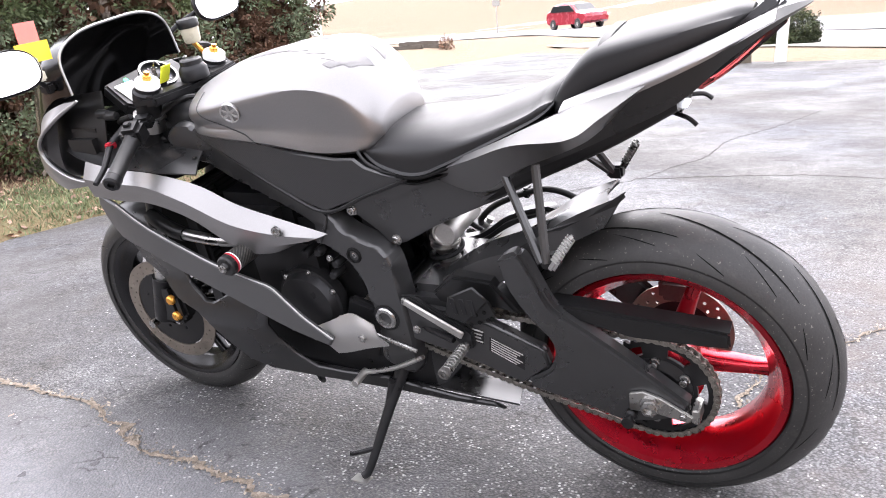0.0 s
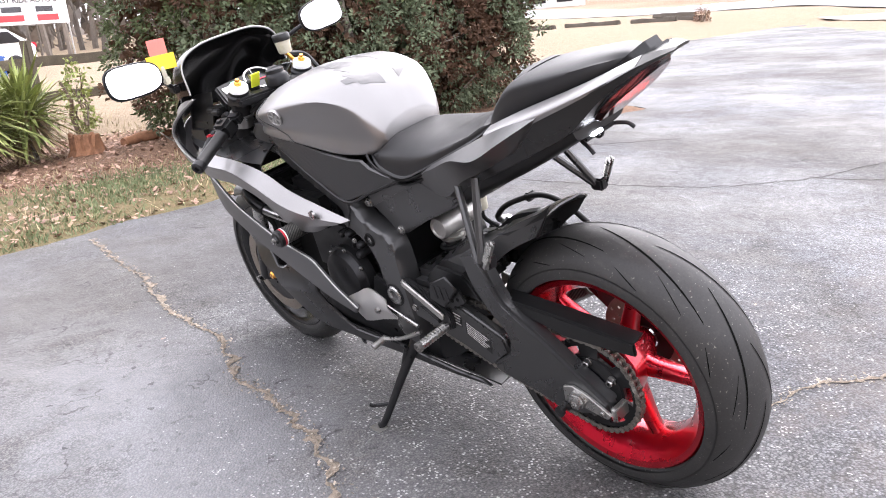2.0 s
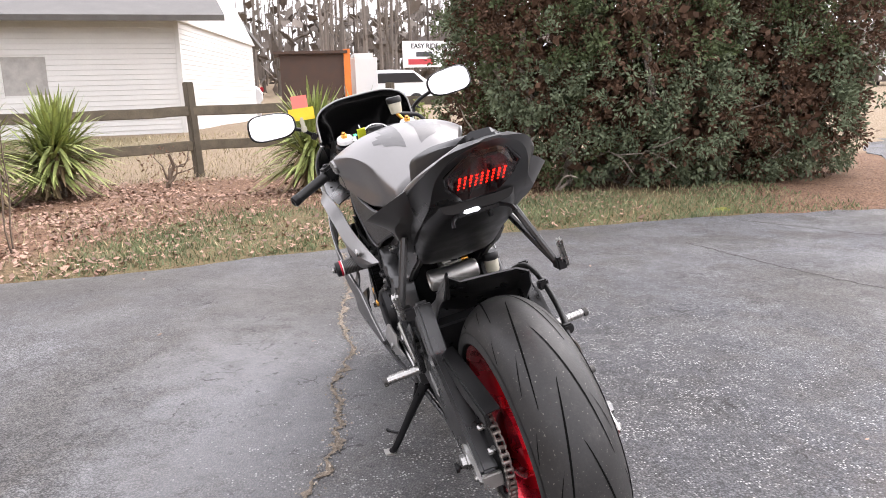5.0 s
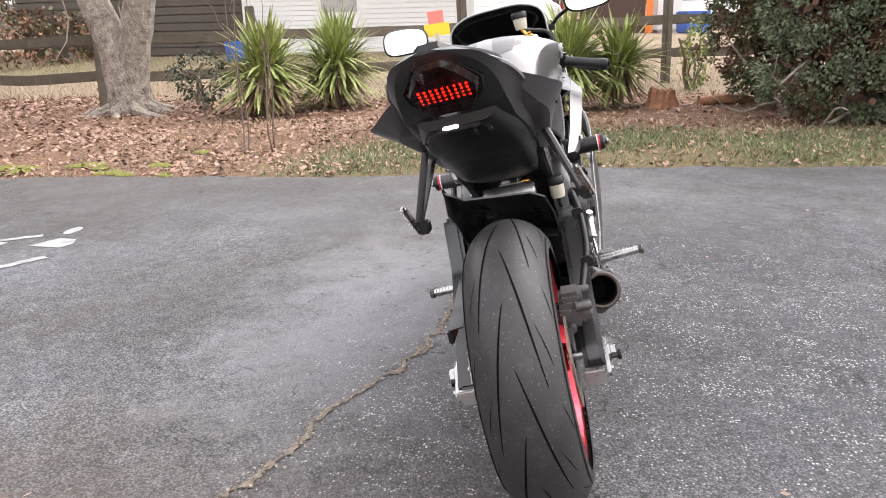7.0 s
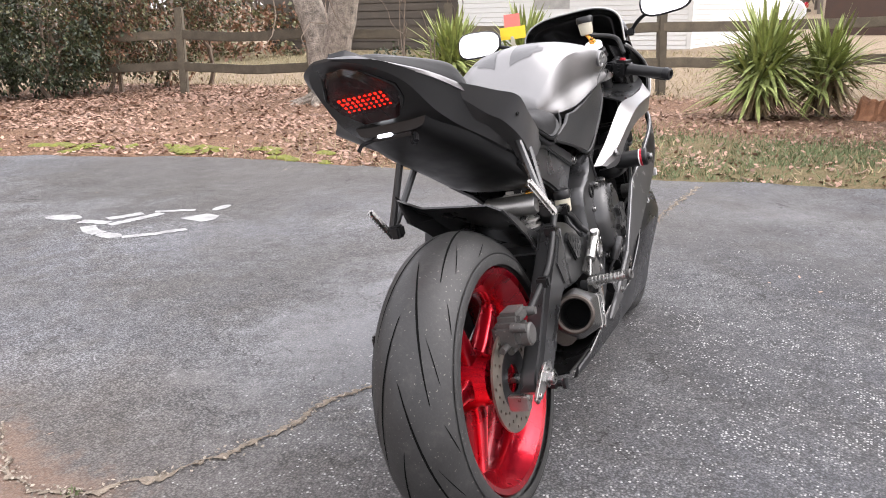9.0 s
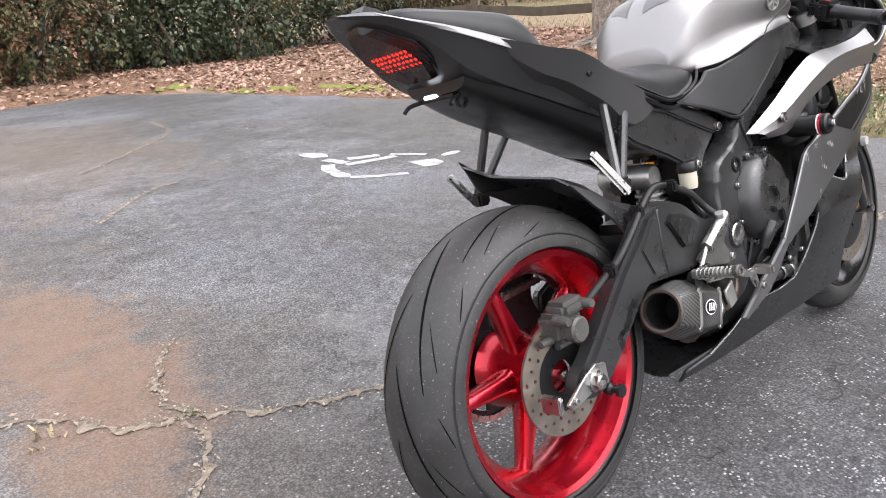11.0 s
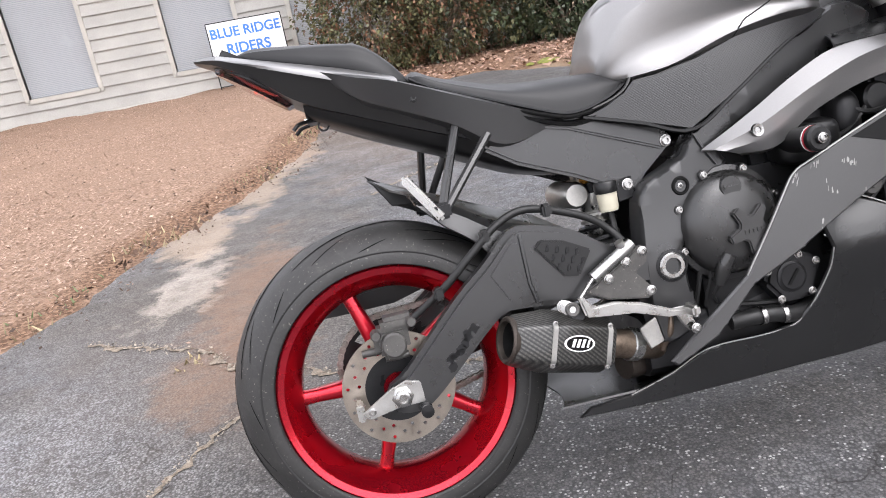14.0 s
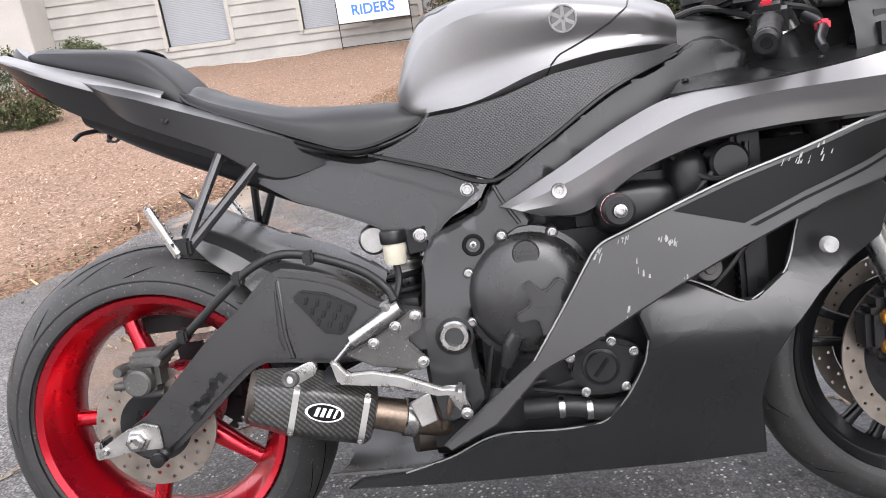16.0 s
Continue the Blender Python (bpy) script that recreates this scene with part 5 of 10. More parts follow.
build_hedge("vine_shoot", "bright green leafy shoot climbing by the post", [((9.6, -1.35, 0.5), (0.15, 0.15, 0.45))], 160, ((YUCCALEAF, 1.0),), 0.06, (9.6, -1.35, 0))


def build_yucca(x, y, size, count, dead, label):
    th = thing("yucca_plant", label, "shrub", pose(x, y, float(ground_z(x, y))), group="yuccas by the fence")
    heads = [(0, 0, 0.62 * size), (0.06 * size, -0.05 * size, 0.5 * size), (-0.05 * size, 0.06 * size, 0.36 * size)]
    for mt, cnt, lab in ((YUCCALEAF, count, "green sword leaf"), (YUCCADEAD, dead, "hanging dead leaf")):
        made = []
        for i in range(cnt):
            hx, hy, hz = heads[i % len(heads)]
            az = RNG.uniform(0, 2 * np.pi)
            el = RNG.uniform(-0.25, 1.35) if mt is YUCCALEAF else RNG.uniform(-1.3, -0.3)
            L = size * RNG.uniform(0.45, 0.85) * (0.75 if mt is YUCCADEAD else 1)
            d = np.array((math.cos(az) * math.cos(el), math.sin(az) * math.cos(el), math.sin(el)))
            s = np.array((-math.sin(az), math.cos(az), 0))
            prev = None
            W = 0.021 * size
            for t in np.linspace(0, 1, 6):
                q = np.array((hx, hy, hz)) + d * L * t + np.array((0, 0, -0.32 * L * t * t * (1.1 - abs(math.sin(el)))))
                q[2] = max(q[2], 0.02)
                w = W * (0.55 + 1.2 * t) * (1 - t ** 3) + 0.001
                cur = (q - s * w, q + np.array((0, 0, -0.25 * w)), q + s * w)
                if prev is not None:
                    made.append((prev[0], prev[1], cur[1], cur[0]))
                    made.append((prev[1], prev[2], cur[2], cur[1]))
                prev = cur
        ob = quads("leaves", np.array(made), mt, th)
        ob["label"] = lab + " cluster"
    bm = bmesh.new()
    for hx, hy, hz in heads:
        tube_bm([(hx * 0.4, hy * 0.4, -0.05), (hx, hy, hz)], 0.05 * size, 8, bm=bm, smooth=False)
    part("stem", bm, BARK, th)


build_yucca(6.95, 3.62, 0.9, 420, 200, "large spiky green yucca with drooping dead leaves")
build_yucca(7.75, 3.05, 0.93, 400, 150, "spiky green yucca with brown dead leaves below")
build_yucca(7.3, 0.25, 0.9, 460, 150, "bushy yellow-green yucca in front of the fence")
build_yucca(7.65, -0.32, 0.85, 300, 110, "smaller yucca with browning leaf tips")


def build_tree():
    th = thing("tree", "twin-trunked grey-barked tree with bare branches and spreading roots", "tree", pose(7.1, 5.45, 0.02))
    bm = tube_bm([(0, 0, -0.1), (0.02, 0.02, 0.3), (0.0, 0.12, 0.8), (0.05, 0.45, 1.6), (0.1, 0.9, 2.6), (0.2, 1.3, 3.8)], [0.3, 0.2, 0.17, 0.15, 0.13, 0.1], 16, 40)
    tube_bm([(0.0, -0.05, 0.1), (0.0, -0.12, 0.7), (0.0, -0.28, 1.3), (0.05, -0.4, 2.2), (0.0, -0.5, 3.8)], [0.18, 0.19, 0.16, 0.14, 0.1], 16, 40, bm=bm)
    for a in np.linspace(0, 2 * math.pi, 8, endpoint=False):
        L = RNG.uniform(0.5, 0.9)
        tube_bm([(0.12 * math.cos(a), 0.12 * math.sin(a), 0.14), (0.35 * math.cos(a), 0.35 * math.sin(a), 0.05), (L * math.cos(a + 0.3), L * math.sin(a + 0.3), -0.03)], [0.09, 0.06, 0.02], 8, 12, bm=bm)
    for v in bm.verts:
        k = noise.noise(Vector((v.co.x * 9, v.co.y * 9, v.co.z * 3))) * 0.02
        v.co += Vector((v.co.x, v.co.y, 0)).normalized() * k
    part("trunk", bm, BARK, th)
    bm = bmesh.new()
    for i in range(16):
        z = RNG.uniform(1.3, 3.6)
        s = 1 if i % 2 else -1
        y0 = 0.05 + (0.32 * z if s > 0 else -0.1 * z)
        p = np.array((0.05, y0, z))
        q = p + np.array((RNG.uniform(-1.6, 0.4), s * RNG.uniform(0.3, 1.8), RNG.uniform(-0.3, 0.9)))
        limb(p, q, 0.035, 0.012, 0.3, 9, 6, bm)
        for _ in range(5):
            limb(p + (q - p) * RNG.uniform(0.3, 1), q + RNG.normal(0, 0.5, 3), 0.011, 0.003, 0.35, 7, 4, bm)
    part("branch", bm, TWIG, th, "bare twiggy branches")


build_tree()


def build_sapling(x, y, h):
    th = thing("bare_sapling", "thin bare leafless sapling stem in the leaf litter", "shrub", pose(x, y, float(ground_z(x, y))), group="bare saplings")
    bm = bmesh.new()
    for k in range(2):
        limb((0.05 * k, 0, -0.03), (0.1 * k + RNG.uniform(-0.15, 0.15), RNG.uniform(-0.1, 0.1), h), 0.008, 0.004, 0.12, 10, 5, bm)
    for _ in range(5):
        z = RNG.uniform(0.4, 0.95) * h
        limb((0, 0, z), (RNG.uniform(-0.3, 0.3), RNG.uniform(-0.3, 0.3), z + 0.3), 0.004, 0.002, 0.2, 6, 4, bm)
    part("stem", bm, TWIG, th)


build_sapling(4.4, 2.75, 1.25)
build_sapling(4.5, 2.55, 0.9)
build_sapling(9.0, 4.6, 1.6)


def build_stump():
    bm = lathe_bm([(0.19, -0.03), (0.16, 0.05), (0.14, 0.17), (0.12, 0.19), (0.07, 0.15), (0.0001, 0.14)], 22, axis="z")
    for v in bm.verts:
        r = noise.noise(Vector((v.co.x * 14, v.co.y * 14, v.co.z * 5)))
        v.co += Vector((v.co.x, v.co.y, v.co.z * 1.3)) * 0.3 * r
    ob = finish("tree_stump", bm, STUMPMAT, smooth=False)
    ob.matrix_world = pose(7.45, -0.78, 0.05)
    tagged(ob, "low rotten red-brown tree stump in the grass", "stump")
    bm = tube_bm([(0, 0, 0), (0.3, 0.02, 0.02), (0.65, 0, 0)], [0.05, 0.06, 0.04], 9, 10)
    ob = finish("log", bm, STUMPMAT)
    ob.matrix_world = pose(7.6, -1.2, 0.08, 0, 0, -70)
    tagged(ob, "short fallen branch lying beside the stump", "log")


build_stump()

# ---- fence ----


def build_fence():
    posts = [(6.6, 11.2), (7.6, 8.55), (7.75, 6.25), (8.5, 4.45), (9.4, 1.72), (10.35, -1.05), (11.3, -3.9)]
    th = thing("wooden_fence", "weathered split-rail wooden fence, grey-brown and sagging", "fence", pose(0, 0, 0))
    for i, (x, y) in enumerate(posts):
        z = float(ground_z(x, y))
        bm = box_bm((-0.055, -0.055, -0.15), (0.055, 0.055, 1.22 + 0.06 * math.sin(i * 2.2)), 0.012)
        for v in bm.verts:
            v.co.x += 0.01 * noise.noise(v.co * 4 + Vector((i, 0, 0)))
        ob = part("post", bm, FENCEWOOD, th, smooth=False)
        ob.matrix_local = pose(x, y, z, 2 * math.sin(i), 2 * math.cos(i * 1.7), 20 + 4 * i)
    for i in range(len(posts) - 1):
        a, b = np.array(posts[i]), np.array(posts[i + 1])
        for h in (0.42, 0.88):
            za, zb = float(ground_z(*a)) + h, float(ground_z(*b)) + h
            L = math.dist((*a, za), (*b, zb))
            bm = box_bm((-0.05, -0.03, -0.065), (L + 0.05, 0.03, 0.065), 0.012)
            bmesh.ops.subdivide_edges(bm, edges=[e for e in bm.edges if abs(e.verts[0].co.x - e.verts[1].co.x) > 0.5], cuts=9)
            for v in bm.verts:
                v.co.z += -0.03 * math.sin(math.pi * min(1, max(0, v.co.x / L))) * (1 + 0.5 * math.sin(i + h)) + 0.012 * noise.noise(Vector((v.co.x * 2, h * 9, i)))
                v.co.y += 0.012 * noise.noise(Vector((v.co.x * 2, i, h * 5)))
            ob = part("rail", bm, FENCEWOOD, th, smooth=False)
            d = Vector((*(b - a), zb - za))
            ob.matrix_local = Matrix.Translation((*a, za)) @ d.to_track_quat("X", "Z").to_matrix().to_4x4()


build_fence()

# ---- houses ----


def siding(th, p0, p1, z0, z1, course, material, openings=(), depth=0.02, wall_t=0.14):
    """A boarded wall from p0 to p1 with lapped boards on the side that lies on the left of the way; openings: (along0, along1, zlo, zhi)."""
    p0, p1 = np.array(p0, float), np.array(p1, float)
    L = float(np.linalg.norm(p1 - p0))
    u = (p1 - p0) / L
    m = Matrix(((u[0], -u[1], 0, p0[0]), (u[1], u[0], 0, p0[1]), (0, 0, 1, 0), (0, 0, 0, 1)))
    n = int((z1 - z0) / course)
    for k in range(n):
        lo, hi = z0 + k * course, z0 + (k + 1) * course
        cuts = [(0, L)]
        for a, b, c, d in openings:
            if lo + 0.01 < d and hi - 0.01 > c:
                cuts = [q for s, e in cuts for q in ((s, min(e, a)), (max(s, b), e)) if q[1] - q[0] > 0.02]
        for s, e in cuts:
            bm = bmesh.new()
            pts = [(s, 0.0, lo), (s, depth, lo), (s, depth + 0.004, lo + 0.006), (s, 0.004, hi + 0.008), (s, 0.0, hi + 0.008)]
            va = [bm.verts.new(q) for q in pts]
            vb = [bm.verts.new((e, q[1], q[2])) for q in pts]
            for i in range(5):
                j = (i + 1) % 5
                bm.faces.new((va[i], va[j], vb[j], vb[i]))
            bm.faces.new(va[::-1])
            bm.faces.new(vb)
            ob = part("siding_board", bm, material, th, smooth=False)
            ob.matrix_local = m
    cuts = sorted(openings)
    bm = bmesh.new()
    x = 0.0
    for a, b, c, d in cuts:
        box_bm((x, -wall_t, z0 - 0.2), (a, -0.002, z1), 0, bm)
        box_bm((a, -wall_t, z0 - 0.2), (b, -0.002, c), 0, bm)
        if d < z1:
            box_bm((a, -wall_t, d), (b, -0.002, z1), 0, bm)
        x = b
    box_bm((x, -wall_t, z0 - 0.2), (L, -0.002, z1), 0, bm)
    ob = part("wall", bm, material, th, smooth=False)
    ob.matrix_local = m
    return m


def build_building():
    th = thing("clubhouse", "single-storey building with chalky cream lap siding and blinds in its windows", "building", pose(0, 0, 0))
    x0, x1 = 3.0, -9.0
    z0 = 0.1
    wins = [(-4.92, -3.85), (-2.62, -1.56), (-0.66, 0.4), (-8.6, -7.9)]
    ops = [(x0 - b, x0 - a, 0.47, 2.15) for a, b in wins]
    m = siding(th, (x0, 11.6), (x1, 11.6), z0, 3.2, 0.178, SIDINGCREAM, sorted(ops), 0.024)
    for a, b, c, d in ops:
        w = part("window", box_bm((a, -0.07, c), (b, -0.055, d), 0.002), WINDOWGLASS, th, "window pane with drawn grey blind")
        w.matrix_local = m
        for q in ((a - 0.07, c - 0.07, a, d + 0.07), (b, c - 0.07, b + 0.07, d + 0.07), (a, d, b, d + 0.07), (a - 0.03, c - 0.075, b + 0.03, c)):
            part("frame", box_bm((q[0], -0.06, q[1]), (q[2], 0.034, q[3]), 0.006), TRIMMAT, w, "weathered cream window trim")
        slat = None
        for z in np.arange(c + 0.02, d, 0.027):
            if slat is None:
                slat = part("blind_slat", box_bm((a + 0.012, -0.054, -0.0085), (b - 0.012, -0.049, 0.0085), 0), BLINDSLAT, w, smooth=False)
                ob = slat
            else:
                ob = new("blind_slat", slat.data)
                ob.parent = w
            ob.matrix_local = pose(0, 0, float(z) + 0.0085, 12)
    part("pilaster", box_bm((-7.45, 10.95, -0.1), (-6.85, 11.58, 3.2), 0.01), CONCRETE, th, "plain pale plaster pier")
    part("foundation", box_bm((-9.0, 11.5, -0.2), (3.0, 11.615, 0.1), 0.01), CONCRETE, th, "low stained foundation strip")
    part("roof", box_bm((-9.6, 11.0, 3.2), (3.6, 18.0, 3.4), 0.02), ROOFMAT, th, "grey shingled roof edge")
    part("wall", box_bm((-9.0, 11.75, -0.2), (3.0, 18.0, 3.2), 0.0), SIDINGCREAM, th)


build_building()


def build_sign():
    th = thing("yard_sign", "white yard sign with blue letters in a black wire frame", "sign", pose(-1.385, 11.2, 0.06, 0, 0, 1))
    W, lo, hi = 1.12, 0.44, 1.02
    part("panel", box_bm((-W / 2, -0.006, lo), (W / 2, 0.006, hi), 0.002), SIGNWHITE, th, "white printed board")
    bm = bmesh.new()
    for s in (-1, 1):
        tube_bm([(s * (W / 2 + 0.008), 0, -0.2), (s * (W / 2 + 0.008), 0, hi + 0.01)], 0.008, 8, bm=bm)
    for z in (hi + 0.01, lo - 0.012, 0.08):
        tube_bm([(-W / 2 - 0.008, 0, z), (W / 2 + 0.008, 0, z)], 0.007, 8, bm=bm)
    part("frame", bm, BLACKMETAL, th, "thin black metal sign frame")
    text_mesh("lettering", "BLUE RIDGE", 0.2, SIGNBLUE, pose(0, -0.008, 0.86, 90), 0.001, th)
    text_mesh("lettering", "RIDERS", 0.215, SIGNBLUE, pose(0, -0.008, 0.61, 90), 0.001, th)


build_sign()


def build_house():
    th = thing("house", "white vinyl-sided house with a low shingled roof behind the fence", "house", pose(0, 0, 0))
    c, l, r = (16.2, 2.65), (15.3, 7.6), (25.0, 1.4)
    m = siding(th, c, l, 0.36, 2.9, 0.105, SIDINGWHITE, [(2.55, 3.35, 1.25, 2.0)], 0.014)
    ob = part("window", box_bm((2.55, -0.06, 1.25), (3.35, -0.02, 2.0), 0.004), VENTBOARD, th, "boarded vent window, grey boards")
    ob.matrix_local = m
    siding(th, r, c, 0.36, 2.75, 0.105, SIDINGWHITE, [], 0.014)
    for q in (c, l):
        part("corner_board", box_bm((q[0] - 0.05, q[1] - 0.05, 0.3), (q[0] + 0.05, q[1] + 0.05, 2.9), 0.01), SIDINGWHITE, th)
    rows = [[(15.5, 1.6, 2.75), (14.6, 8.0, 2.75)], [(20.4, 2.5, 4.6), (19.6, 9.0, 4.6)], [(25.5, 1.1, 2.75), (24.8, 9.5, 2.75)]]
    bm, _ = grid_bm([polyline(q, 4) for q in rows])
    part("roof", thicken(bm, 0.12), ROOFMAT, th, "grey shingled gable roof", smooth=False)
    bm = bmesh.new()
    vs = [bm.verts.new(q) for q in ((16.2, 2.65, 2.7), (25, 1.4, 2.7), (20.4, 2.15, 4.4))]
    bm.faces.new(vs)
    part("gable", thicken(bm, 0.1), SIDINGWHITE, th, smooth=False)
    bm = bmesh.new()
    box_bm((15.55, 7.7, 0.2), (17.6, 13.5, 3.0), 0.0, bm)
    part("wall", bm, DARKWALL, th, "dark weathered board lean-to wall", smooth=False)
    for k in range(14):
        part("board", box_bm((15.52, 7.7, 0.4 + 0.18 * k), (15.56, 13.5, 0.56 + 0.18 * k), 0.006), DARKWALL, th, smooth=False)
    ob = finish("plastic_bucket", joined(lathe_bm([(0.0001, 0.0), (0.19, 0.0), (0.23, 0.5), (0.24, 0.5), (0.24, 0.53), (0.21, 0.53), (0.18, 0.03), (0.0001, 0.03)], 20, axis="z"), tube_bm([(0.235, 0, 0.48), (0.2, 0.05, 0.36), (0, 0.24, 0.3), (-0.2, 0.05, 0.36), (-0.235, 0, 0.48)], 0.006, 6)), BLUEPLASTIC)
    ob.matrix_world = pose(14.2, 7.4, float(ground_z(14.2, 7.4)))
    tagged(ob, "blue plastic bucket on the lawn by the lean-to", "bucket")


build_house()


def build_shed():
    th = thing("open_shed", "small dark brown open-fronted shed with an orange post", "shed", pose(27.5, -0.45, 0.36, 0, 0, 0))
    bm = bmesh.new()
    box_bm((0.0, -1.25, 0), (0.1, 1.0, 2.2), 0.0, bm)
    box_bm((0.1, 0.92, 0), (2, 1.0, 2.2), 0.0, bm)
    box_bm((1.9, -1.25, 0), (2, 1.0, 2.2), 0.0, bm)
    part("body", bm, BROWNSTEEL, th, "dark brown boarded body", smooth=False)
    part("roof", box_bm((-0.2, -1.4, 2.2), (2.2, 1.2, 2.3), 0.01), BROWNSTEEL, th)
    part("post", box_bm((-0.12, -1.5, 0), (0.08, -1.27, 2.35), 0.01), ORANGEPAINT, th, "bright orange painted post")
    part("side_wrap", box_bm((0.0, -2.5, 0), (1.8, -1.52, 2.2), 0.15), SIDINGWHITE, th, "white plastic wrap over stacked goods")
    for k, (y, h) in enumerate(((1.7, 0.5), (-3.2, 0.7), (2.5, 0.6))):
        ob = finish("crate", joined(box_bm((-0.4, -0.4, 0), (0.4, 0.4, h), 0.03), box_bm((-0.42, -0.42, h - 0.08), (0.42, 0.42, h - 0.02), 0.01)), (SIDINGWHITE, BLUEPLASTIC, CARDARK)[k], smooth=False)
        ob.matrix_world = pose(26.6, y, float(ground_z(26.6, y)), 0, 0, 20 * k)
        tagged(ob, "stored crate standing on the grass by the shed", "crate", group="stored goods by the shed")


build_shed()


def build_car(name, label, at, yaw, paint, suv=True, size=1.0, group="cars near the road"):
    th = thing(name, label, "car", pose(at[0], at[1], float(ground_z(*at[:2])) + 0.05, 0, 0, yaw), group=group)
    H = 1.62 if suv else 1.42
    prof = [(2.2, 0.45), (2.25, 0.75), (2.1, 0.92), (1.25, 1.03), (0.55, H - 0.06), (-0.2, H), (-1.4, H - 0.04), (-2.0, H - 0.5 if suv else 1.1), (-2.2, 0.95), (-2.22, 0.45), (-1.85, 0.28), (1.9, 0.28)]
    st = []
    for y, k in ((0.0, 1.0), (0.6, 1.0), (0.82, 0.97), (0.9, 0.9)):
        st.append([(x * (1 - 0.03 * (1 - k) * 10), y if z < 1.0 else y * (1 - 0.28 * (z - 1.0)), 0.28 + (z - 0.28) * k) for x, z in prof])
    half = [polyline(r + [r[0]], 40) for r in st]
    rows = [[(p[0], -p[1], p[2]) for p in r] for r in half[::-1]] + [[tuple(p) for p in r] for r in half[1:]]
    bm, vs = grid_bm(rows)
    for r in (vs[0], vs[-1]):
        bm.faces.new(r[:-1])
    bmesh.ops.remove_doubles(bm, verts=bm.verts[:], dist=0.002)
    body = part("body", bm, paint, th, angle=30)
    for s in (1, -1):
        part("side_window", plate_bm([(1.0, 1.05), (0.5, H - 0.16), (-1.35, H - 0.15), (-1.75, 1.08)], s * 0.84, s * 0.885, 0.01), CARGLASS, th)
        for x in (1.35, -1.4):
            w = part("wheel", lathe_bm([(0.12, s * 0.92), (0.2, s * 0.93), (0.32, s * 0.92), (0.34, s * 0.88), (0.34, s * 0.74), (0.3, s * 0.7)], 22, (x, 0, 0.3)), RUBBER, th)
            part("rim", lathe_bm([(0.0001, s * 0.9), (0.06, s * 0.91), (0.19, s * 0.925), (0.21, s * 0.935)], 18, (x, 0, 0.3)), DULLALU, w)
        part("headlight", box_bm((2.12, s * 0.55 - 0.18, 0.72), (2.26, s * 0.55 + 0.18, 0.86), 0.03), CLEAR, th)
        part("tail_light", box_bm((-2.24, s * 0.7 - 0.12, 0.85), (-2.1, s * 0.7 + 0.12, 1.05), 0.03), REDPART, th)
    part("windscreen", rails_bm([[(1.2, -0.72, 1.07), (1.2, 0.72, 1.07)], [(0.6, -0.66, H - 0.08), (0.6, 0.66, H - 0.08)]], 6, 5, 0.01), CARGLASS, th)


build_car("car", "red compact SUV waiting on the road", (20.0, -47.7), 148, CARRED)
build_car("car", "small white saloon far along the road", (62, -54), 150, CARWHITE, False)
build_car("car", "white pickup-like van parked beside the house", (32, -3.5), 95, CARWHITE)
build_car("car", "silver saloon parked by the shed", (31.5, 3.6), 100, CARWHITE, False)


def build_verge():
    for i, (x, y, L, a) in enumerate(((15.4, -22.8, 2.2, -20), (16.2, -22.2, 1.7, 10), (18.8, -22.0, 2.4, 5), (21.4, -21.4, 2.3, 8), (17.0, -24.5, 2.2, -15))):
        bm = box_bm((-L / 2, -0.1, 0), (L / 2, 0.1, 0.17), 0.03)
        bmesh.ops.subdivide_edges(bm, edges=[e for e in bm.edges if abs(e.verts[0].co.x - e.verts[1].co.x) > 0.5], cuts=7)
        for v in bm.verts:
            v.co += Vector((0, 1, 1)) * 0.035 * noise.noise(v.co * 3 + Vector((i, 0, 0)))
        ob = finish("landscape_timber", bm, OLDTIMBER, smooth=False)
        ob.matrix_world = pose(x, y, float(ground_z(x, y)) + 0.0, 0, 0, a)
        tagged(ob, "rotting dark landscape timber on the verge", "timber", group="timbers along the verge")
    for x, y, r, mt, lab, nm in ((2.5, -12.75, 0.12, FENCEWOOD, "thick weathered wooden post at the lot edge", "wooden_post"), (1.9, -12.6, 0.09, SIDINGWHITE, "leaning white pipe post at the lot edge", "pipe_post")):
        ob = finish(nm, lathe_bm([(0.0001, -0.3), (r * 1.05, -0.3), (r, 0.5), (r * 0.96, 2.6), (r * 0.8, 2.66), (0.0001, 2.66)], 16, axis="z"), mt)
        ob.matrix_world = pose(x, y, 0, 0, -3 if mt is SIDINGWHITE else 1, 0)
        tagged(ob, lab, "post")
    th = thing("sign_post", "thin grey roadside post with a small sign plate", "sign", pose(26, -48, float(ground_z(26, -48))))
    part("pole", tube_bm([(0, 0, -0.2), (0, 0, 2.6)], 0.04, 8), DULLALU, th)
    part("plate", box_bm((-0.3, -0.02, 1.9), (0.3, 0.02, 2.6), 0.02), DULLALU, th)


build_verge()


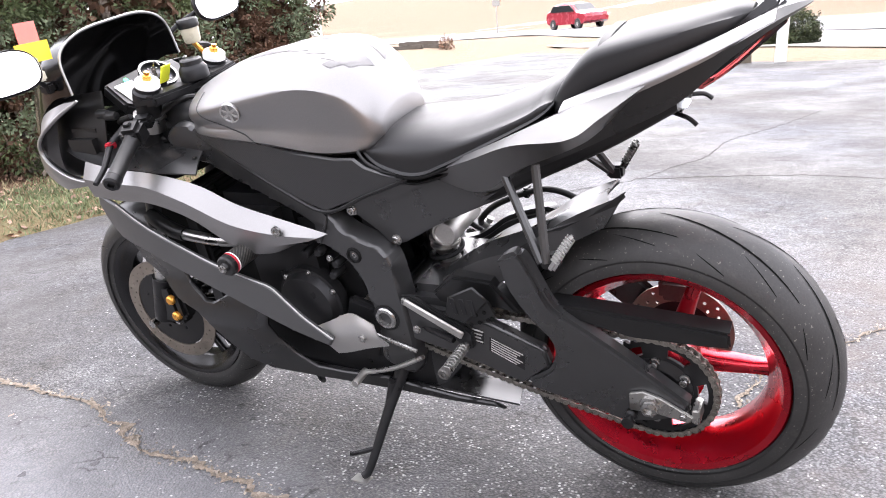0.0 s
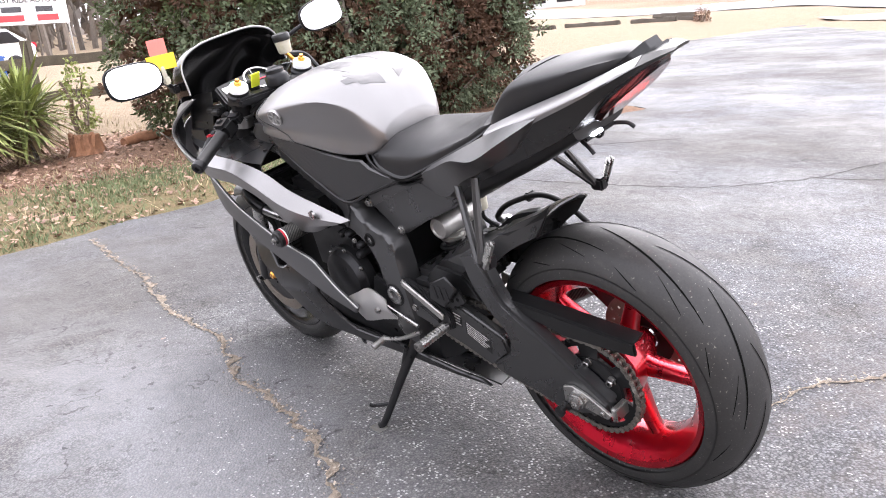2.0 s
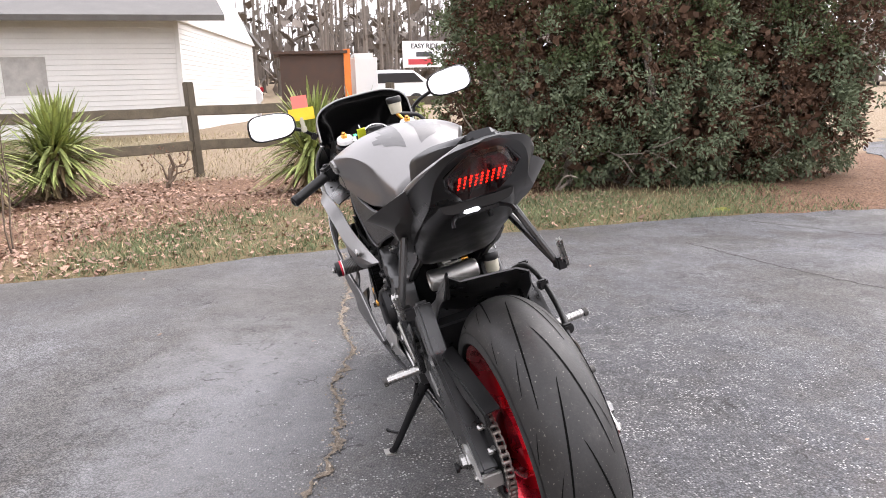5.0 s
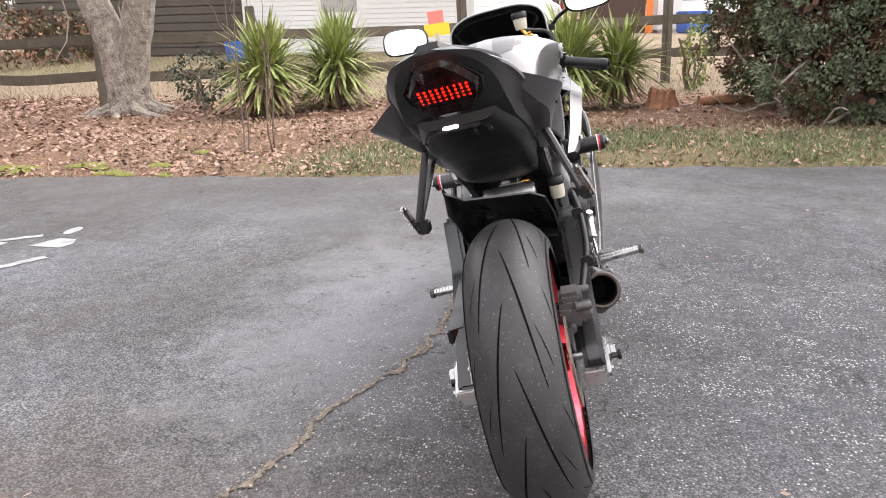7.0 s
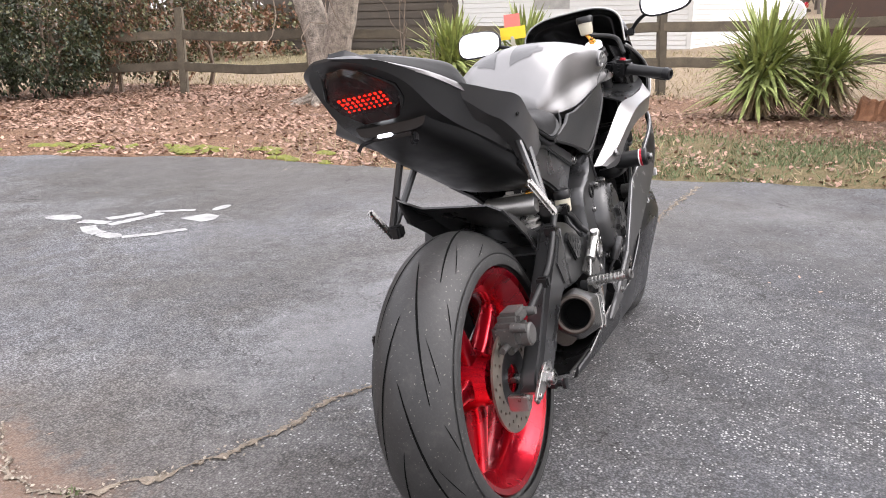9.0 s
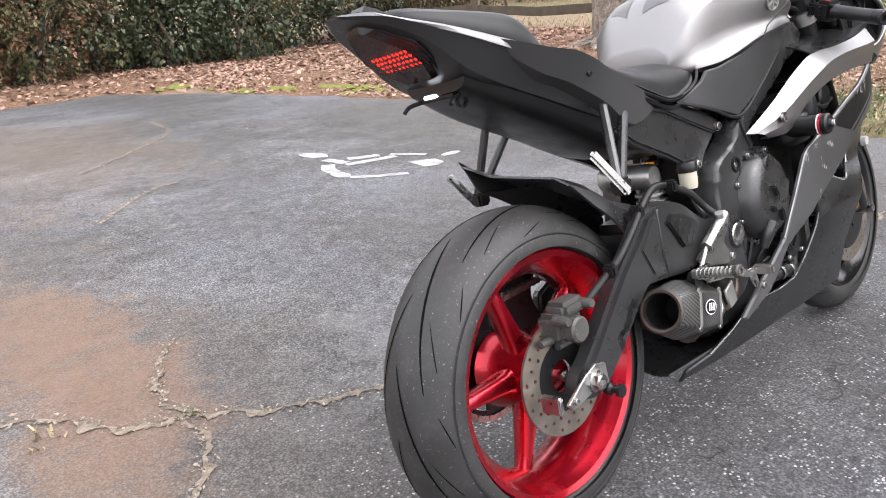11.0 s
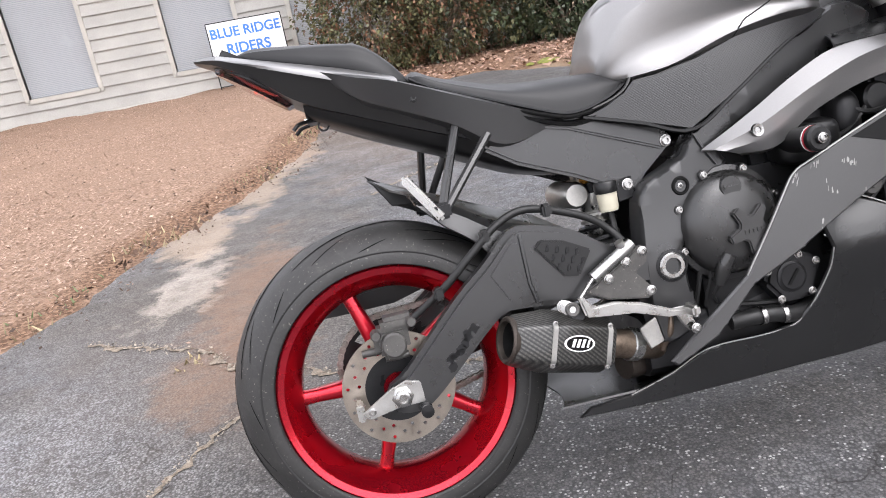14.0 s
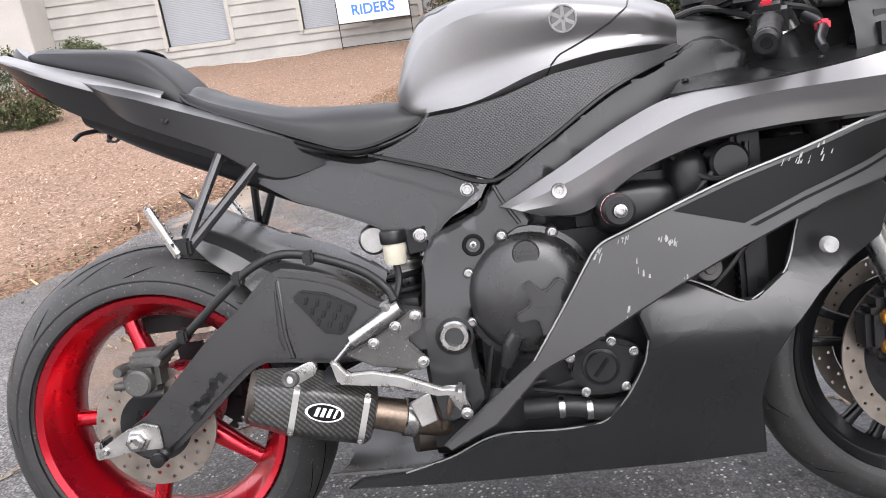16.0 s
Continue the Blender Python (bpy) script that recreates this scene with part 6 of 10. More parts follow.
def build_far():
    """Woods, buildings and banner in the distance."""
    rng = np.random.default_rng(3)
    bm_v, bm_f = [], []
    for i in range(900):
        a = rng.uniform(-0.75, 2.6)
        R = rng.uniform(55, 120)
        x, y = 5 + R * math.cos(a), R * math.sin(a)
        z = float(ground_z(x, y)) - 0.5
        h, w = rng.uniform(9, 18), rng.uniform(0.1, 0.28)
        lean = rng.normal(0, 0.6, 2)
        k = len(bm_v)
        for t, s in ((0, 1), (1, 0.25)):
            for c in range(4):
                bm_v.append((x + lean[0] * t + s * w * math.cos(c * 1.571), y + lean[1] * t + s * w * math.sin(c * 1.571), z + h * t))
        bm_f += [(k + c, k + (c + 1) % 4, k + 4 + (c + 1) % 4, k + 4 + c) for c in range(4)]
        for _ in range(7):
            t = rng.uniform(0.3, 0.95)
            b0 = np.array((x + lean[0] * t, y + lean[1] * t, z + h * t))
            b1 = b0 + np.array((rng.normal(0, 2.0), rng.normal(0, 2.0), rng.uniform(0.5, 3)))
            k = len(bm_v)
            s = w * 0.3
            bm_v += [tuple(b0 + (s, 0, 0)), tuple(b0 + (-s, s, 0)), tuple(b0 + (0, -s, 0)), tuple(b1)]
            bm_f += [(k, k + 1, k + 3), (k + 1, k + 2, k + 3), (k + 2, k, k + 3)]
    tagged(raw("far_woods", bm_v, bm_f, FARWOOD), "bare grey-brown winter woods in the distance", "woods", kind="stuff")
    p = np.stack([5 + (R := rng.uniform(70, 110, 5200)) * np.cos(a := rng.uniform(-0.75, 2.6, 5200)), R * np.sin(a)], 1)
    z = ground_z(p[:, 0], p[:, 1]) + rng.uniform(0, 9, 5200)
    c = np.c_[p, z]
    tagged(quads("far_brush", sprays(c, rng.normal(0, 1, c.shape), 2.2, 0.5, 2, 0.1, 1.0, 0.3), FARWOOD), "tangled bare undergrowth below the far trees", "woods", kind="stuff")
    th = thing("shop_building", "long low pale shop on the far bank", "building", pose(92, -84, float(ground_z(92, -84)) - 0.3, 0, 0, 60))
    part("wall", box_bm((-14, -5, -1), (14, 5, 3.4), 0.05), SIDINGWHITE, th)
    part("roof", box_bm((-14.6, -5.6, 3.4), (14.6, 5.6, 4.2), 0.05), ROOFMAT, th, "flat grey roof edge")
    for k in range(6):
        part("window", box_bm((-12 + 4.2 * k, 4.98, 0.6), (-9.5 + 4.2 * k, 5.06, 2.4), 0.02), CARGLASS, th)
    for k in range(3):
        build_car("car", "parked saloon in front of the far shop", (86 - 5 * k, -72 + 4 * k), 120, (CARWHITE, CARDARK, CARDARK)[k], False)
    # banner and trailer seen past the fence
    th = thing("banner", "white printed banner with dark lettering above the parked van", "banner", pose(40, -7.6, 2.4, 0, 0, -78))
    part("sheet", box_bm((-1.9, -0.02, 0.0), (1.9, 0.02, 1.35), 0.01), SIGNWHITE, th)
    text_mesh("lettering", "EASY RIDE AUTO S", 0.34, CARDARK, pose(0, -0.03, 1.08, 90), 0.002, th)
    for k, (x, w, zz, h, mt) in enumerate(((-0.9, 1.4, 0.15, 0.28, SIGNRED), (0.9, 1.0, 0.15, 0.28, SIGNRED), (-0.7, 0.9, 0.55, 0.25, CARDARK), (0.8, 0.8, 0.55, 0.25, CARDARK))):
        part("print_bar", box_bm((x - w / 2, -0.03, zz), (x + w / 2, -0.021, zz + h), 0.0), mt, th, smooth=False)
    bm = bmesh.new()
    for s in (-1.85, 1.85):
        tube_bm([(s, 0.03, -1.6), (s, 0.03, 1.35)], 0.04, 8, bm=bm)
    part("frame", bm, DULLALU, th)


build_far()

# ---- motorcycle ----
BIKE = thing("motorcycle", "dark grey sport motorcycle with red rear rim, leaning on its sidestand", "motorcycle",
             pose(0.042, -0.0076, 0, 0, 0, 3.3) @ pose(0, 0, 0, -12.5, 0, 0))
HUB_R, HUB_F = Vector((0, 0, 0.319)), Vector((1.372, 0, 0.3))


def flip(pts, s):
    return [(p[0], p[1] * s, p[2]) for p in pts]


def bolt(parent, at, r=0.008, s=1, axis="y", material=None, h=0.006, name="bolt"):
    """A round-headed socket bolt that looks out to the side s."""
    x, y, z = at
    prof = [(r * 1.25, 0.0), (r * 1.25, s * h * 0.25), (r, s * h * 0.3), (r, s * h * 0.85), (r * 0.85, s * h), (r * 0.5, s * h), (r * 0.45, s * h * 0.5), (0.0001, s * h * 0.5)]
    return part(name, lathe_bm(prof, 12, at, axis), material or STEEL, parent)


def tyre_bm(R, W, crown, bead, n=80):
    prof = []
    half = W / 2
    for w in np.linspace(-1.3, 1.3, 21):
        prof.append((R - crown * (1 - math.cos(w)) * 1.12, half * math.sin(w) / math.sin(1.3)))
    e = prof[-1]
    side = [(e[0] - 0.012, half * 0.985), (bead + 0.028, half * 0.93), (bead + 0.008, half * 0.86), (bead + 0.002, half * 0.8), (bead - 0.008, half * 0.74)]
    prof = [(r, -y) for r, y in side[::-1]] + prof + side
    return lathe_bm(prof, n), prof


def spun(ob, hub, turn=0.0):
    ob.matrix_local = Matrix.Translation(hub) @ Matrix.Rotation(turn, 4, "Y")
    return ob


def spoke_bm(r0, r1, w0, w1, t0, t1, y0=0.0):
    """A tapered, rounded spoke that runs out along x."""
    rows = []
    for k in np.linspace(0, 1, 8):
        r = r0 + (r1 - r0) * k
        f = 1 + 0.9 * max(0, (k - 0.75) / 0.25) ** 2 + 0.5 * max(0, (0.2 - k) / 0.2) ** 2
        w, t = (w0 + (w1 - w0) * k) * f, t0 + (t1 - t0) * k
        rows.append([(r, y0 + t * math.copysign(abs(math.sin(a)) ** 0.7, math.sin(a)), w * math.copysign(abs(math.cos(a)) ** 0.7, math.cos(a))) for a in np.linspace(0, 2 * math.pi, 14, endpoint=False)])
    bm, _ = grid_bm(rows, True)
    return bm


def rim_bm(R, half, n=72):
    prof = [(R, half), (R + 0.004, half - 0.003), (R + 0.004, half - 0.007), (R - 0.006, half - 0.009), (R - 0.014, half * 0.75), (R - 0.03, half * 0.45), (R - 0.034, 0),
            (R - 0.03, -half * 0.45), (R - 0.014, -half * 0.75), (R - 0.006, -half + 0.009), (R + 0.004, -half + 0.007), (R + 0.004, -half + 0.003), (R, -half),
            (R - 0.012, -half + 0.004), (R - 0.022, -half * 0.72), (R - 0.042, -half * 0.4), (R - 0.046, 0), (R - 0.042, half * 0.4), (R - 0.022, half * 0.72), (R - 0.012, half - 0.004)]
    return lathe_bm(prof, n, closed=True)


def drilled_disc_bm(r0, r1, y, t, rows=3, per=22, n=88):
    """A brake disc: ring of two faces with real holes."""
    bm = bmesh.new()
    hr = (r1 - r0) * 0.085
    loops = []
    for r in (r0, r1):
        vs = [bm.verts.new((r * math.cos(a), y, r * math.sin(a))) for a in np.linspace(0, 2 * math.pi, n, endpoint=False)]
        loops += [bm.edges.new((vs[i], vs[(i + 1) % n])) for i in range(n)]
    for k in range(per):
        for j in range(rows):
            if (k + j) % 2:
                continue
            r = r0 + (r1 - r0) * (0.25 + 0.5 * j / max(1, rows - 1))
            a = 2 * math.pi * (k + 0.12 * j) / per
            vs = [bm.verts.new((r * math.cos(a) + hr * math.cos(b), y, r * math.sin(a) + hr * math.sin(b))) for b in np.linspace(0, 2 * math.pi, 8, endpoint=False)]
            loops += [bm.edges.new((vs[i], vs[(i + 1) % 8])) for i in range(8)]
    bmesh.ops.triangle_fill(bm, edges=loops, use_beauty=True)
    for f in bm.faces[:]:
        c = f.calc_center_median()
        if math.hypot(c.x, c.z) < r0 * 0.99:
            bm.faces.remove(f)
    kill = []
    for k in range(per):
        for j in range(rows):
            if (k + j) % 2:
                continue
            r = r0 + (r1 - r0) * (0.25 + 0.5 * j / max(1, rows - 1))
            a = 2 * math.pi * (k + 0.12 * j) / per
            c0 = Vector((r * math.cos(a), y, r * math.sin(a)))
            kill += [f for f in bm.faces if (f.calc_center_median() - c0).length < hr * 0.8]
    bmesh.ops.delete(bm, geom=list(set(kill)), context="FACES")
    return thicken(bm, t)


def groove_bm(R, W, crown, side, span, start, sweep, width):
    """A curved tread groove lying on the tyre's crown."""
    half = W / 2
    rows = []
    for k in np.linspace(0, 1, 12):
        w = side * (start + span * k)
        a = sweep * (k + 0.35 * k * k)
        wd = width * (0.35 + 1.0 * math.sin(math.pi * min(1, 0.12 + k * 0.86)))
        row = []
        for e in (-1, 0, 1):
            aa = a + e * wd / R * 0.7
            ww = w + side * e * wd * 0.5 / half * 0.6
            r = R - crown * (1 - math.cos(ww)) * 1.12 + (0.0008 if e else 0.0004)
            row.append((r * math.cos(aa), half * math.sin(ww) / math.sin(1.3), r * math.sin(aa)))
        rows.append(row)
    return grid_bm(rows)[0]


def build_rear_wheel():
    bm, _ = tyre_bm(0.319, 0.178, 0.083, 0.2325)
    wheel = spun(part("rear_wheel", rim_bm(0.232, 0.079), REDRIM, BIKE, "candy red five-spoke rear rim"), HUB_R)
    part("tyre", bm, RUBBER, wheel, "worn black sport tyre with dust specks")
    for s in (1, -1):
        part("sidewall_ring", lathe_bm([(0.241, s * 0.0795), (0.262, s * 0.0862), (0.2635, s * 0.0866), (0.2645, s * 0.0862)], 80), SIDEWALL, wheel)
    kinds = [groove_bm(0.319, 0.178, 0.083, s, sp, st, sw, wd) for s in (1, -1) for sp, st, sw, wd in ((0.6, 0.03, 0.68, 0.0095), (0.3, 0.56, 0.2, 0.0085), (0.2, 0.88, 0.15, 0.0085))]
    for j, g in enumerate(kinds):
        first = None
        for i in range(8):
            turn = 2 * math.pi * (i + 0.33 * (j % 3) + (0.5 if j > 2 else 0)) / 8
            if first is None:
                first = part("tread_groove", g, GROOVE, wheel)
                ob = first
            else:
                ob = new("tread_groove", first.data)
                ob.parent = wheel
            ob.matrix_local = Matrix.Rotation(turn, 4, "Y")
    # raised maker's marking on the sidewalls, as plain bars
    for s in (1, -1):
        for k in range(16):
            a = radians(-75 + 4.2 * k + (26 if k > 7 else 0))
            h = 0.0075 if k % 3 else 0.0055
            ob = part("marking_bar", box_bm((0.2515 - h, s * 0.0836 - 0.002, -0.0055), (0.2515 + h, s * 0.0836 + 0.002, 0.0035), 0.0008), SIDEMARK, wheel)
            ob.matrix_local = Matrix.Rotation(-a, 4, "Y")
    for i in range(5):
        ob = part("spoke", spoke_bm(0.045, 0.206, 0.021, 0.0115, 0.026, 0.016), REDRIM, wheel)
        ob.matrix_local = Matrix.Rotation(-radians(36 + 72 * i), 4, "Y")
        ob = part("spoke_slot", box_bm((0.13, 0.012, -0.0025), (0.196, 0.0185, 0.0025), 0.002), DARKVOID, wheel)
        ob.matrix_local = Matrix.Rotation(-radians(36 + 72 * i), 4, "Y")
    part("hub", lathe_bm([(0.0001, -0.08), (0.03, -0.08), (0.034, -0.06), (0.05, -0.05), (0.055, -0.03), (0.066, 0.0), (0.075, 0.03), (0.08, 0.06), (0.07, 0.07), (0.03, 0.09), (0.0001, 0.09)], 36), REDRIM, wheel)
    part("brake_disc", drilled_disc_bm(0.066, 0.11, -0.094, 0.005, 3, 26), DISCMAT, wheel, "drilled steel brake disc")
    part("disc_carrier", lathe_bm([(0.03, -0.086), (0.07, -0.088), (0.07, -0.094), (0.03, -0.092)], 30, closed=True), BLACKMETAL, wheel)
    # sprocket
    teeth = 43
    out = []
    for k in range(teeth * 4):
        a = 2 * math.pi * k / (teeth * 4)
        out.append(((0.113 if k % 4 in (0, 1) else 0.105) * math.cos(a), (0.113 if k % 4 in (0, 1) else 0.105) * math.sin(a)))
    holes = []
    for i in range(6):
        a0 = 2 * math.pi * i / 6
        holes.append([(0.076 * math.cos(a0 + b) + 0.0, 0.076 * math.sin(a0 + b)) for b in np.linspace(-0.22, 0.22, 5)] + [(0.095 * math.cos(a0 + b), 0.095 * math.sin(a0 + b)) for b in np.linspace(0.26, -0.26, 7)])
    holes.append([(0.035 * math.cos(a), 0.035 * math.sin(a)) for a in np.linspace(0, 2 * math.pi, 20, endpoint=False)])
    spk = part("sprocket", plate_bm(out, 0.104, 0.111, 0.0, holes), BLACKMETAL, wheel, "black rear sprocket")
    part("sprocket_carrier", lathe_bm([(0.03, 0.11), (0.05, 0.12), (0.06, 0.116), (0.068, 0.112), (0.068, 0.1), (0.03, 0.09)], 30), BLACKMETAL, wheel)
    for i in range(6):
        a = 2 * math.pi * (i + 0.5) / 6
        bolt(spk, (0.062 * math.cos(a), 0.113, 0.062 * math.sin(a)), 0.0085, 1, h=0.016, name="nut")
    part("axle", lathe_bm([(0.0001, -0.172), (0.009, -0.172), (0.0095, -0.171), (0.0105, -0.17), (0.0105, 0.165), (0.0001, 0.165)], 18), STEEL, wheel)


build_rear_wheel()


def build_front_wheel():
    bm, _ = tyre_bm(0.3, 0.12, 0.055, 0.2295)
    m = Matrix.Translation(HUB_F)
    wheel = spun(part("front_wheel", rim_bm(0.229, 0.05), GLOSSBLACK, BIKE, "satin black front rim"), HUB_F)
    part("tyre", bm, RUBBER, wheel, "black front tyre with slanted grooves")
    for j in range(4):
        s = 1 if j % 2 else -1
        g = groove_bm(0.3, 0.12, 0.055, s, 0.55, 0.2 if j < 2 else 0.65, 0.22 if j < 2 else 0.1, 0.0035)
        first = None
        for i in range(12):
            if first is None:
                first = ob = part("tread_groove", g, GROOVE, wheel)
            else:
                ob = new("tread_groove", first.data)
                ob.parent = wheel
            ob.matrix_local = Matrix.Rotation(2 * math.pi * (i + 0.25 * j) / 12, 4, "Y")
    for i in range(5):
        for d in (-0.16, 0.16):
            ob = part("spoke", spoke_bm(0.04, 0.2, 0.011, 0.008, 0.02, 0.012), GLOSSBLACK, wheel)
            ob.matrix_local = Matrix.Rotation(-radians(20 + 72 * i) + d, 4, "Y")
    part("hub", lathe_bm([(0.0001, -0.07), (0.03, -0.07), (0.04, -0.05), (0.042, 0.05), (0.03, 0.07), (0.0001, 0.07)], 28), GLOSSBLACK, wheel)
    for s in (1, -1):
        part("brake_disc", drilled_disc_bm(0.118, 0.155, s * 0.066, 0.005, 3, 34), DISCMAT, wheel, "drilled steel front disc")
        part("disc_carrier", drilled_disc_bm(0.05, 0.116, s * 0.064, 0.004, 1, 12), BLACKMETAL, wheel)
    part("axle", lathe_bm([(0.0001, -0.14), (0.012, -0.14), (0.012, 0.14), (0.0001, 0.14)], 16), STEEL, wheel)


build_front_wheel()


def build_chain():
    """Links along a belt round both sprockets."""
    c0, r0 = np.array((HUB_R.x, HUB_R.z)), 0.111
    c1, r1 = np.array((0.605, 0.422)), 0.04
    d = c1 - c0
    L = np.linalg.norm(d)
    base = math.atan2(d[1], d[0])
    off = math.acos((r0 - r1) / L)
    pts = []
    for a in np.linspace(base + off, base + 2 * math.pi - off, 60):
        pts.append(c0 + r0 * np.array((math.cos(a), math.sin(a))))
    low0, low1 = pts[-1], c1 + r1 * np.array((math.cos(base - off), math.sin(base - off)))
    for k in np.linspace(0, 1, 30)[1:]:
        p = low0 + (low1 - low0) * k
        pts.append(p + np.array((0, -0.014 * math.sin(math.pi * k))))
    for a in np.linspace(base - off, base + off, 20)[1:]:
        pts.append(c1 + r1 * np.array((math.cos(a), math.sin(a))))
    pts.append(pts[0])
    p = np.array(pts)
    s = np.r_[0, np.cumsum(np.linalg.norm(np.diff(p, axis=0), axis=1))]
    n = 2 * round(s[-1] / 0.0159 / 2)
    q = np.stack([np.interp(np.linspace(0, s[-1], n, endpoint=False), s, p[:, k]) for k in (0, 1)], 1)

    def link(y):
        bm = bmesh.new()
        P = s[-1] / n
        o = []
        for a in np.linspace(-math.pi / 2, math.pi / 2, 6):
            o.append((P / 2 + 0.007 * math.cos(a), 0.007 * math.sin(a)))
        o += [(0, 0.005)]
        for a in np.linspace(math.pi / 2, 1.5 * math.pi, 6):
            o.append((-P / 2 + 0.007 * math.cos(a), 0.007 * math.sin(a)))
        o += [(0, -0.005)]
        for sy in (-1, 1):
            plate_bm(o, sy * y, sy * (y + 0.0018), 0.0, bm=bm)
        for e in (-1, 1):
            lathe_bm([(0.0001, -y - 0.003), (0.003, -y - 0.003), (0.003, -y), (0.0048, -y), (0.0048, y), (0.003, y), (0.003, y + 0.003), (0.0001, y + 0.003)], 8, (e * P / 2, 0, 0), bm=bm)
        return bm

    chain = thing("drive_chain", "", "")
    chain.parent = BIKE
    meshes = []
    for i in range(n):
        a, b = q[i], q[(i + 1) % n]
        mid, ang = (a + b) / 2, math.atan2(b[1] - a[1], b[0] - a[0])
        if i < 2:
            ob = part("link", link(0.0052 if i % 2 else 0.0072), CHAINMAT, chain)
            meshes.append(ob.data)
        else:
            ob = new("link", meshes[i % 2])
            ob.parent = chain
        ob.matrix_local = Matrix.Translation((mid[0], 0.1075, mid[1])) @ Matrix.Rotation(-ang, 4, "Y")
    part("front_sprocket", lathe_bm([(0.0001, 0.1), (0.036, 0.1), (0.038, 0.104), (0.038, 0.111), (0.0001, 0.114)], 28, (0.605, 0, 0.422)), BLACKMETAL, BIKE)


build_chain()


def build_swingarm():
    o = [(-0.03, 0.3), (-0.02, 0.335), (0.02, 0.362), (0.135, 0.471), (0.2, 0.522), (0.255, 0.572), (0.285, 0.578), (0.375, 0.552), (0.455, 0.5), (0.56, 0.475), (0.585, 0.44), (0.56, 0.41), (0.46, 0.415), (0.362, 0.412), (0.245, 0.424), (0.205, 0.412), (0.07, 0.3), (0.03, 0.28), (0.0, 0.282)]
    bm = plate_bm([tuple(q) for q in spline(o, 70, True)], -0.158, -0.112, 0.012, seg=4)
    arm = part("swingarm", bm, FRAMEPAINT, BIKE, "matte black cast swingarm")
    rng = np.random.default_rng(9)
    for k in range(9):
        u = k / 8
        cx, cz = 0.098 + 0.056 * u + 0.012 * (rng.random() - 0.5), 0.352 + 0.058 * u + 0.018 * (rng.random() - 0.5)
        q = [(cx + (0.006 + 0.007 * rng.random()) * math.cos(w), cz + (0.004 + 0.008 * rng.random()) * math.sin(w)) for w in np.linspace(0, 2 * math.pi, 9, endpoint=False)]
        part("scuff", plate_bm(q, -0.1586, -0.157, 0.0), BLACKMETAL, arm, "rubbed bare patch", smooth=False)
    part("inset_panel", plate_bm([(0.205, 0.5), (0.255, 0.552), (0.272, 0.55), (0.268, 0.47), (0.275, 0.445), (0.235, 0.443)], -0.1615, -0.155, 0.0025, seg=2), FRAMEPAINT, arm)
    part("ridge", plate_bm([(0.272, 0.562), (0.28, 0.565), (0.282, 0.47), (0.29, 0.43), (0.282, 0.43), (0.274, 0.47)], -0.161, -0.155, 0.002), FRAMEPAINT, arm)
    pad = part("heel_pad", plate_bm([(0.298, 0.532), (0.312, 0.545), (0.355, 0.535), (0.405, 0.507), (0.375, 0.462), (0.345, 0.468)], -0.166, -0.156, 0.003, seg=2), BLACKPLASTIC, arm, "black ribbed rubber heel pad")
    for k in range(4):
        for j in range(3):
            x, z = 0.322 + 0.018 * k + 0.008 * j, 0.527 - 0.006 * k - 0.019 * j
            if x < 0.392 and z > 0.47:
                part("slot", plate_bm([(x - 0.005, z - 0.006), (x + 0.001, z - 0.006), (x + 0.005, z + 0.006), (x - 0.001, z + 0.006)], -0.1675, -0.165, 0.0008), BLACKMETAL, pad)
    ol = [(0.272, 0.6), (0.254, 0.612), (0.224, 0.616), (0.18, 0.515), (0.166, 0.498), (0.058, 0.423), (-0.052, 0.338), (-0.072, 0.315), (-0.018, 0.277), (0.059, 0.262), (0.115, 0.279), (0.25, 0.313), (0.2, 0.358), (0.183, 0.395), (0.188, 0.43), (0.226, 0.475), (0.262, 0.54)]
    larm = part("swingarm", plate_bm([tuple(q) for q in spline(ol, 70, True)], 0.118, 0.158, 0.011, seg=4), FRAMEPAINT, BIKE, "matte black braced swingarm on the chain side")
    fwd = part("swingarm_beam", plate_bm([(0.262, 0.306), (0.196, 0.361), (0.205, 0.402), (0.322, 0.452), (0.411, 0.462), (0.52, 0.47), (0.57, 0.44), (0.545, 0.39), (0.431, 0.363), (0.342, 0.336)], 0.122, 0.15, 0.007, seg=3), FRAMEPAINT, larm, "lower forward swingarm beam")
    part("beam_block", plate_bm([(0.445, 0.5), (0.393, 0.545), (0.306, 0.54), (0.25, 0.468), (0.3, 0.478), (0.358, 0.476), (0.43, 0.478)], 0.1, 0.138, 0.006, seg=2), BLACKPLASTIC, larm)
    heel = part("heel_plate", plate_bm([(0.41, 0.463), (0.354, 0.517), (0.307, 0.506), (0.296, 0.476), (0.342, 0.446), (0.396, 0.438)], 0.15, 0.156, 0.002, seg=2), BLACKPLASTIC, larm, "black perforated heel plate")
    for k in range(4):
        for j in range(3):
            x, z = 0.326 + 0.02 * k - 0.006 * j, 0.496 - 0.013 * k * 0.6 - 0.017 * j
            if x + z < 0.872:
                part("slot", lathe_bm([(0.0001, 0.1572), (0.0045, 0.1572), (0.005, 0.1555)], 10, (x, 0, z)), DARKVOID, heel)
    # warning stickers, print too small to read
    for q, rows in (([(0.359, 0.436), (0.331, 0.43), (0.337, 0.396), (0.365, 0.402)], 4), ([(0.321, 0.417), (0.248, 0.384), (0.254, 0.345), (0.327, 0.383)], 6)):
        q = [Vector((x, 0.1503, z)) for x, z in q]
        st = part("sticker", plate_bm([(p.x, p.z) for p in q], 0.15, 0.1506, 0.0), BLACKPLASTIC, fwd, "small black warning sticker")
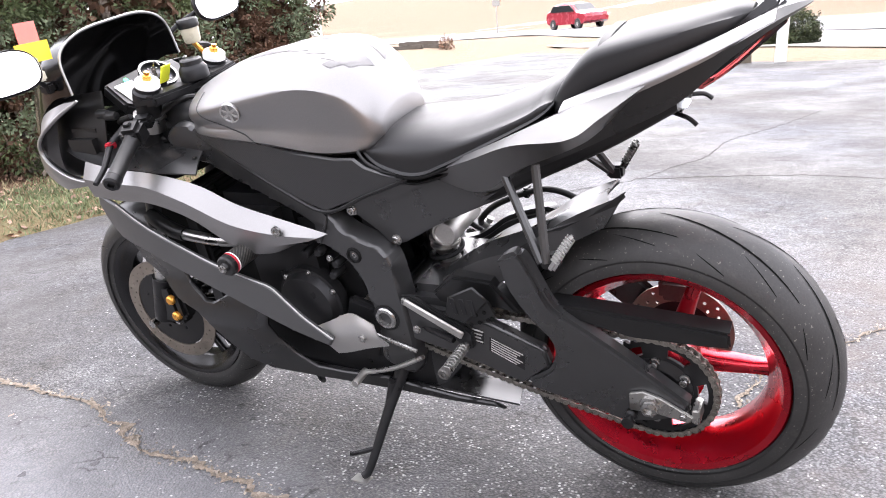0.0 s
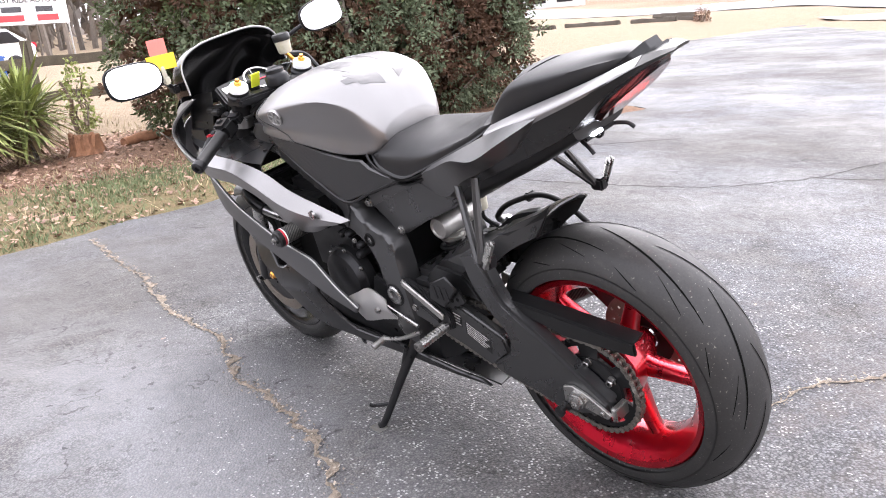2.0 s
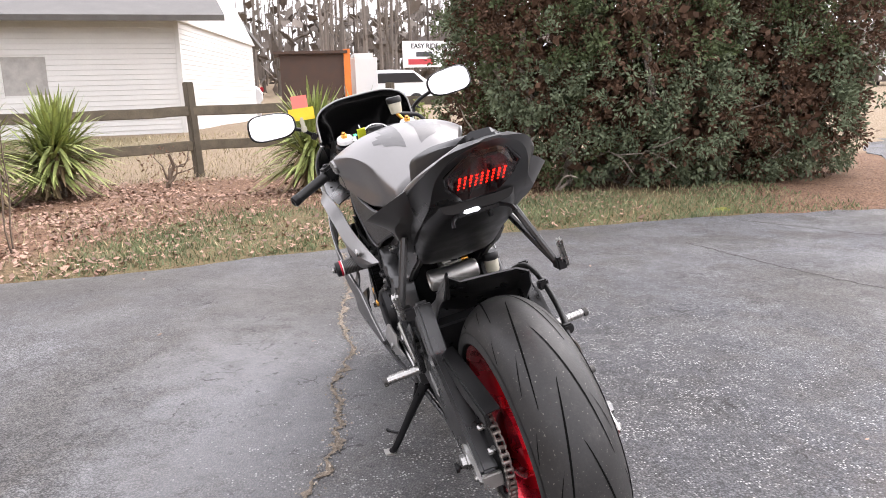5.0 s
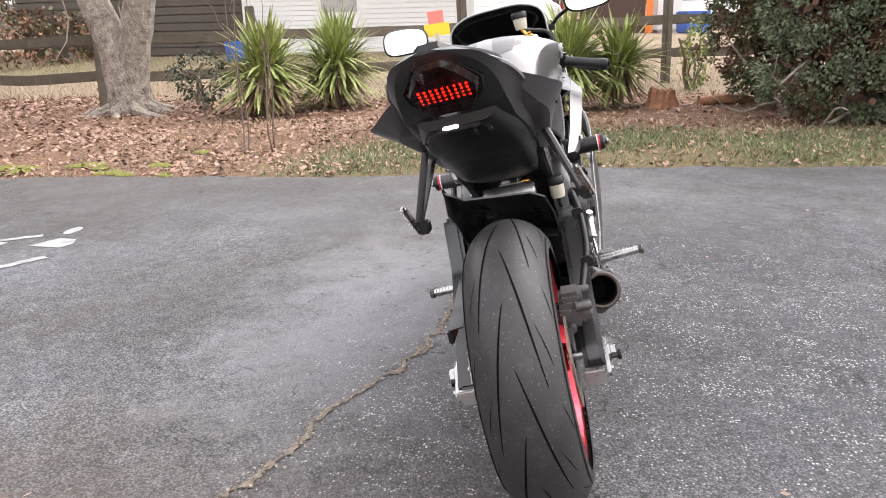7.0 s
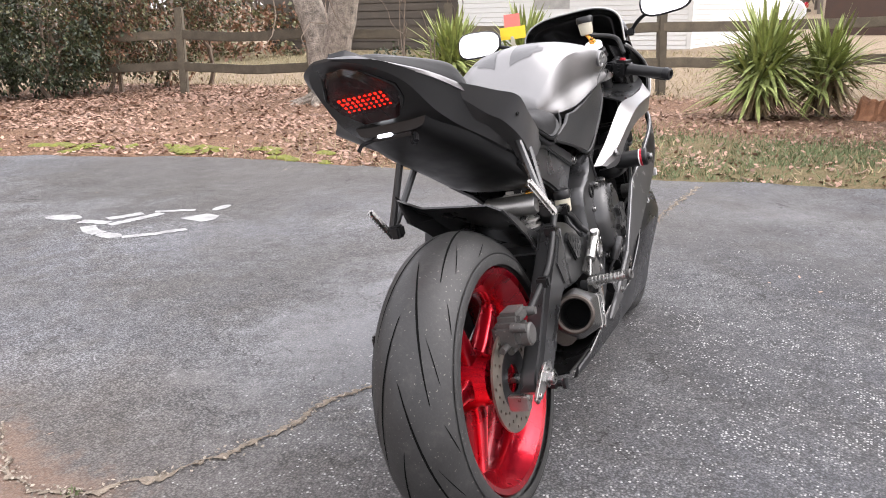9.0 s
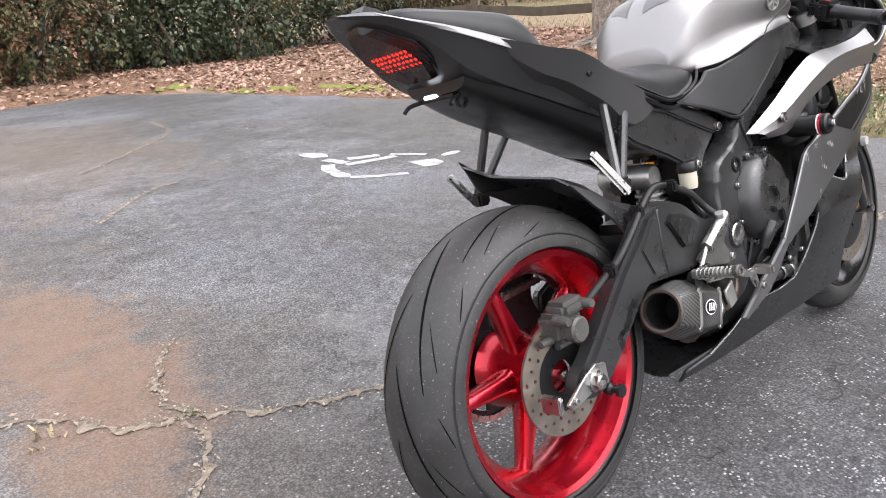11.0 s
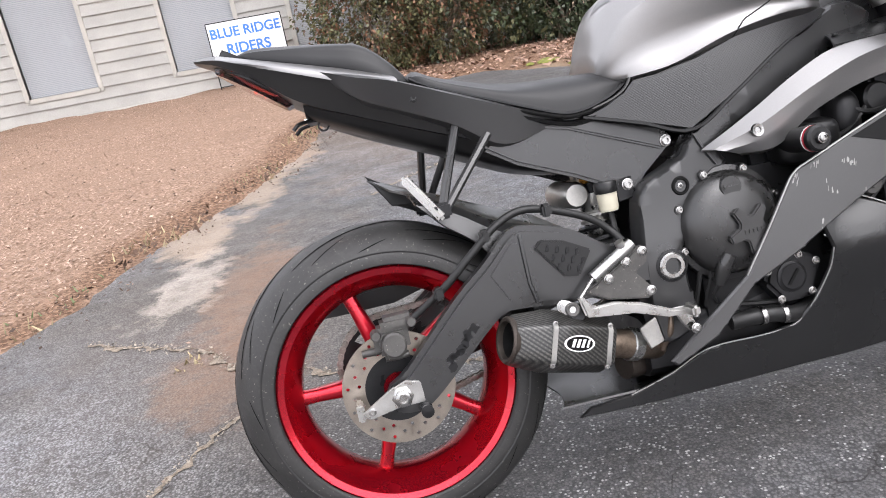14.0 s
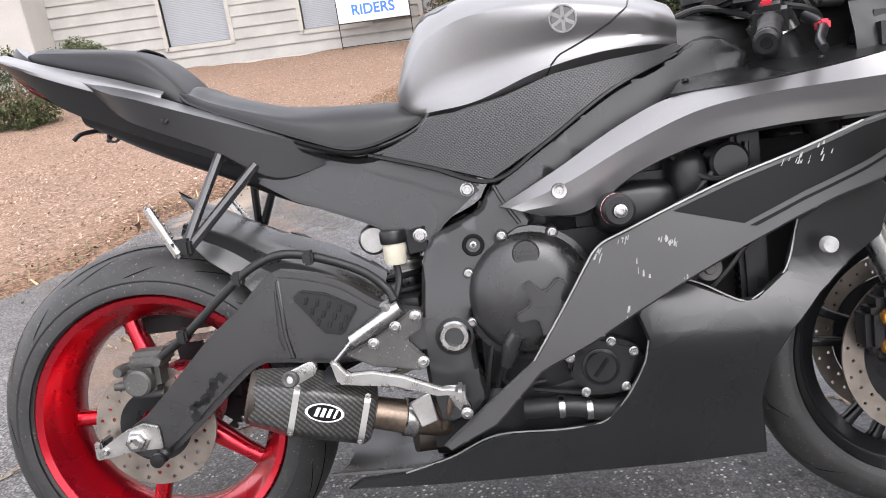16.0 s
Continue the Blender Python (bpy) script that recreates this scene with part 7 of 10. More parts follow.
        for r in range(rows):
            k0, k1 = (r + 0.25) / rows, (r + 0.65) / rows
            e = 0.94 - 0.25 * ((r * 7) % 3) / 3
            c = [q[0].lerp(q[3], k0).lerp(q[1].lerp(q[2], k0), 0.05), q[0].lerp(q[3], k0).lerp(q[1].lerp(q[2], k0), e), q[0].lerp(q[3], k1).lerp(q[1].lerp(q[2], k1), e), q[0].lerp(q[3], k1).lerp(q[1].lerp(q[2], k1), 0.05)]
            part("print_bar", plate_bm([(p.x, p.z) for p in c], 0.1506, 0.1511, 0.0), SCRATCH, st)
    part("swingarm_bridge", box_bm((0.4, -0.125, 0.4), (0.52, 0.125, 0.5), 0.02), FRAMEPAINT, BIKE)
    part("pivot_shaft", lathe_bm([(0.0001, -0.15), (0.022, -0.15), (0.022, 0.15), (0.0001, 0.15)], 20, (0.56, 0, 0.442)), BLACKMETAL, BIKE)
    for s in (1, -1):
        blk = part("chain_adjuster", plate_bm([(-0.078, 0.304), (-0.02, 0.338), (0.012, 0.348), (0.038, 0.34), (0.04, 0.3), (-0.01, 0.3), (-0.068, 0.29)], s * 0.158, s * 0.166, 0.002, seg=2), ALU, BIKE, "bare aluminium axle plate")
        part("nut", lathe_bm([(0.021, s * 0.166), (0.021, s * 0.17), (0.016, s * 0.172), (0.016, s * 0.182), (0.012, s * 0.184), (0.009, s * 0.184), (0.009, s * 0.178), (0.0001, s * 0.178)], 6, (0, 0, HUB_R.z)), STEEL, blk)
        bolt(blk, (-0.06, s * 0.166, 0.305), 0.006, s)
        part("adjuster_end", box_bm((-0.088, s * 0.135 - 0.018, 0.285), (-0.074, s * 0.135 + 0.026, 0.318), 0.003), ALU, blk)
        part("spool", lathe_bm([(0.012, s * 0.158), (0.012, s * 0.168), (0.007, s * 0.172), (0.007, s * 0.182), (0.012, s * 0.185), (0.012, s * 0.192), (0.0001, s * 0.193)], 16, (0.038, 0, 0.288)), BLACKMETAL, blk)
    part("chain_guard", plate_bm([(0.19, 0.5), (0.052, 0.492), (-0.138, 0.476), (-0.14, 0.446), (-0.087, 0.444), (0.035, 0.445), (0.152, 0.474)], 0.126, 0.136, 0.004, seg=2), BLACKPLASTIC, BIKE, "satin black plastic chain guard")
    part("chain_guard_lip", rails_bm([[(0.19, 0.132, 0.502), (0.052, 0.132, 0.494), (-0.138, 0.132, 0.478)], [(0.19, 0.1, 0.506), (0.052, 0.1, 0.498), (-0.138, 0.1, 0.482)]], 10, 4, 0.003), BLACKPLASTIC, BIKE)
    # mudguard over the rear tyre
    lines = []
    for y, dz, ex, ez in ((0.115, -0.075, 0.075, 0.66), (0.105, -0.02, 0.035, 0.722), (0.07, 0.0, 0.075, 0.69), (0.0, 0.006, 0.1, 0.678), (-0.07, 0.0, 0.1, 0.672), (-0.1, -0.02, 0.105, 0.655), (-0.112, -0.085, 0.15, 0.605)):
        sink = 0.045 if y < 0.05 else 0.015
        lines.append([(0.43, y, 0.545 - sink + dz * 0.5), (0.34, y, 0.602 - sink + dz), (0.25, y, 0.638 - sink + dz), ((0.25 + ex) / 2, y, (0.638 - sink + dz + ez) / 2 + 0.008), (ex, y, ez)])
    part("rear_mudguard", rails_bm(lines, 20, 25, 0.004, smooth_across=False), FRAMEPAINT, BIKE, "matte black hugger over the rear tyre")
    part("mudguard_fin", plate_bm([(0.2, 0.64), (0.11, 0.675), (0.03, 0.73), (0.075, 0.655)], 0.1, 0.108, 0.002), BLACKPLASTIC, BIKE)


build_swingarm()


def build_brakes():
    cal = part("brake_caliper", joined(box_bm((-0.03, -0.135, 0.392), (0.038, -0.075, 0.445), 0.01), box_bm((-0.012, -0.135, 0.435), (0.055, -0.085, 0.463), 0.008)), CALIPER, BIKE, "dusty grey rear brake caliper")
    part("piston_cap", lathe_bm([(0.0001, -0.152), (0.02, -0.152), (0.024, -0.148), (0.025, -0.13)], 20, (0.006, 0, 0.412)), CALIPER, cal)
    for x, z in ((0.046, 0.448), (-0.024, 0.436)):
        part("banjo", lathe_bm([(0.0001, -0.152), (0.008, -0.152), (0.01, -0.145), (0.01, -0.12)], 10, (x, 0, z)), CALIPER, cal)
    for z in (0.382, 0.4):
        part("pin", lathe_bm([(0.0001, -0.026), (0.007, -0.026), (0.008, 0.0), (0.007, 0.02), (0.0001, 0.02)], 12, axis="x", centre=(0.012 if z < 0.39 else -0.03, -0.105, z)), CALIPER, cal)
    part("brake_hose", tube_bm([(0.05, -0.14, 0.452), (0.09, -0.15, 0.478), (0.13, -0.162, 0.507), (0.18, -0.165, 0.548), (0.233, -0.162, 0.588), (0.285, -0.155, 0.606), (0.341, -0.15, 0.596), (0.414, -0.148, 0.565), (0.455, -0.15, 0.53), (0.468, -0.165, 0.508)], 0.0075, 10, 60), HOSE, BIKE, "black rubber brake hose")
    for x, z in ((0.105, 0.49), (0.212, 0.575), (0.335, 0.597)):
        part("hose_clip", box_bm((x - 0.009, -0.172, z - 0.012), (x + 0.009, -0.145, z + 0.012), 0.004), BLACKPLASTIC, BIKE)
    for s in (1, -1):
        c = part("front_caliper", joined(box_bm((1.255, s * 0.1 - 0.03, 0.3), (1.31, s * 0.1 + 0.03, 0.43), 0.014), box_bm((1.235, s * 0.1 - 0.028, 0.325), (1.27, s * 0.1 + 0.028, 0.4), 0.01)), BLACKMETAL, BIKE, "black radial front caliper")
        for z in (0.335, 0.385):
            part("gold_cap", lathe_bm([(0.0001, s * 0.138), (0.01, s * 0.138), (0.013, s * 0.135), (0.014, s * 0.125)], 18, (1.268, 0, z)), GOLD, c)
    # rear fluid cup and its bracket
    cup = part("brake_fluid_cup", lathe_bm([(0.0001, 0.564), (0.017, 0.564), (0.019, 0.57), (0.02, 0.6), (0.0001, 0.6)], 20, (0.472, -0.115, 0), "z"), WHITEPLASTIC, BIKE, "milky fluid cup")
    part("cap", lathe_bm([(0.0001, 0.6), (0.022, 0.6), (0.023, 0.604), (0.023, 0.618), (0.021, 0.622), (0.0001, 0.622)], 20, (0.472, -0.115, 0), "z"), BLACKPLASTIC, cup, "black ribbed cap")
    part("cup_hose", tube_bm([(0.472, -0.115, 0.566), (0.474, -0.118, 0.54), (0.47, -0.13, 0.52), (0.462, -0.15, 0.5)], 0.006, 8, 16), HOSE, BIKE)
    part("cup_bracket", plate_bm([(0.49, 0.62), (0.53, 0.625), (0.53, 0.58), (0.495, 0.575)], -0.112, -0.107, 0.002), BLACKMETAL, BIKE)


build_brakes()


def build_exhaust():
    a, b = Vector((0.405, -0.138, 0.318)), Vector((0.212, -0.178, 0.378))
    d = (b - a).normalized()
    rows = []
    up = Vector((0, 0, 1)) - d * d.z
    up.normalize()
    side = d.cross(up)
    L = (b - a).length
    corner = [(0.06, 0.0), (0.034, 0.05), (-0.034, 0.05), (-0.06, 0.0), (-0.034, -0.05), (0.034, -0.05)]

    def ring_at(c, k, grow=0.0):
        """A hexagon with its corners slightly rounded, about the point c."""
        out = []
        for i in range(6):
            p0, p1, p2 = [np.array(corner[(i + e) % 6]) for e in (-1, 0, 1)]
            for e in (-1, -0.35, 0.35, 1):
                q = p1 + (p0 - p1) * 0.1 * -e if e < 0 else p1 + (p2 - p1) * 0.1 * e
                out.append(q * (0.985 if abs(e) < 0.5 else 1.0))
        return [tuple(c + up * (q[0] * (k + grow)) + side * (q[1] * (k + grow))) for q in out]

    for t, k in ((0.0, 0.62), (0.02, 0.92), (0.05, 1.0), (0.5, 1.02), (0.7, 1.02), (0.71, 1.0), (0.98, 0.82), (1.0, 0.76)):
        rows.append(ring_at(a + d * L * t, k))
    bm, vs = grid_bm(rows, True)
    bm.faces.new(vs[0])
    can = part("silencer", bm, CARBON, BIKE, "carbon fibre exhaust can")
    m = Matrix.Translation(a) @ d.to_track_quat("Z", "Y").to_matrix().to_4x4()
    part("outlet", moved(lathe_bm([(0.043, L * 0.97), (0.045, L + 0.003), (0.041, L + 0.007), (0.036, L + 0.006), (0.034, L - 0.02), (0.033, L - 0.12), (0.0001, L - 0.12)], 30, axis="z"), m), SOOT, can, "sooty metal outlet ring")
    part("bore", moved(lathe_bm([(0.0335, L - 0.004), (0.0325, L - 0.02), (0.032, L - 0.1), (0.0001, L - 0.1)], 26, axis="z"), m), DARKVOID, can, "black outlet bore")
    for t in (0.1, 0.66):
        # narrow slotted straps over the outer flats, from the upper to the lower corner
        rings = [ring_at(a + d * (L * t + e), 1.02, 0.03) for e in (-0.005, 0.005)]
        far = [i for i in range(24) if (Vector(rings[0][i]) - (a + d * L * t)).y < -0.028]
        if far[-1] - far[0] > 16:
            far = [i for i in range(12, 24) if i in far] + [i for i in range(12) if i in far]
        bm, _ = grid_bm([[r[i] for i in far] for r in rings])
        part("strap", thicken(bm, 0.002), DULLALU, can, "riveted metal strap", smooth=False)
        for i in (far[0], far[-1]):
            q = (Vector(rings[0][i]) + Vector(rings[1][i])) / 2
            bolt(can, tuple(q), 0.0042, -1, h=0.004)
    # oval badge on the outer face
    c = a + d * L * 0.42
    n = (-side if side.y > 0 else side)
    if n.y > 0:
        n = -n
    c = c + n * 0.0525 + up * 0.004
    for r0, r1, mt, lift in ((0.0, 1.0, WHITEPAINT, 0.0015), (0.0, 0.86, GLOSSBLACK, 0.0022)):
        bm = bmesh.new()
        vs = [bm.verts.new(tuple(c + n * lift - d * 0.032 * r1 * math.cos(w) + up * 0.0155 * r1 * math.sin(w))) for w in np.linspace(0, 2 * math.pi, 28, endpoint=False)]
        bm.faces.new(vs)
        part("badge", bm, mt, can, "plain white oval badge")
    for k, w in ((-0.014, 0.006), (-0.004, 0.006), (0.006, 0.006), (0.016, 0.004)):
        bm = bmesh.new()
        q = [(k - w / 2, -0.007), (k + w / 2, -0.007), (k + w / 2 + 0.004, 0.008), (k - w / 2 + 0.004, 0.008)]
        bm.faces.new([bm.verts.new(tuple(c + n * 0.0028 - d * u + up * v)) for u, v in q])
        part("badge_bar", bm, WHITEPAINT, can)
    part("link_pipe", tube_bm([(0.4, -0.139, 0.319), (0.45, -0.128, 0.302), (0.5, -0.11, 0.285), (0.54, -0.07, 0.262), (0.6, -0.03, 0.24)], [0.027, 0.029, 0.028, 0.03, 0.03], 18, 30), TITAN, BIKE, "heat-browned exhaust link pipe")
    part("pipe_clamp", lathe_bm([(0.03, -0.012), (0.033, -0.01), (0.033, 0.01), (0.03, 0.012)], 20, axis="z", m=Matrix.Translation((0.462, -0.124, 0.298)) @ Vector((0.05, 0.016, -0.016)).to_track_quat("Z", "Y").to_matrix().to_4x4()), ALU, BIKE)
    part("lower_pipe", tube_bm([(0.46, -0.06, 0.24), (0.53, -0.04, 0.235), (0.75, 0.0, 0.23), (0.95, 0.02, 0.26)], 0.03, 14, 20), SOOT, BIKE)
    part("heat_shield", plate_bm([(0.47, 0.335), (0.505, 0.35), (0.515, 0.3), (0.485, 0.29)], -0.165, -0.158, 0.002), DULLALU, BIKE)
    part("sensor", tube_bm([(0.52, -0.13, 0.275), (0.535, -0.15, 0.315), (0.54, -0.155, 0.345)], [0.007, 0.008, 0.004], 10, 12), TITAN, BIKE)


build_exhaust()


def build_frame():
    o = [(0.647, 0.678), (0.735, 0.734), (0.852, 0.805), (0.927, 0.834), (1.012, 0.873), (1.081, 0.831), (1.005, 0.783), (0.958, 0.775), (0.91, 0.747), (0.824, 0.712), (0.70, 0.652), (0.712, 0.61), (0.675, 0.597), (0.635, 0.571), (0.607, 0.532), (0.59, 0.467), (0.59, 0.39), (0.6, 0.32), (0.53, 0.285), (0.51, 0.32), (0.503, 0.419), (0.514, 0.533), (0.527, 0.589), (0.551, 0.609), (0.62, 0.64)]
    for s in (1, -1):
        fr = part("frame_spar", panel_bm([tuple(q) for q in spline(o, 96, True)], lambda x, z: eased(x, [0.5, 0.6, 0.72, 1.1], [0.15, 0.153, 0.15, 0.12]) + 0.008 * math.exp(-((z - 0.44) / 0.09) ** 2) * min(1.0, max(0.0, (0.68 - x) / 0.08)), s, 0.045, 0.012), FRAMEPAINT, BIKE, "matte black aluminium frame spar", angle=50)
        part("weld_seam", tube_bm([(0.65, s * 0.1535, 0.676), (0.662, s * 0.1535, 0.65), (0.685, s * 0.153, 0.612)], 0.0035, 6, 12), FRAMEPAINT, fr)
        part("plug", lathe_bm([(0.0001, s * 0.1505), (0.011, s * 0.1505), (0.0125, s * 0.1565), (0.0165, s * 0.157), (0.019, s * 0.152)], 22, (0.606, 0, 0.585)), DARKVOID, fr, "dark recessed frame hole")
        bolt(fr, (0.606, s * 0.151, 0.585), 0.006, s, h=0.003)
        part("pivot_nut", lathe_bm([(0.026, s * 0.157), (0.026, s * 0.163), (0.023, s * 0.166), (0.016, s * 0.166), (0.014, s * 0.156), (0.0001, s * 0.156)], 26, (0.558, 0, 0.439)), STEEL, fr, "chromed swingarm pivot nut")
        part("pivot_ring", lathe_bm([(0.032, s * 0.156), (0.032, s * 0.16), (0.027, s * 0.161), (0.026, s * 0.156)], 26, (0.558, 0, 0.439)), BLACKMETAL, fr)
        # rear subframe plate with its rail
        part("subframe", plate_bm([(0.25, 0.73), (0.3, 0.77), (0.42, 0.772), (0.605, 0.705), (0.63, 0.675), (0.56, 0.62), (0.535, 0.59), (0.5, 0.6), (0.42, 0.642), (0.31, 0.69)], s * 0.088, s * 0.112, 0.006, seg=2), FRAMEPAINT, BIKE, "black subframe side plate")
        part("subframe_rail", plate_bm([(0.36, 0.75), (0.43, 0.757), (0.605, 0.695), (0.618, 0.672), (0.6, 0.66), (0.42, 0.735)], s * 0.11, s * 0.121, 0.004, seg=2), FRAMEPAINT, BIKE)
        bolt(BIKE, (0.606, s * 0.121, 0.675), 0.0095, s, h=0.008)
        bolt(BIKE, (0.518, s * 0.112, 0.607), 0.0095, s, h=0.008)
        # passenger foot rest bracket
        up = [(0.205, 0.785), (0.262, 0.758)] if s < 0 else [(0.172, 0.795), (0.235, 0.772)]
        low = (0.142, 0.64) if s < 0 else (0.152, 0.632)
        for x, z in up:
            part("peg_bracket", tube_bm([(x, s * 0.132, z), (low[0] + (x - up[0][0]) * 0.15, s * 0.185, low[1])], 0.0085, 8, smooth=False), FRAMEPAINT, BIKE, "black footrest strut")
        part("peg_hinge", box_bm((low[0] - 0.02, s * 0.187 - 0.014, low[1] - 0.016), (low[0] + 0.014, s * 0.187 + 0.014, low[1] + 0.014), 0.005), BLACKMETAL, BIKE)
        tip = Vector((0.088, s * 0.178, 0.705)) if s < 0 else Vector((0.098, s * 0.212, 0.69))
        st = Vector((low[0] - 0.01, s * 0.2, low[1] - 0.005))
        dd = (tip - st)
        mm = Matrix.Translation(st) @ dd.to_track_quat("X", "Y").to_matrix().to_4x4()
        Lp = dd.length
        peg = part("passenger_peg", box_bm((-0.012, -0.0085, -0.006), (Lp + 0.008, 0.0085, 0.006), 0.005, m=mm), ALU, BIKE, "folded ribbed aluminium passenger peg")
        for k in range(9):
            part("rib", box_bm((0.015 + k * Lp / 10, -0.008, 0.005), (0.019 + k * Lp / 10, 0.008, 0.009), 0.001, m=mm), ALU, peg)


build_frame()


def build_rearsets():
    # brake side
    o = [(0.375, 0.43), (0.43, 0.455), (0.47, 0.478), (0.495, 0.495), (0.512, 0.488), (0.505, 0.46), (0.48, 0.445), (0.5, 0.42), (0.515, 0.405), (0.5, 0.39), (0.42, 0.405)]
    rs = part("footrest_hanger", plate_bm(o, -0.172, -0.158, 0.003, seg=2), CALIPER, BIKE, "dark grey brake-side footrest hanger")
    for x, z in ((0.464, 0.468), (0.499, 0.482), (0.425, 0.444), (0.503, 0.405)):
        bolt(rs, (x, -0.172, z), 0.008, -1)
    cyl = part("brake_master_cylinder", tube_bm([(0.392, -0.182, 0.455), (0.478, -0.182, 0.503)], 0.012, 14, smooth=False), ALU, BIKE, "bare aluminium rear master cylinder")
    part("clevis", tube_bm([(0.392, -0.182, 0.455), (0.358, -0.185, 0.422)], 0.0045, 8, smooth=False), STEEL, cyl)
    part("fitting", tube_bm([(0.46, -0.182, 0.494), (0.452, -0.186, 0.512)], 0.009, 10, smooth=False), ALU, cyl)
    ped = part("brake_pedal", plate_bm([(0.352, 0.43), (0.365, 0.425), (0.38, 0.405), (0.42, 0.405), (0.47, 0.392), (0.53, 0.365), (0.56, 0.362), (0.56, 0.35), (0.52, 0.352), (0.455, 0.375), (0.4, 0.382), (0.362, 0.388)], -0.198, -0.184, 0.004, seg=2), ALU, BIKE, "worn aluminium brake pedal")
    part("toe_piece", box_bm((0.552, -0.232, 0.348), (0.568, -0.186, 0.37), 0.005), ALU, ped)
    bolt(ped, (0.566, -0.2, 0.32), 0.008, -1)
    part("pedal_stop", plate_bm([(0.53, 0.365), (0.56, 0.365), (0.575, 0.325), (0.56, 0.312), (0.545, 0.33)], -0.19, -0.184, 0.003), ALU, ped)
    part("pivot_bush", lathe_bm([(0.0001, -0.178), (0.01, -0.178), (0.017, -0.18), (0.017, -0.162)], 18, (0.352, 0, 0.398)), BLACKMETAL, BIKE)
    for s in (1, -1):
        b, t = ((0.37, 0.168, 0.402), (0.374, 0.262, 0.397)) if s > 0 else ((0.322, -0.19, 0.419), (0.312, -0.292, 0.431))
        peg = part("rider_peg", tube_bm([b, t], [0.0105, 0.0095], 12, smooth=False), ALU, BIKE, "knurled aluminium rider footpeg")
        for k in range(9):
            q = Vector(b).lerp(Vector(t), 0.12 + 0.09 * k)
            d = (Vector(t) - Vector(b)).normalized()
            part("knurl", lathe_bm([(0.0095, -0.0015), (0.0122, -0.001), (0.0122, 0.001), (0.0095, 0.0015)], 12, axis="z", m=Matrix.Translation(q) @ d.to_track_quat("Z", "Y").to_matrix().to_4x4()), ALU, peg)
        part("peg_end", lathe_bm([(0.0001, -0.006), (0.0055, -0.006), (0.006, 0.003), (0.0105, 0.004), (0.013, 0.001), (0.0125, -0.008)], 14, axis="z", m=Matrix.Translation(t) @ (Vector(t) - Vector(b)).to_track_quat("Z", "Y").to_matrix().to_4x4()), CALIPER, peg)
    # gear side
    hg = part("footrest_hanger", plate_bm([(0.352, 0.43), (0.375, 0.445), (0.485, 0.505), (0.51, 0.5), (0.505, 0.48), (0.4, 0.42), (0.375, 0.385), (0.352, 0.395)], 0.152, 0.166, 0.003, seg=2), BLACKMETAL, BIKE, "dark gear-side footrest hanger")
    part("toe_link", plate_bm([(0.365, 0.435), (0.49, 0.503), (0.498, 0.488), (0.375, 0.418)], 0.168, 0.176, 0.003), DULLALU, hg, "grey gear linkage arm")
    bolt(hg, (0.495, 0.166, 0.492), 0.008, 1)
    bolt(hg, (0.485, 0.16, 0.42), 0.008, 1)
    part("stay", tube_bm([(0.49, 0.14, 0.42), (0.4, 0.16, 0.405)], 0.008, 8, smooth=False), BLACKMETAL, BIKE)
    sh = part("gear_lever", tube_bm([(0.48, 0.17, 0.355), (0.56, 0.178, 0.318), (0.64, 0.182, 0.296)], 0.006, 8, 10), ALU, BIKE, "aluminium gear lever")
    part("toe_peg", tube_bm([(0.64, 0.175, 0.296), (0.642, 0.222, 0.292)], 0.009, 10, smooth=False), DULLALU, sh)
    part("gear_rod", tube_bm([(0.5, 0.16, 0.36), (0.62, 0.162, 0.4)], 0.005, 8, smooth=False), STEEL, BIKE)
    # heel plate on the gear side
    hp = part("heel_pad", plate_bm([(0.3, 0.515), (0.33, 0.545), (0.39, 0.515), (0.405, 0.47), (0.36, 0.455)], 0.164, 0.17, 0.003), BLACKPLASTIC, BIKE, "black slotted heel guard")
    for k in range(3):
        part("slot", plate_bm([(0.33 + 0.02 * k, 0.478), (0.34 + 0.02 * k, 0.478), (0.345 + 0.02 * k, 0.515), (0.335 + 0.02 * k, 0.515)], 0.1702, 0.1715, 0.0005), BLACKMETAL, hp)
    # sidestand
    st = part("sidestand", tube_bm([(0.57, 0.125, 0.285), (0.6, 0.19, 0.19), (0.632, 0.262, 0.082), (0.645, 0.275, 0.068)], [0.017, 0.013, 0.011, 0.01], 12, 20), BLACKMETAL, BIKE, "black steel sidestand")
    part("foot", box_bm((0.622, 0.262, 0.054), (0.672, 0.302, 0.066), 0.004, m=Matrix.Translation((0.645, 0.28, 0.062)) @ Matrix.Rotation(radians(12.5), 4, "X") @ Matrix.Translation((-0.645, -0.28, -0.062))), DULLALU, st)
    part("tang", tube_bm([(0.618, 0.235, 0.125), (0.66, 0.262, 0.122), (0.672, 0.27, 0.125)], 0.006, 8, 10), BLACKMETAL, st)
    part("spring", tube_bm([(0.585, 0.155, 0.27), (0.607, 0.19, 0.175)], 0.009, 10, smooth=False), BLACKMETAL, st)


build_rearsets()


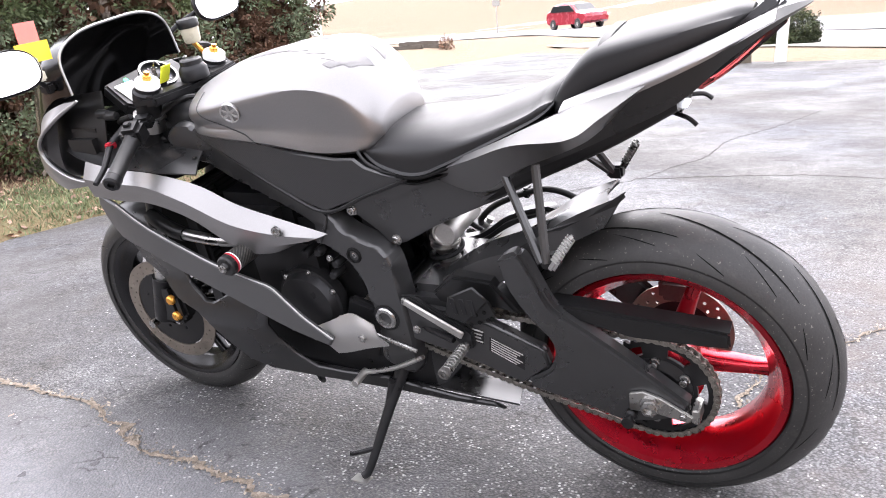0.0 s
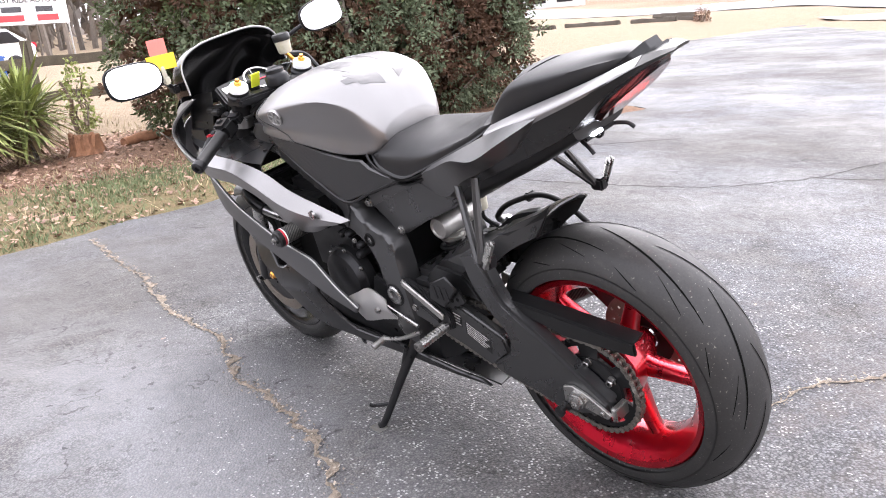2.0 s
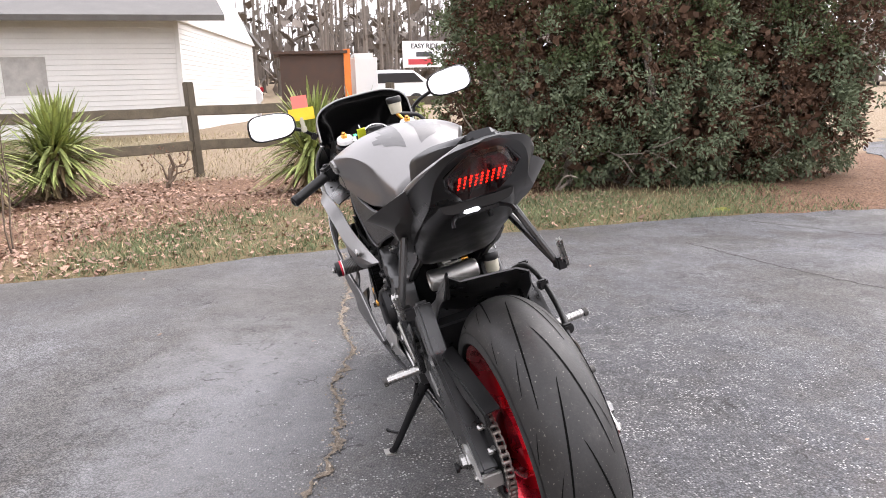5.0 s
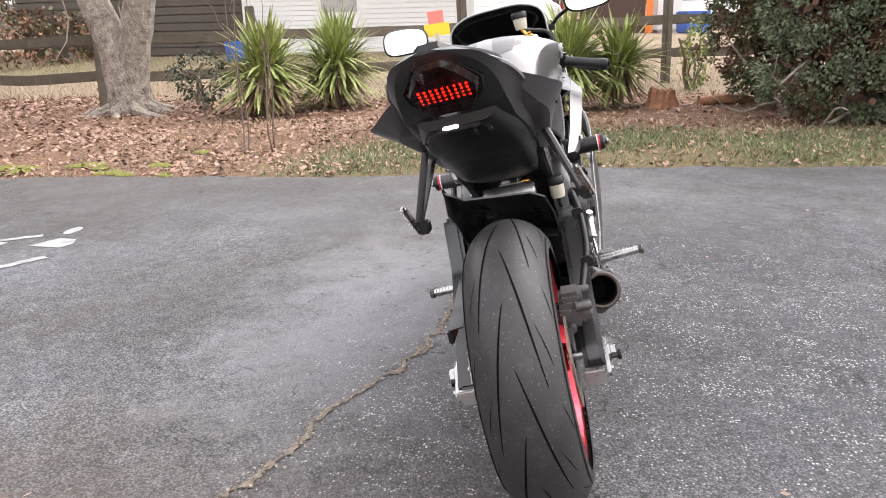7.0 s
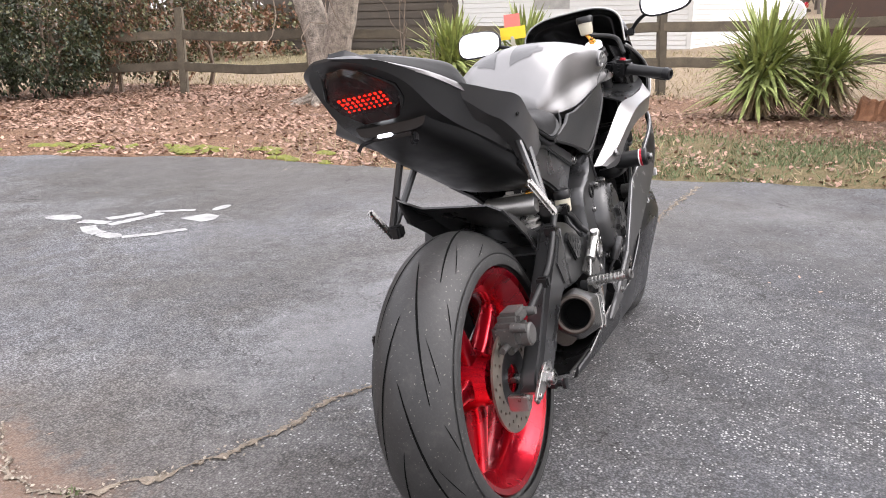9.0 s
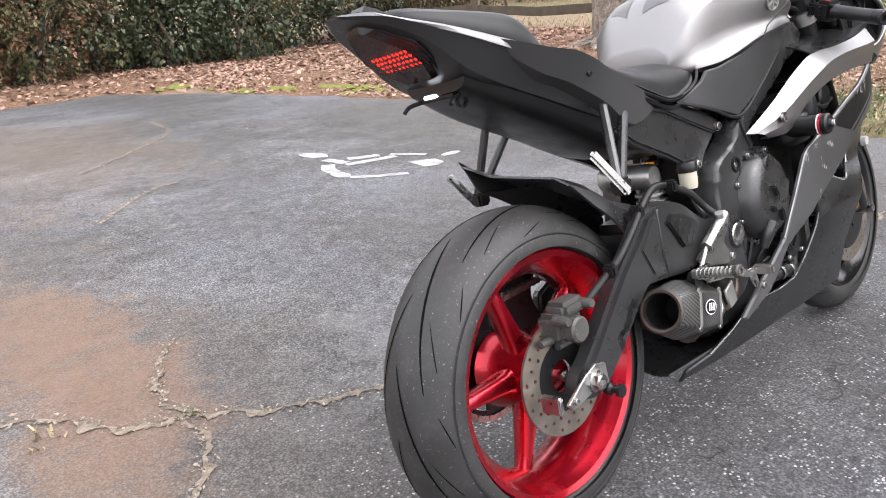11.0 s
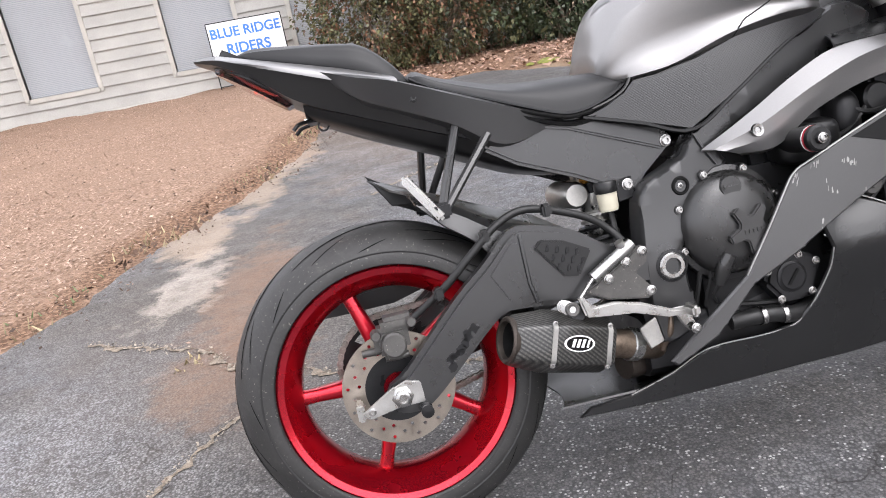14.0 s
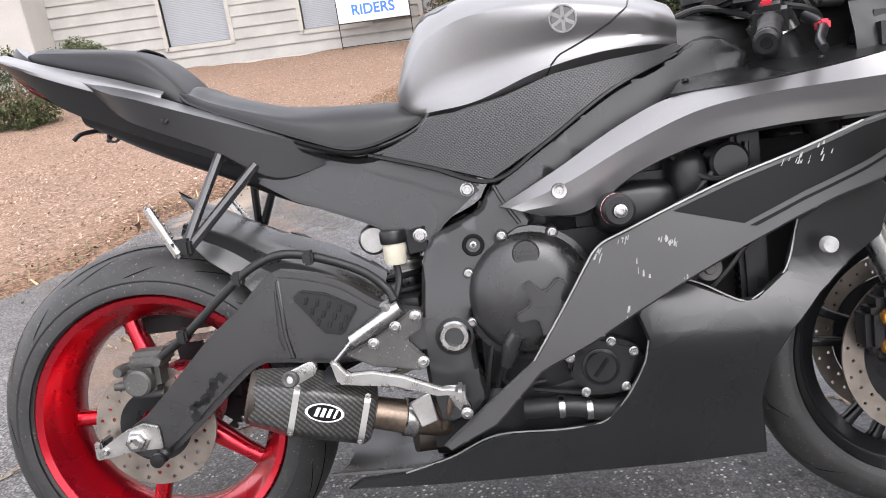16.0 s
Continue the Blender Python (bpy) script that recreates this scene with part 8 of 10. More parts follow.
def build_shock():
    sh = part("rear_shock", tube_bm([(0.475, -0.01, 0.66), (0.478, -0.01, 0.6)], 0.03, 20, smooth=False), BLACKMETAL, BIKE, "rear shock absorber")
    part("shock_body", lathe_bm([(0.0001, 0.4), (0.024, 0.4), (0.024, 0.52), (0.027, 0.525), (0.027, 0.56), (0.03, 0.565), (0.03, 0.6), (0.0001, 0.6)], 24, (0.479, -0.01, 0), "z"), ALU, sh, "bright aluminium shock body")
    bm = bmesh.new()
    pts = [(0.479 + 0.036 * math.cos(a), -0.01 + 0.036 * math.sin(a), 0.4 + 0.14 * a / (2 * math.pi * 5)) for a in np.linspace(0, 2 * math.pi * 5, 90)]
    tube_bm(pts, 0.006, 7, 120, bm=bm)
    part("spring", bm, BLACKMETAL, sh, "black coil spring")
    for z in (0.535, 0.552):
        part("collar", lathe_bm([(0.026, z), (0.034, z + 0.001), (0.034, z + 0.007), (0.026, z + 0.008)], 24, (0.479, -0.01, 0), "z"), DULLALU, sh)
    part("reservoir", lathe_bm([(0.0001, -0.062), (0.022, -0.062), (0.027, -0.055), (0.028, 0.05), (0.029, 0.055), (0.029, 0.068), (0.026, 0.072), (0.022, 0.072), (0.02, 0.069), (0.0001, 0.069)], 28, (0.43, 0, 0.603)), DULLALU, sh, "grey shock reservoir cylinder")
    part("reservoir_mount", box_bm((0.44, -0.03, 0.59), (0.49, 0.03, 0.64), 0.008), DULLALU, sh)
    for k in range(3):
        part("adjuster", lathe_bm([(0.0001, -0.05), (0.006, -0.05), (0.008, -0.045), (0.008, -0.02)], 12, (0.458 + 0.012 * k, 0, 0.628)), ALU if k else GOLD, sh)


build_shock()


def build_engine():
    blk = part("engine", box_bm((0.6, -0.125, 0.27), (0.92, 0.125, 0.47), 0.03), BLACKMETAL, BIKE, "black engine crankcase")
    part("cylinder_block", box_bm((0.7, -0.13, 0.42), (0.95, 0.13, 0.62), 0.03), BLACKMETAL, blk)
    part("cylinder_head", box_bm((0.78, -0.14, 0.55), (1.0, 0.14, 0.7), 0.03), BLACKMETAL, blk)
    part("gearbox", box_bm((0.62, -0.1, 0.45), (0.8, 0.1, 0.66), 0.02), BLACKMETAL, blk)
    # clutch cover on the exhaust side
    c = (0.69, 0, 0.495)
    cv = part("clutch_cover", lathe_bm([(0.0001, -0.192), (0.06, -0.19), (0.085, -0.183), (0.097, -0.17), (0.102, -0.15), (0.112, -0.148), (0.112, -0.12)], 48, c), ENGINE, BIKE, "dark grey cast clutch cover")
    for i in range(8):
        a = 0.35 + 2 * math.pi * i / 8
        x, z = c[0] + 0.107 * math.cos(a), c[2] + 0.107 * math.sin(a)
        part("boss", lathe_bm([(0.0001, -0.157), (0.009, -0.157), (0.011, -0.15), (0.011, -0.12)], 12, (x, 0, z)), ENGINE, cv)
        bolt(cv, (x, -0.157, z), 0.0055, -1)
    star = []
    for i in range(10):
        a = radians(18 + 36 * i)
        r = 0.05 if i % 2 else 0.027
        for e in (-0.16, 0.16):
            star.append((c[0] + 0.02 + r * math.cos(a + e), c[2] - 0.014 + r * math.sin(a + e)))
    part("star_plate", plate_bm(star, -0.2035, -0.182, 0.003, seg=2), ENGINE, cv, "raised star on the cover")
    for k in range(5):
        part("relief_bar", box_bm((c[0] + 0.002 + 0.0085 * k, -0.205, c[2] - 0.022), (c[0] + 0.008 + 0.0085 * k, -0.2005, c[2] - 0.014), 0.0005), ENGINE, cv)
    cap = part("oil_filler_cap", lathe_bm([(0.0001, -0.19), (0.02, -0.19), (0.022, -0.187), (0.022, -0.17)], 26, (0.688, 0, 0.566)), ENGINE, BIKE)
    part("grip_bar", box_bm((0.67, -0.194, 0.562), (0.706, -0.189, 0.569), 0.002), ENGINE, cap)
    part("oil_sender", tube_bm([(0.638, -0.175, 0.385), (0.65, -0.185, 0.42), (0.662, -0.19, 0.44)], [0.01, 0.015, 0.014], 14, 10), ENGINE, BIKE)
    part("sender_wire", tube_bm([(0.638, -0.175, 0.385), (0.63, -0.16, 0.36), (0.65, -0.15, 0.34), (0.7, -0.15, 0.345)], 0.004, 6, 20), HOSE, BIKE)
    # lower starter cover
    c2 = part("crank_cover", plate_bm([(0.735, 0.36), (0.745, 0.4), (0.79, 0.418), (0.84, 0.4), (0.862, 0.385), (0.83, 0.32), (0.77, 0.315)], -0.17, -0.12, 0.008, seg=2), BLACKMETAL, BIKE, "black crank cover")
    part("inspection_plug", lathe_bm([(0.0001, -0.176), (0.024, -0.176), (0.027, -0.173), (0.031, -0.172), (0.032, -0.168)], 26, (0.79, 0, 0.365)), BLACKMETAL, c2)
    part("slot", box_bm((0.772, -0.1785, 0.362), (0.808, -0.1755, 0.368), 0.0006, m=Matrix.Translation((0.79, 0, 0.365)) @ Matrix.Rotation(radians(-50), 4, "Y") @ Matrix.Translation((-0.79, 0, -0.365))), DARKVOID, c2)
    for x, z in ((0.742, 0.385), (0.845, 0.385), (0.828, 0.328), (0.762, 0.325), (0.81, 0.405)):
        bolt(c2, (x, -0.17, z), 0.0065, -1)
    part("water_hose", tube_bm([(0.66, -0.15, 0.3), (0.74, -0.16, 0.3), (0.79, -0.155, 0.287), (0.85, -0.13, 0.292), (0.92, -0.1, 0.33)], 0.017, 14, 24), HOSE, BIKE, "black coolant hose")
    for x, z in ((0.72, 0.301), (0.765, 0.294)):
        part("hose_clamp", lathe_bm([(0.0185, -0.005), (0.0195, 0), (0.0185, 0.005)], 16, (x, -0.161, z), "x"), STEEL, BIKE)
    for q in ([(0.68, -0.14, 0.33), (0.78, -0.155, 0.318), (0.86, -0.15, 0.32)], [(0.62, -0.14, 0.34), (0.64, -0.15, 0.42), (0.62, -0.14, 0.5), (0.64, -0.13, 0.58)], [(0.6, -0.13, 0.33), (0.615, -0.145, 0.4), (0.63, -0.14, 0.45)],
              [(0.9, -0.15, 0.45), (0.98, -0.17, 0.52), (1.04, -0.17, 0.62), (1.05, -0.16, 0.7)], [(0.93, -0.15, 0.43), (1.0, -0.175, 0.5), (1.08, -0.175, 0.6)], [(0.86, 0.15, 0.64), (0.95, 0.16, 0.68), (1.06, 0.15, 0.7)]):
        part("cable", tube_bm(q, 0.005, 6, 24), HOSE, BIKE)
    part("airbox_side", pod_bm((0.87, -0.15, 0.617), (0.066, 0.045, 0.042)), BLACKPLASTIC, BIKE, "rounded black throttle cover")
    part("intake_box", pod_bm((0.955, -0.145, 0.652), (0.032, 0.045, 0.05), 0.7), BLACKMETAL, BIKE, "black cast intake housing")
    part("intake_cap", lathe_bm([(0.0001, -0.192), (0.026, -0.192), (0.031, -0.187), (0.031, -0.14)], 22, (1.015, 0, 0.672)), BLACKPLASTIC, BIKE)
    for q in ([(0.9, -0.175, 0.6), (0.96, -0.185, 0.635), (1.02, -0.18, 0.69)], [(0.93, -0.17, 0.69), (0.985, -0.19, 0.65), (1.06, -0.185, 0.66)]):
        part("cable", tube_bm(q, 0.0045, 6, 20), HOSE, BIKE)
    # generator side
    gc = part("generator_cover", lathe_bm([(0.0001, 0.178), (0.05, 0.176), (0.07, 0.168), (0.078, 0.15), (0.085, 0.148), (0.085, 0.12)], 36, (0.765, 0, 0.45)), BLACKMETAL, BIKE, "black generator cover")
    for i in range(7):
        a = 2 * math.pi * i / 7
        bolt(gc, (0.765 + 0.08 * math.cos(a), 0.15, 0.45 + 0.08 * math.sin(a)), 0.0055, 1)
    part("sprocket_cover", plate_bm([(0.57, 0.4), (0.6, 0.45), (0.66, 0.47), (0.68, 0.42), (0.66, 0.36), (0.6, 0.345)], 0.12, 0.145, 0.008, seg=2), BLACKMETAL, BIKE)
    for x, z in ((0.66, 0.56), (0.7, 0.585), (0.675, 0.53), (0.735, 0.58)):
        part("fuel_fitting", lathe_bm([(0.0001, 0.158), (0.008, 0.158), (0.011, 0.15), (0.011, 0.12)], 12, (x, 0, z)), BLACKMETAL, BIKE)
    bolt(BIKE, (0.67, 0.155, 0.575), 0.006, 1)
    part("coolant_pipe", tube_bm([(0.82, 0.13, 0.625), (0.88, 0.165, 0.612), (0.93, 0.17, 0.607), (0.98, 0.17, 0.606), (1.03, 0.17, 0.61), (1.08, 0.17, 0.616)], 0.0135, 16, 30), ALU, BIKE, "bare aluminium coolant pipe")
    part("coolant_hose", tube_bm([(1.07, 0.17, 0.615), (1.1, 0.17, 0.622), (1.14, 0.165, 0.635), (1.19, 0.15, 0.65)], 0.0175, 14, 12), HOSE, BIKE)
    part("radiator", box_bm((1.03, -0.155, 0.4), (1.075, 0.155, 0.72), 0.008), BLACKMETAL, BIKE, "dark finned radiator")
    for k in range(24):
        part("radiator_fin", box_bm((1.028, -0.145, 0.415 + 0.0125 * k), (1.0315, 0.145, 0.419 + 0.0125 * k), 0.0), DARKVOID, BIKE)
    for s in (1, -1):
        # added black plate that paints the shade seen through the fairing gaps
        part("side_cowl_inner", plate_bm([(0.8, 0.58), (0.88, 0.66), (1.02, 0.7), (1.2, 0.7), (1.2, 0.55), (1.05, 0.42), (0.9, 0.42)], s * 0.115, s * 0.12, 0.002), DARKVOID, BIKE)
        bob = (0.858, 0, 0.602) if s > 0 else (0.827, 0, 0.625)
        part("frame_slider", lathe_bm([(0.0001, s * 0.278), (0.009, s * 0.278), (0.011, s * 0.272), (0.02, s * 0.272), (0.024, s * 0.268), (0.024, s * 0.258)], 28, bob), BLACKPLASTIC, BIKE, "black crash bobbin end")
        bolt(BIKE, (bob[0], s * 0.2785, bob[2]), 0.008, s)
        part("slider_band", lathe_bm([(0.0245, s * 0.258), (0.0245, s * 0.252), (0.0235, s * 0.252)], 28, bob), REDPART, BIKE, "red bobbin ring")
        part("slider_ring", lathe_bm([(0.0246, s * 0.252), (0.0246, s * 0.249), (0.0235, s * 0.249)], 28, bob), WHITEPAINT, BIKE)
        part("slider_body", lathe_bm([(0.0235, s * 0.249), (0.0235, s * 0.16), (0.0001, s * 0.16)], 28, bob), CARBON if s > 0 else BLACKPLASTIC, BIKE, "crash bobbin body")
    part("lower_bobbin", lathe_bm([(0.0001, -0.205), (0.008, -0.205), (0.01, -0.2), (0.019, -0.2), (0.022, -0.19), (0.022, -0.15)], 22, (0.968, 0, 0.512)), CALIPER, BIKE)

    part("oil_pan", hull_bm([(0.5, [(0, 0.33), (0.09, 0.33), (0.11, 0.3), (0.1, 0.22), (0, 0.2)]), (0.7, [(0, 0.34), (0.11, 0.34), (0.125, 0.3), (0.11, 0.21), (0, 0.19)]), (0.95, [(0, 0.4), (0.11, 0.4), (0.13, 0.34), (0.11, 0.22), (0, 0.19)])], 16, 11), BLACKMETAL, BIKE, "black oil pan")


build_engine()


def build_tank():
    st = [(0.508, [(0, 0.872), (0.05, 0.866), (0.078, 0.85), (0.084, 0.838), (0.08, 0.818), (0.06, 0.805), (0, 0.8)]),
          (0.532, [(0, 0.935), (0.06, 0.925), (0.1, 0.892), (0.11, 0.87), (0.108, 0.832), (0.095, 0.802), (0, 0.8)]),
          (0.57, [(0, 0.98), (0.075, 0.968), (0.122, 0.93), (0.13, 0.912), (0.124, 0.845), (0.12, 0.8), (0, 0.795)]),
          (0.64, [(0, 0.998), (0.09, 0.987), (0.15, 0.952), (0.156, 0.935), (0.142, 0.86), (0.14, 0.805), (0, 0.795)]),
          (0.74, [(0, 0.998), (0.1, 0.986), (0.175, 0.955), (0.19, 0.93), (0.172, 0.878), (0.166, 0.836), (0, 0.795)]),
          (0.83, [(0, 0.985), (0.1, 0.972), (0.185, 0.94), (0.2, 0.918), (0.184, 0.885), (0.176, 0.852), (0, 0.8)]),
          (0.91, [(0, 0.966), (0.09, 0.956), (0.165, 0.926), (0.18, 0.905), (0.168, 0.882), (0.16, 0.858), (0, 0.82)]),
          (0.965, [(0, 0.945), (0.07, 0.938), (0.118, 0.916), (0.134, 0.895), (0.128, 0.876), (0.12, 0.86), (0, 0.84)])]
    tank = part("fuel_tank", hull_bm(st, 64, 25), PAINT, BIKE, "satin charcoal fuel tank")
    bpy.context.view_layer.update()

    def on_tank(p, d, lift=0.0012):
        ok, loc, nor, _ = tank.ray_cast(Vector(p), Vector(d))
        return (loc + nor * lift) if ok else None

    # round badges on both flanks: pale ring with three crossing bars
    for s in (1, -1):
        ok, loc, nor, _ = tank.ray_cast(Vector((0.782, s * 0.5, 0.918)), Vector((0, -s, 0)))
        m = Matrix.Translation(loc) @ nor.to_track_quat("Z", "Y").to_matrix().to_4x4()
        bd = part("badge", lathe_bm([(0.0175, -0.004), (0.0215, -0.003), (0.0215, 0.003), (0.0205, 0.004), (0.0185, 0.004), (0.0175, 0.0025), (0.0001, 0.0025)], 30, axis="z", m=m), PAINT, tank, "round pale tank badge")
        part("badge_rim", lathe_bm([(0.0185, 0.0035), (0.0187, 0.005), (0.021, 0.005), (0.0213, 0.0035)], 30, axis="z", m=m), SILVERPAINT, bd)
        for k in range(3):
            part("badge_bar", box_bm((-0.019, -0.0026, 0.0025), (0.019, 0.0026, 0.005), 0.0008, m=m @ Matrix.Rotation(math.pi / 2 + k * math.pi / 3, 4, "Z")), SILVERPAINT, bd)
    # seam of the front tank cover
    for s in (1, -1):
        line = []
        for x, z in polyline([(0.752, 0.838), (0.758, 0.852), (0.772, 0.866), (0.81, 0.882), (0.85, 0.902), (0.878, 0.922), (0.892, 0.944)], 22):
            ok, loc, nor, _ = tank.ray_cast(Vector((x, s * 0.5, z)), Vector((0, -s, 0)))
            if ok:
                line.append(tuple(loc))
        if len(line) > 4:
            part("cover_seam", tube_bm(line, 0.0016, 6, 30), BLACKPLASTIC, tank)
    # jagged grey graphic over the rear top, made of pieces that follow the tank
    spikes = [[(0.8, 0.015), (0.86, 0.03), (0.82, 0.038), (0.75, 0.05)], [(0.74, 0.018), (0.77, 0.045), (0.72, 0.05), (0.69, 0.02)], [(0.69, 0.02), (0.72, 0.06), (0.66, 0.056), (0.64, 0.022)],
              [(0.64, 0.022), (0.67, 0.072), (0.61, 0.066), (0.59, 0.022)], [(0.59, 0.022), (0.62, 0.085), (0.56, 0.075), (0.54, 0.02)], [(0.552, 0.022), (0.61, 0.098), (0.59, 0.098), (0.566, 0.07), (0.555, 0.05)]]
    for s in (1, -1):
        for sp in spikes:
            p = np.array(sp)
            cen = p.mean(0)
            bm = bmesh.new()
            rings = []
            for k in (0.02, 0.35, 0.7, 1.0):
                q = polyline(np.vstack([p, p[:1]]), 29)[:-1]
                rings.append([on_tank((cen[0] + (a - cen[0]) * k, s * (cen[1] + (b - cen[1]) * k), 1.3), (0, 0, -1), 0.001) for a, b in q])
            if any(v is None for r in rings for v in r):
                bm.free()
                continue
            vs = [[bm.verts.new(v) for v in r] for r in rings]
            for a, b in zip(vs[:-1], vs[1:]):
                for i in range(28):
                    bm.faces.new((a[i], a[(i + 1) % 28], b[(i + 1) % 28], b[i]))
            part("graphic", bm, GREYGRAPHIC, tank, "dark grey jagged tank graphic")
    # side covers below the tank
    for s in (1, -1):
        o = [(0.451, 0.751), (0.5, 0.765), (0.535, 0.78), (0.556, 0.8), (0.6, 0.802), (0.68, 0.818), (0.76, 0.843), (0.85, 0.858), (0.96, 0.866), (0.975, 0.858), (0.94, 0.84), (0.849, 0.806), (0.735, 0.734), (0.648, 0.686), (0.55, 0.72)]
        part("side_cover", panel_bm(o, lambda x, z: eased(x, [0.45, 0.55, 0.65, 0.76, 0.88, 0.98], [0.126, 0.146, 0.158, 0.17, 0.166, 0.13]) - 0.03 * max(0.0, 0.79 - z), s, 0.004, 0.004), DIMPLED, BIKE, "black dimpled side cover")
        low = [(0.451, 0.126, 0.751), (0.55, 0.145, 0.719), (0.648, 0.155, 0.685), (0.735, 0.165, 0.733), (0.849, 0.165, 0.805), (0.96, 0.135, 0.85)]
        part("cover_seam", tube_bm(flip(low, s), 0.004, 6, 30), BLACKPLASTIC, BIKE)
        part("seat_seam", tube_bm(flip([(0.44, 0.126, 0.756), (0.5, 0.13, 0.769), (0.54, 0.126, 0.786), (0.562, 0.118, 0.81)], s), 0.004, 8, 16), BLACKPLASTIC, BIKE)
    part("tank_front_cover", hull_bm([(0.955, [(0, 0.93), (0.06, 0.925), (0.1, 0.9), (0.1, 0.86), (0, 0.85)]), (1.0, [(0, 0.9), (0.05, 0.895), (0.08, 0.875), (0.08, 0.84), (0, 0.83)])], 10, 11), BLACKPLASTIC, BIKE)


build_tank()


def build_seat():
    seat = []
    for x, zt, ze, h in ((0.142, 0.9, 0.882, 0.1), (0.16, 0.908, 0.868, 0.116), (0.2, 0.888, 0.848, 0.122), (0.3, 0.856, 0.805, 0.128), (0.36, 0.847, 0.78, 0.13), (0.41, 0.843, 0.762, 0.13), (0.45, 0.841, 0.76, 0.13), (0.5, 0.838, 0.772, 0.126), (0.53, 0.829, 0.784, 0.118), (0.553, 0.81, 0.796, 0.106)):
        seat.append((x, [(0, zt), (h * 0.5, zt - 0.003), (h * 0.84, zt - 0.018), (h * 0.98, (zt + ze) / 2), (h, ze + 0.01), (h * 0.97, ze), (0, ze)]))
    ob = part("rider_seat", hull_bm(seat, 50, 17), SEATMAT, BIKE, "black vinyl rider seat")
    part("seat_base", hull_bm([(0.14, [(0, 0.87), (0.09, 0.868), (0.11, 0.855), (0, 0.85)]), (0.3, [(0, 0.8), (0.11, 0.798), (0.122, 0.785), (0, 0.77)]), (0.43, [(0, 0.755), (0.114, 0.752), (0.122, 0.738), (0, 0.73)]), (0.52, [(0, 0.775), (0.11, 0.775), (0.118, 0.755), (0, 0.74)]), (0.57, [(0, 0.79), (0.1, 0.788), (0.11, 0.77), (0, 0.75)])], 24, 9), BLACKPLASTIC, BIKE)
    for e in (1, -1):
        # black tube drawing the shadow line of the gap under the seat
        part("seat_gap", tube_bm([(0.15, e * 0.112, 0.866), (0.2, e * 0.124, 0.845), (0.3, e * 0.13, 0.802), (0.36, e * 0.132, 0.777), (0.42, e * 0.132, 0.758), (0.47, e * 0.131, 0.76)], 0.0045, 8, 30), DARKVOID, ob, "black strip painting the gap shade below the seat")
    pad = []
    for x, zt, h, th in ((-0.165, 1.01, 0.03, 0.012), (-0.13, 1.014, 0.058, 0.034), (-0.05, 1.003, 0.08, 0.052), (0.03, 0.99, 0.092, 0.066), (0.072, 0.977, 0.094, 0.072), (0.11, 0.945, 0.092, 0.065), (0.138, 0.912, 0.084, 0.045), (0.15, 0.893, 0.07, 0.025)):
        pad.append((x, [(0, zt), (h * 0.6, zt - 0.002), (h * 0.93, zt - 0.011), (h, zt - th * 0.4), (h * 0.97, zt - th), (0, zt - th)]))
    pp = part("pillion_seat", hull_bm(pad, 40, 15), SEATMAT, BIKE, "black vinyl pillion pad")
    rows = []
    for dx in (-0.008, 0.008):
        x = 0.052 + dx
        zt, h, th = 0.984, 0.093, 0.066
        rows.append([(x, y, z) for y, z in [(-h * 1.01, zt - th * 0.75), (-h * 1.005, zt - th * 0.5), (-h * 0.9, zt - 0.012), (-h * 0.5, zt + 0.0025), (0, zt + 0.005), (h * 0.5, zt + 0.0025), (h * 0.9, zt - 0.012), (h * 1.005, zt - th * 0.5), (h * 1.01, zt - th * 0.75)]])
    bm, _ = grid_bm([spline(r, 24) for r in rows])
    part("strap", thicken(bm, 0.003), SEATMAT, pp, "stitched seat strap")


build_seat()


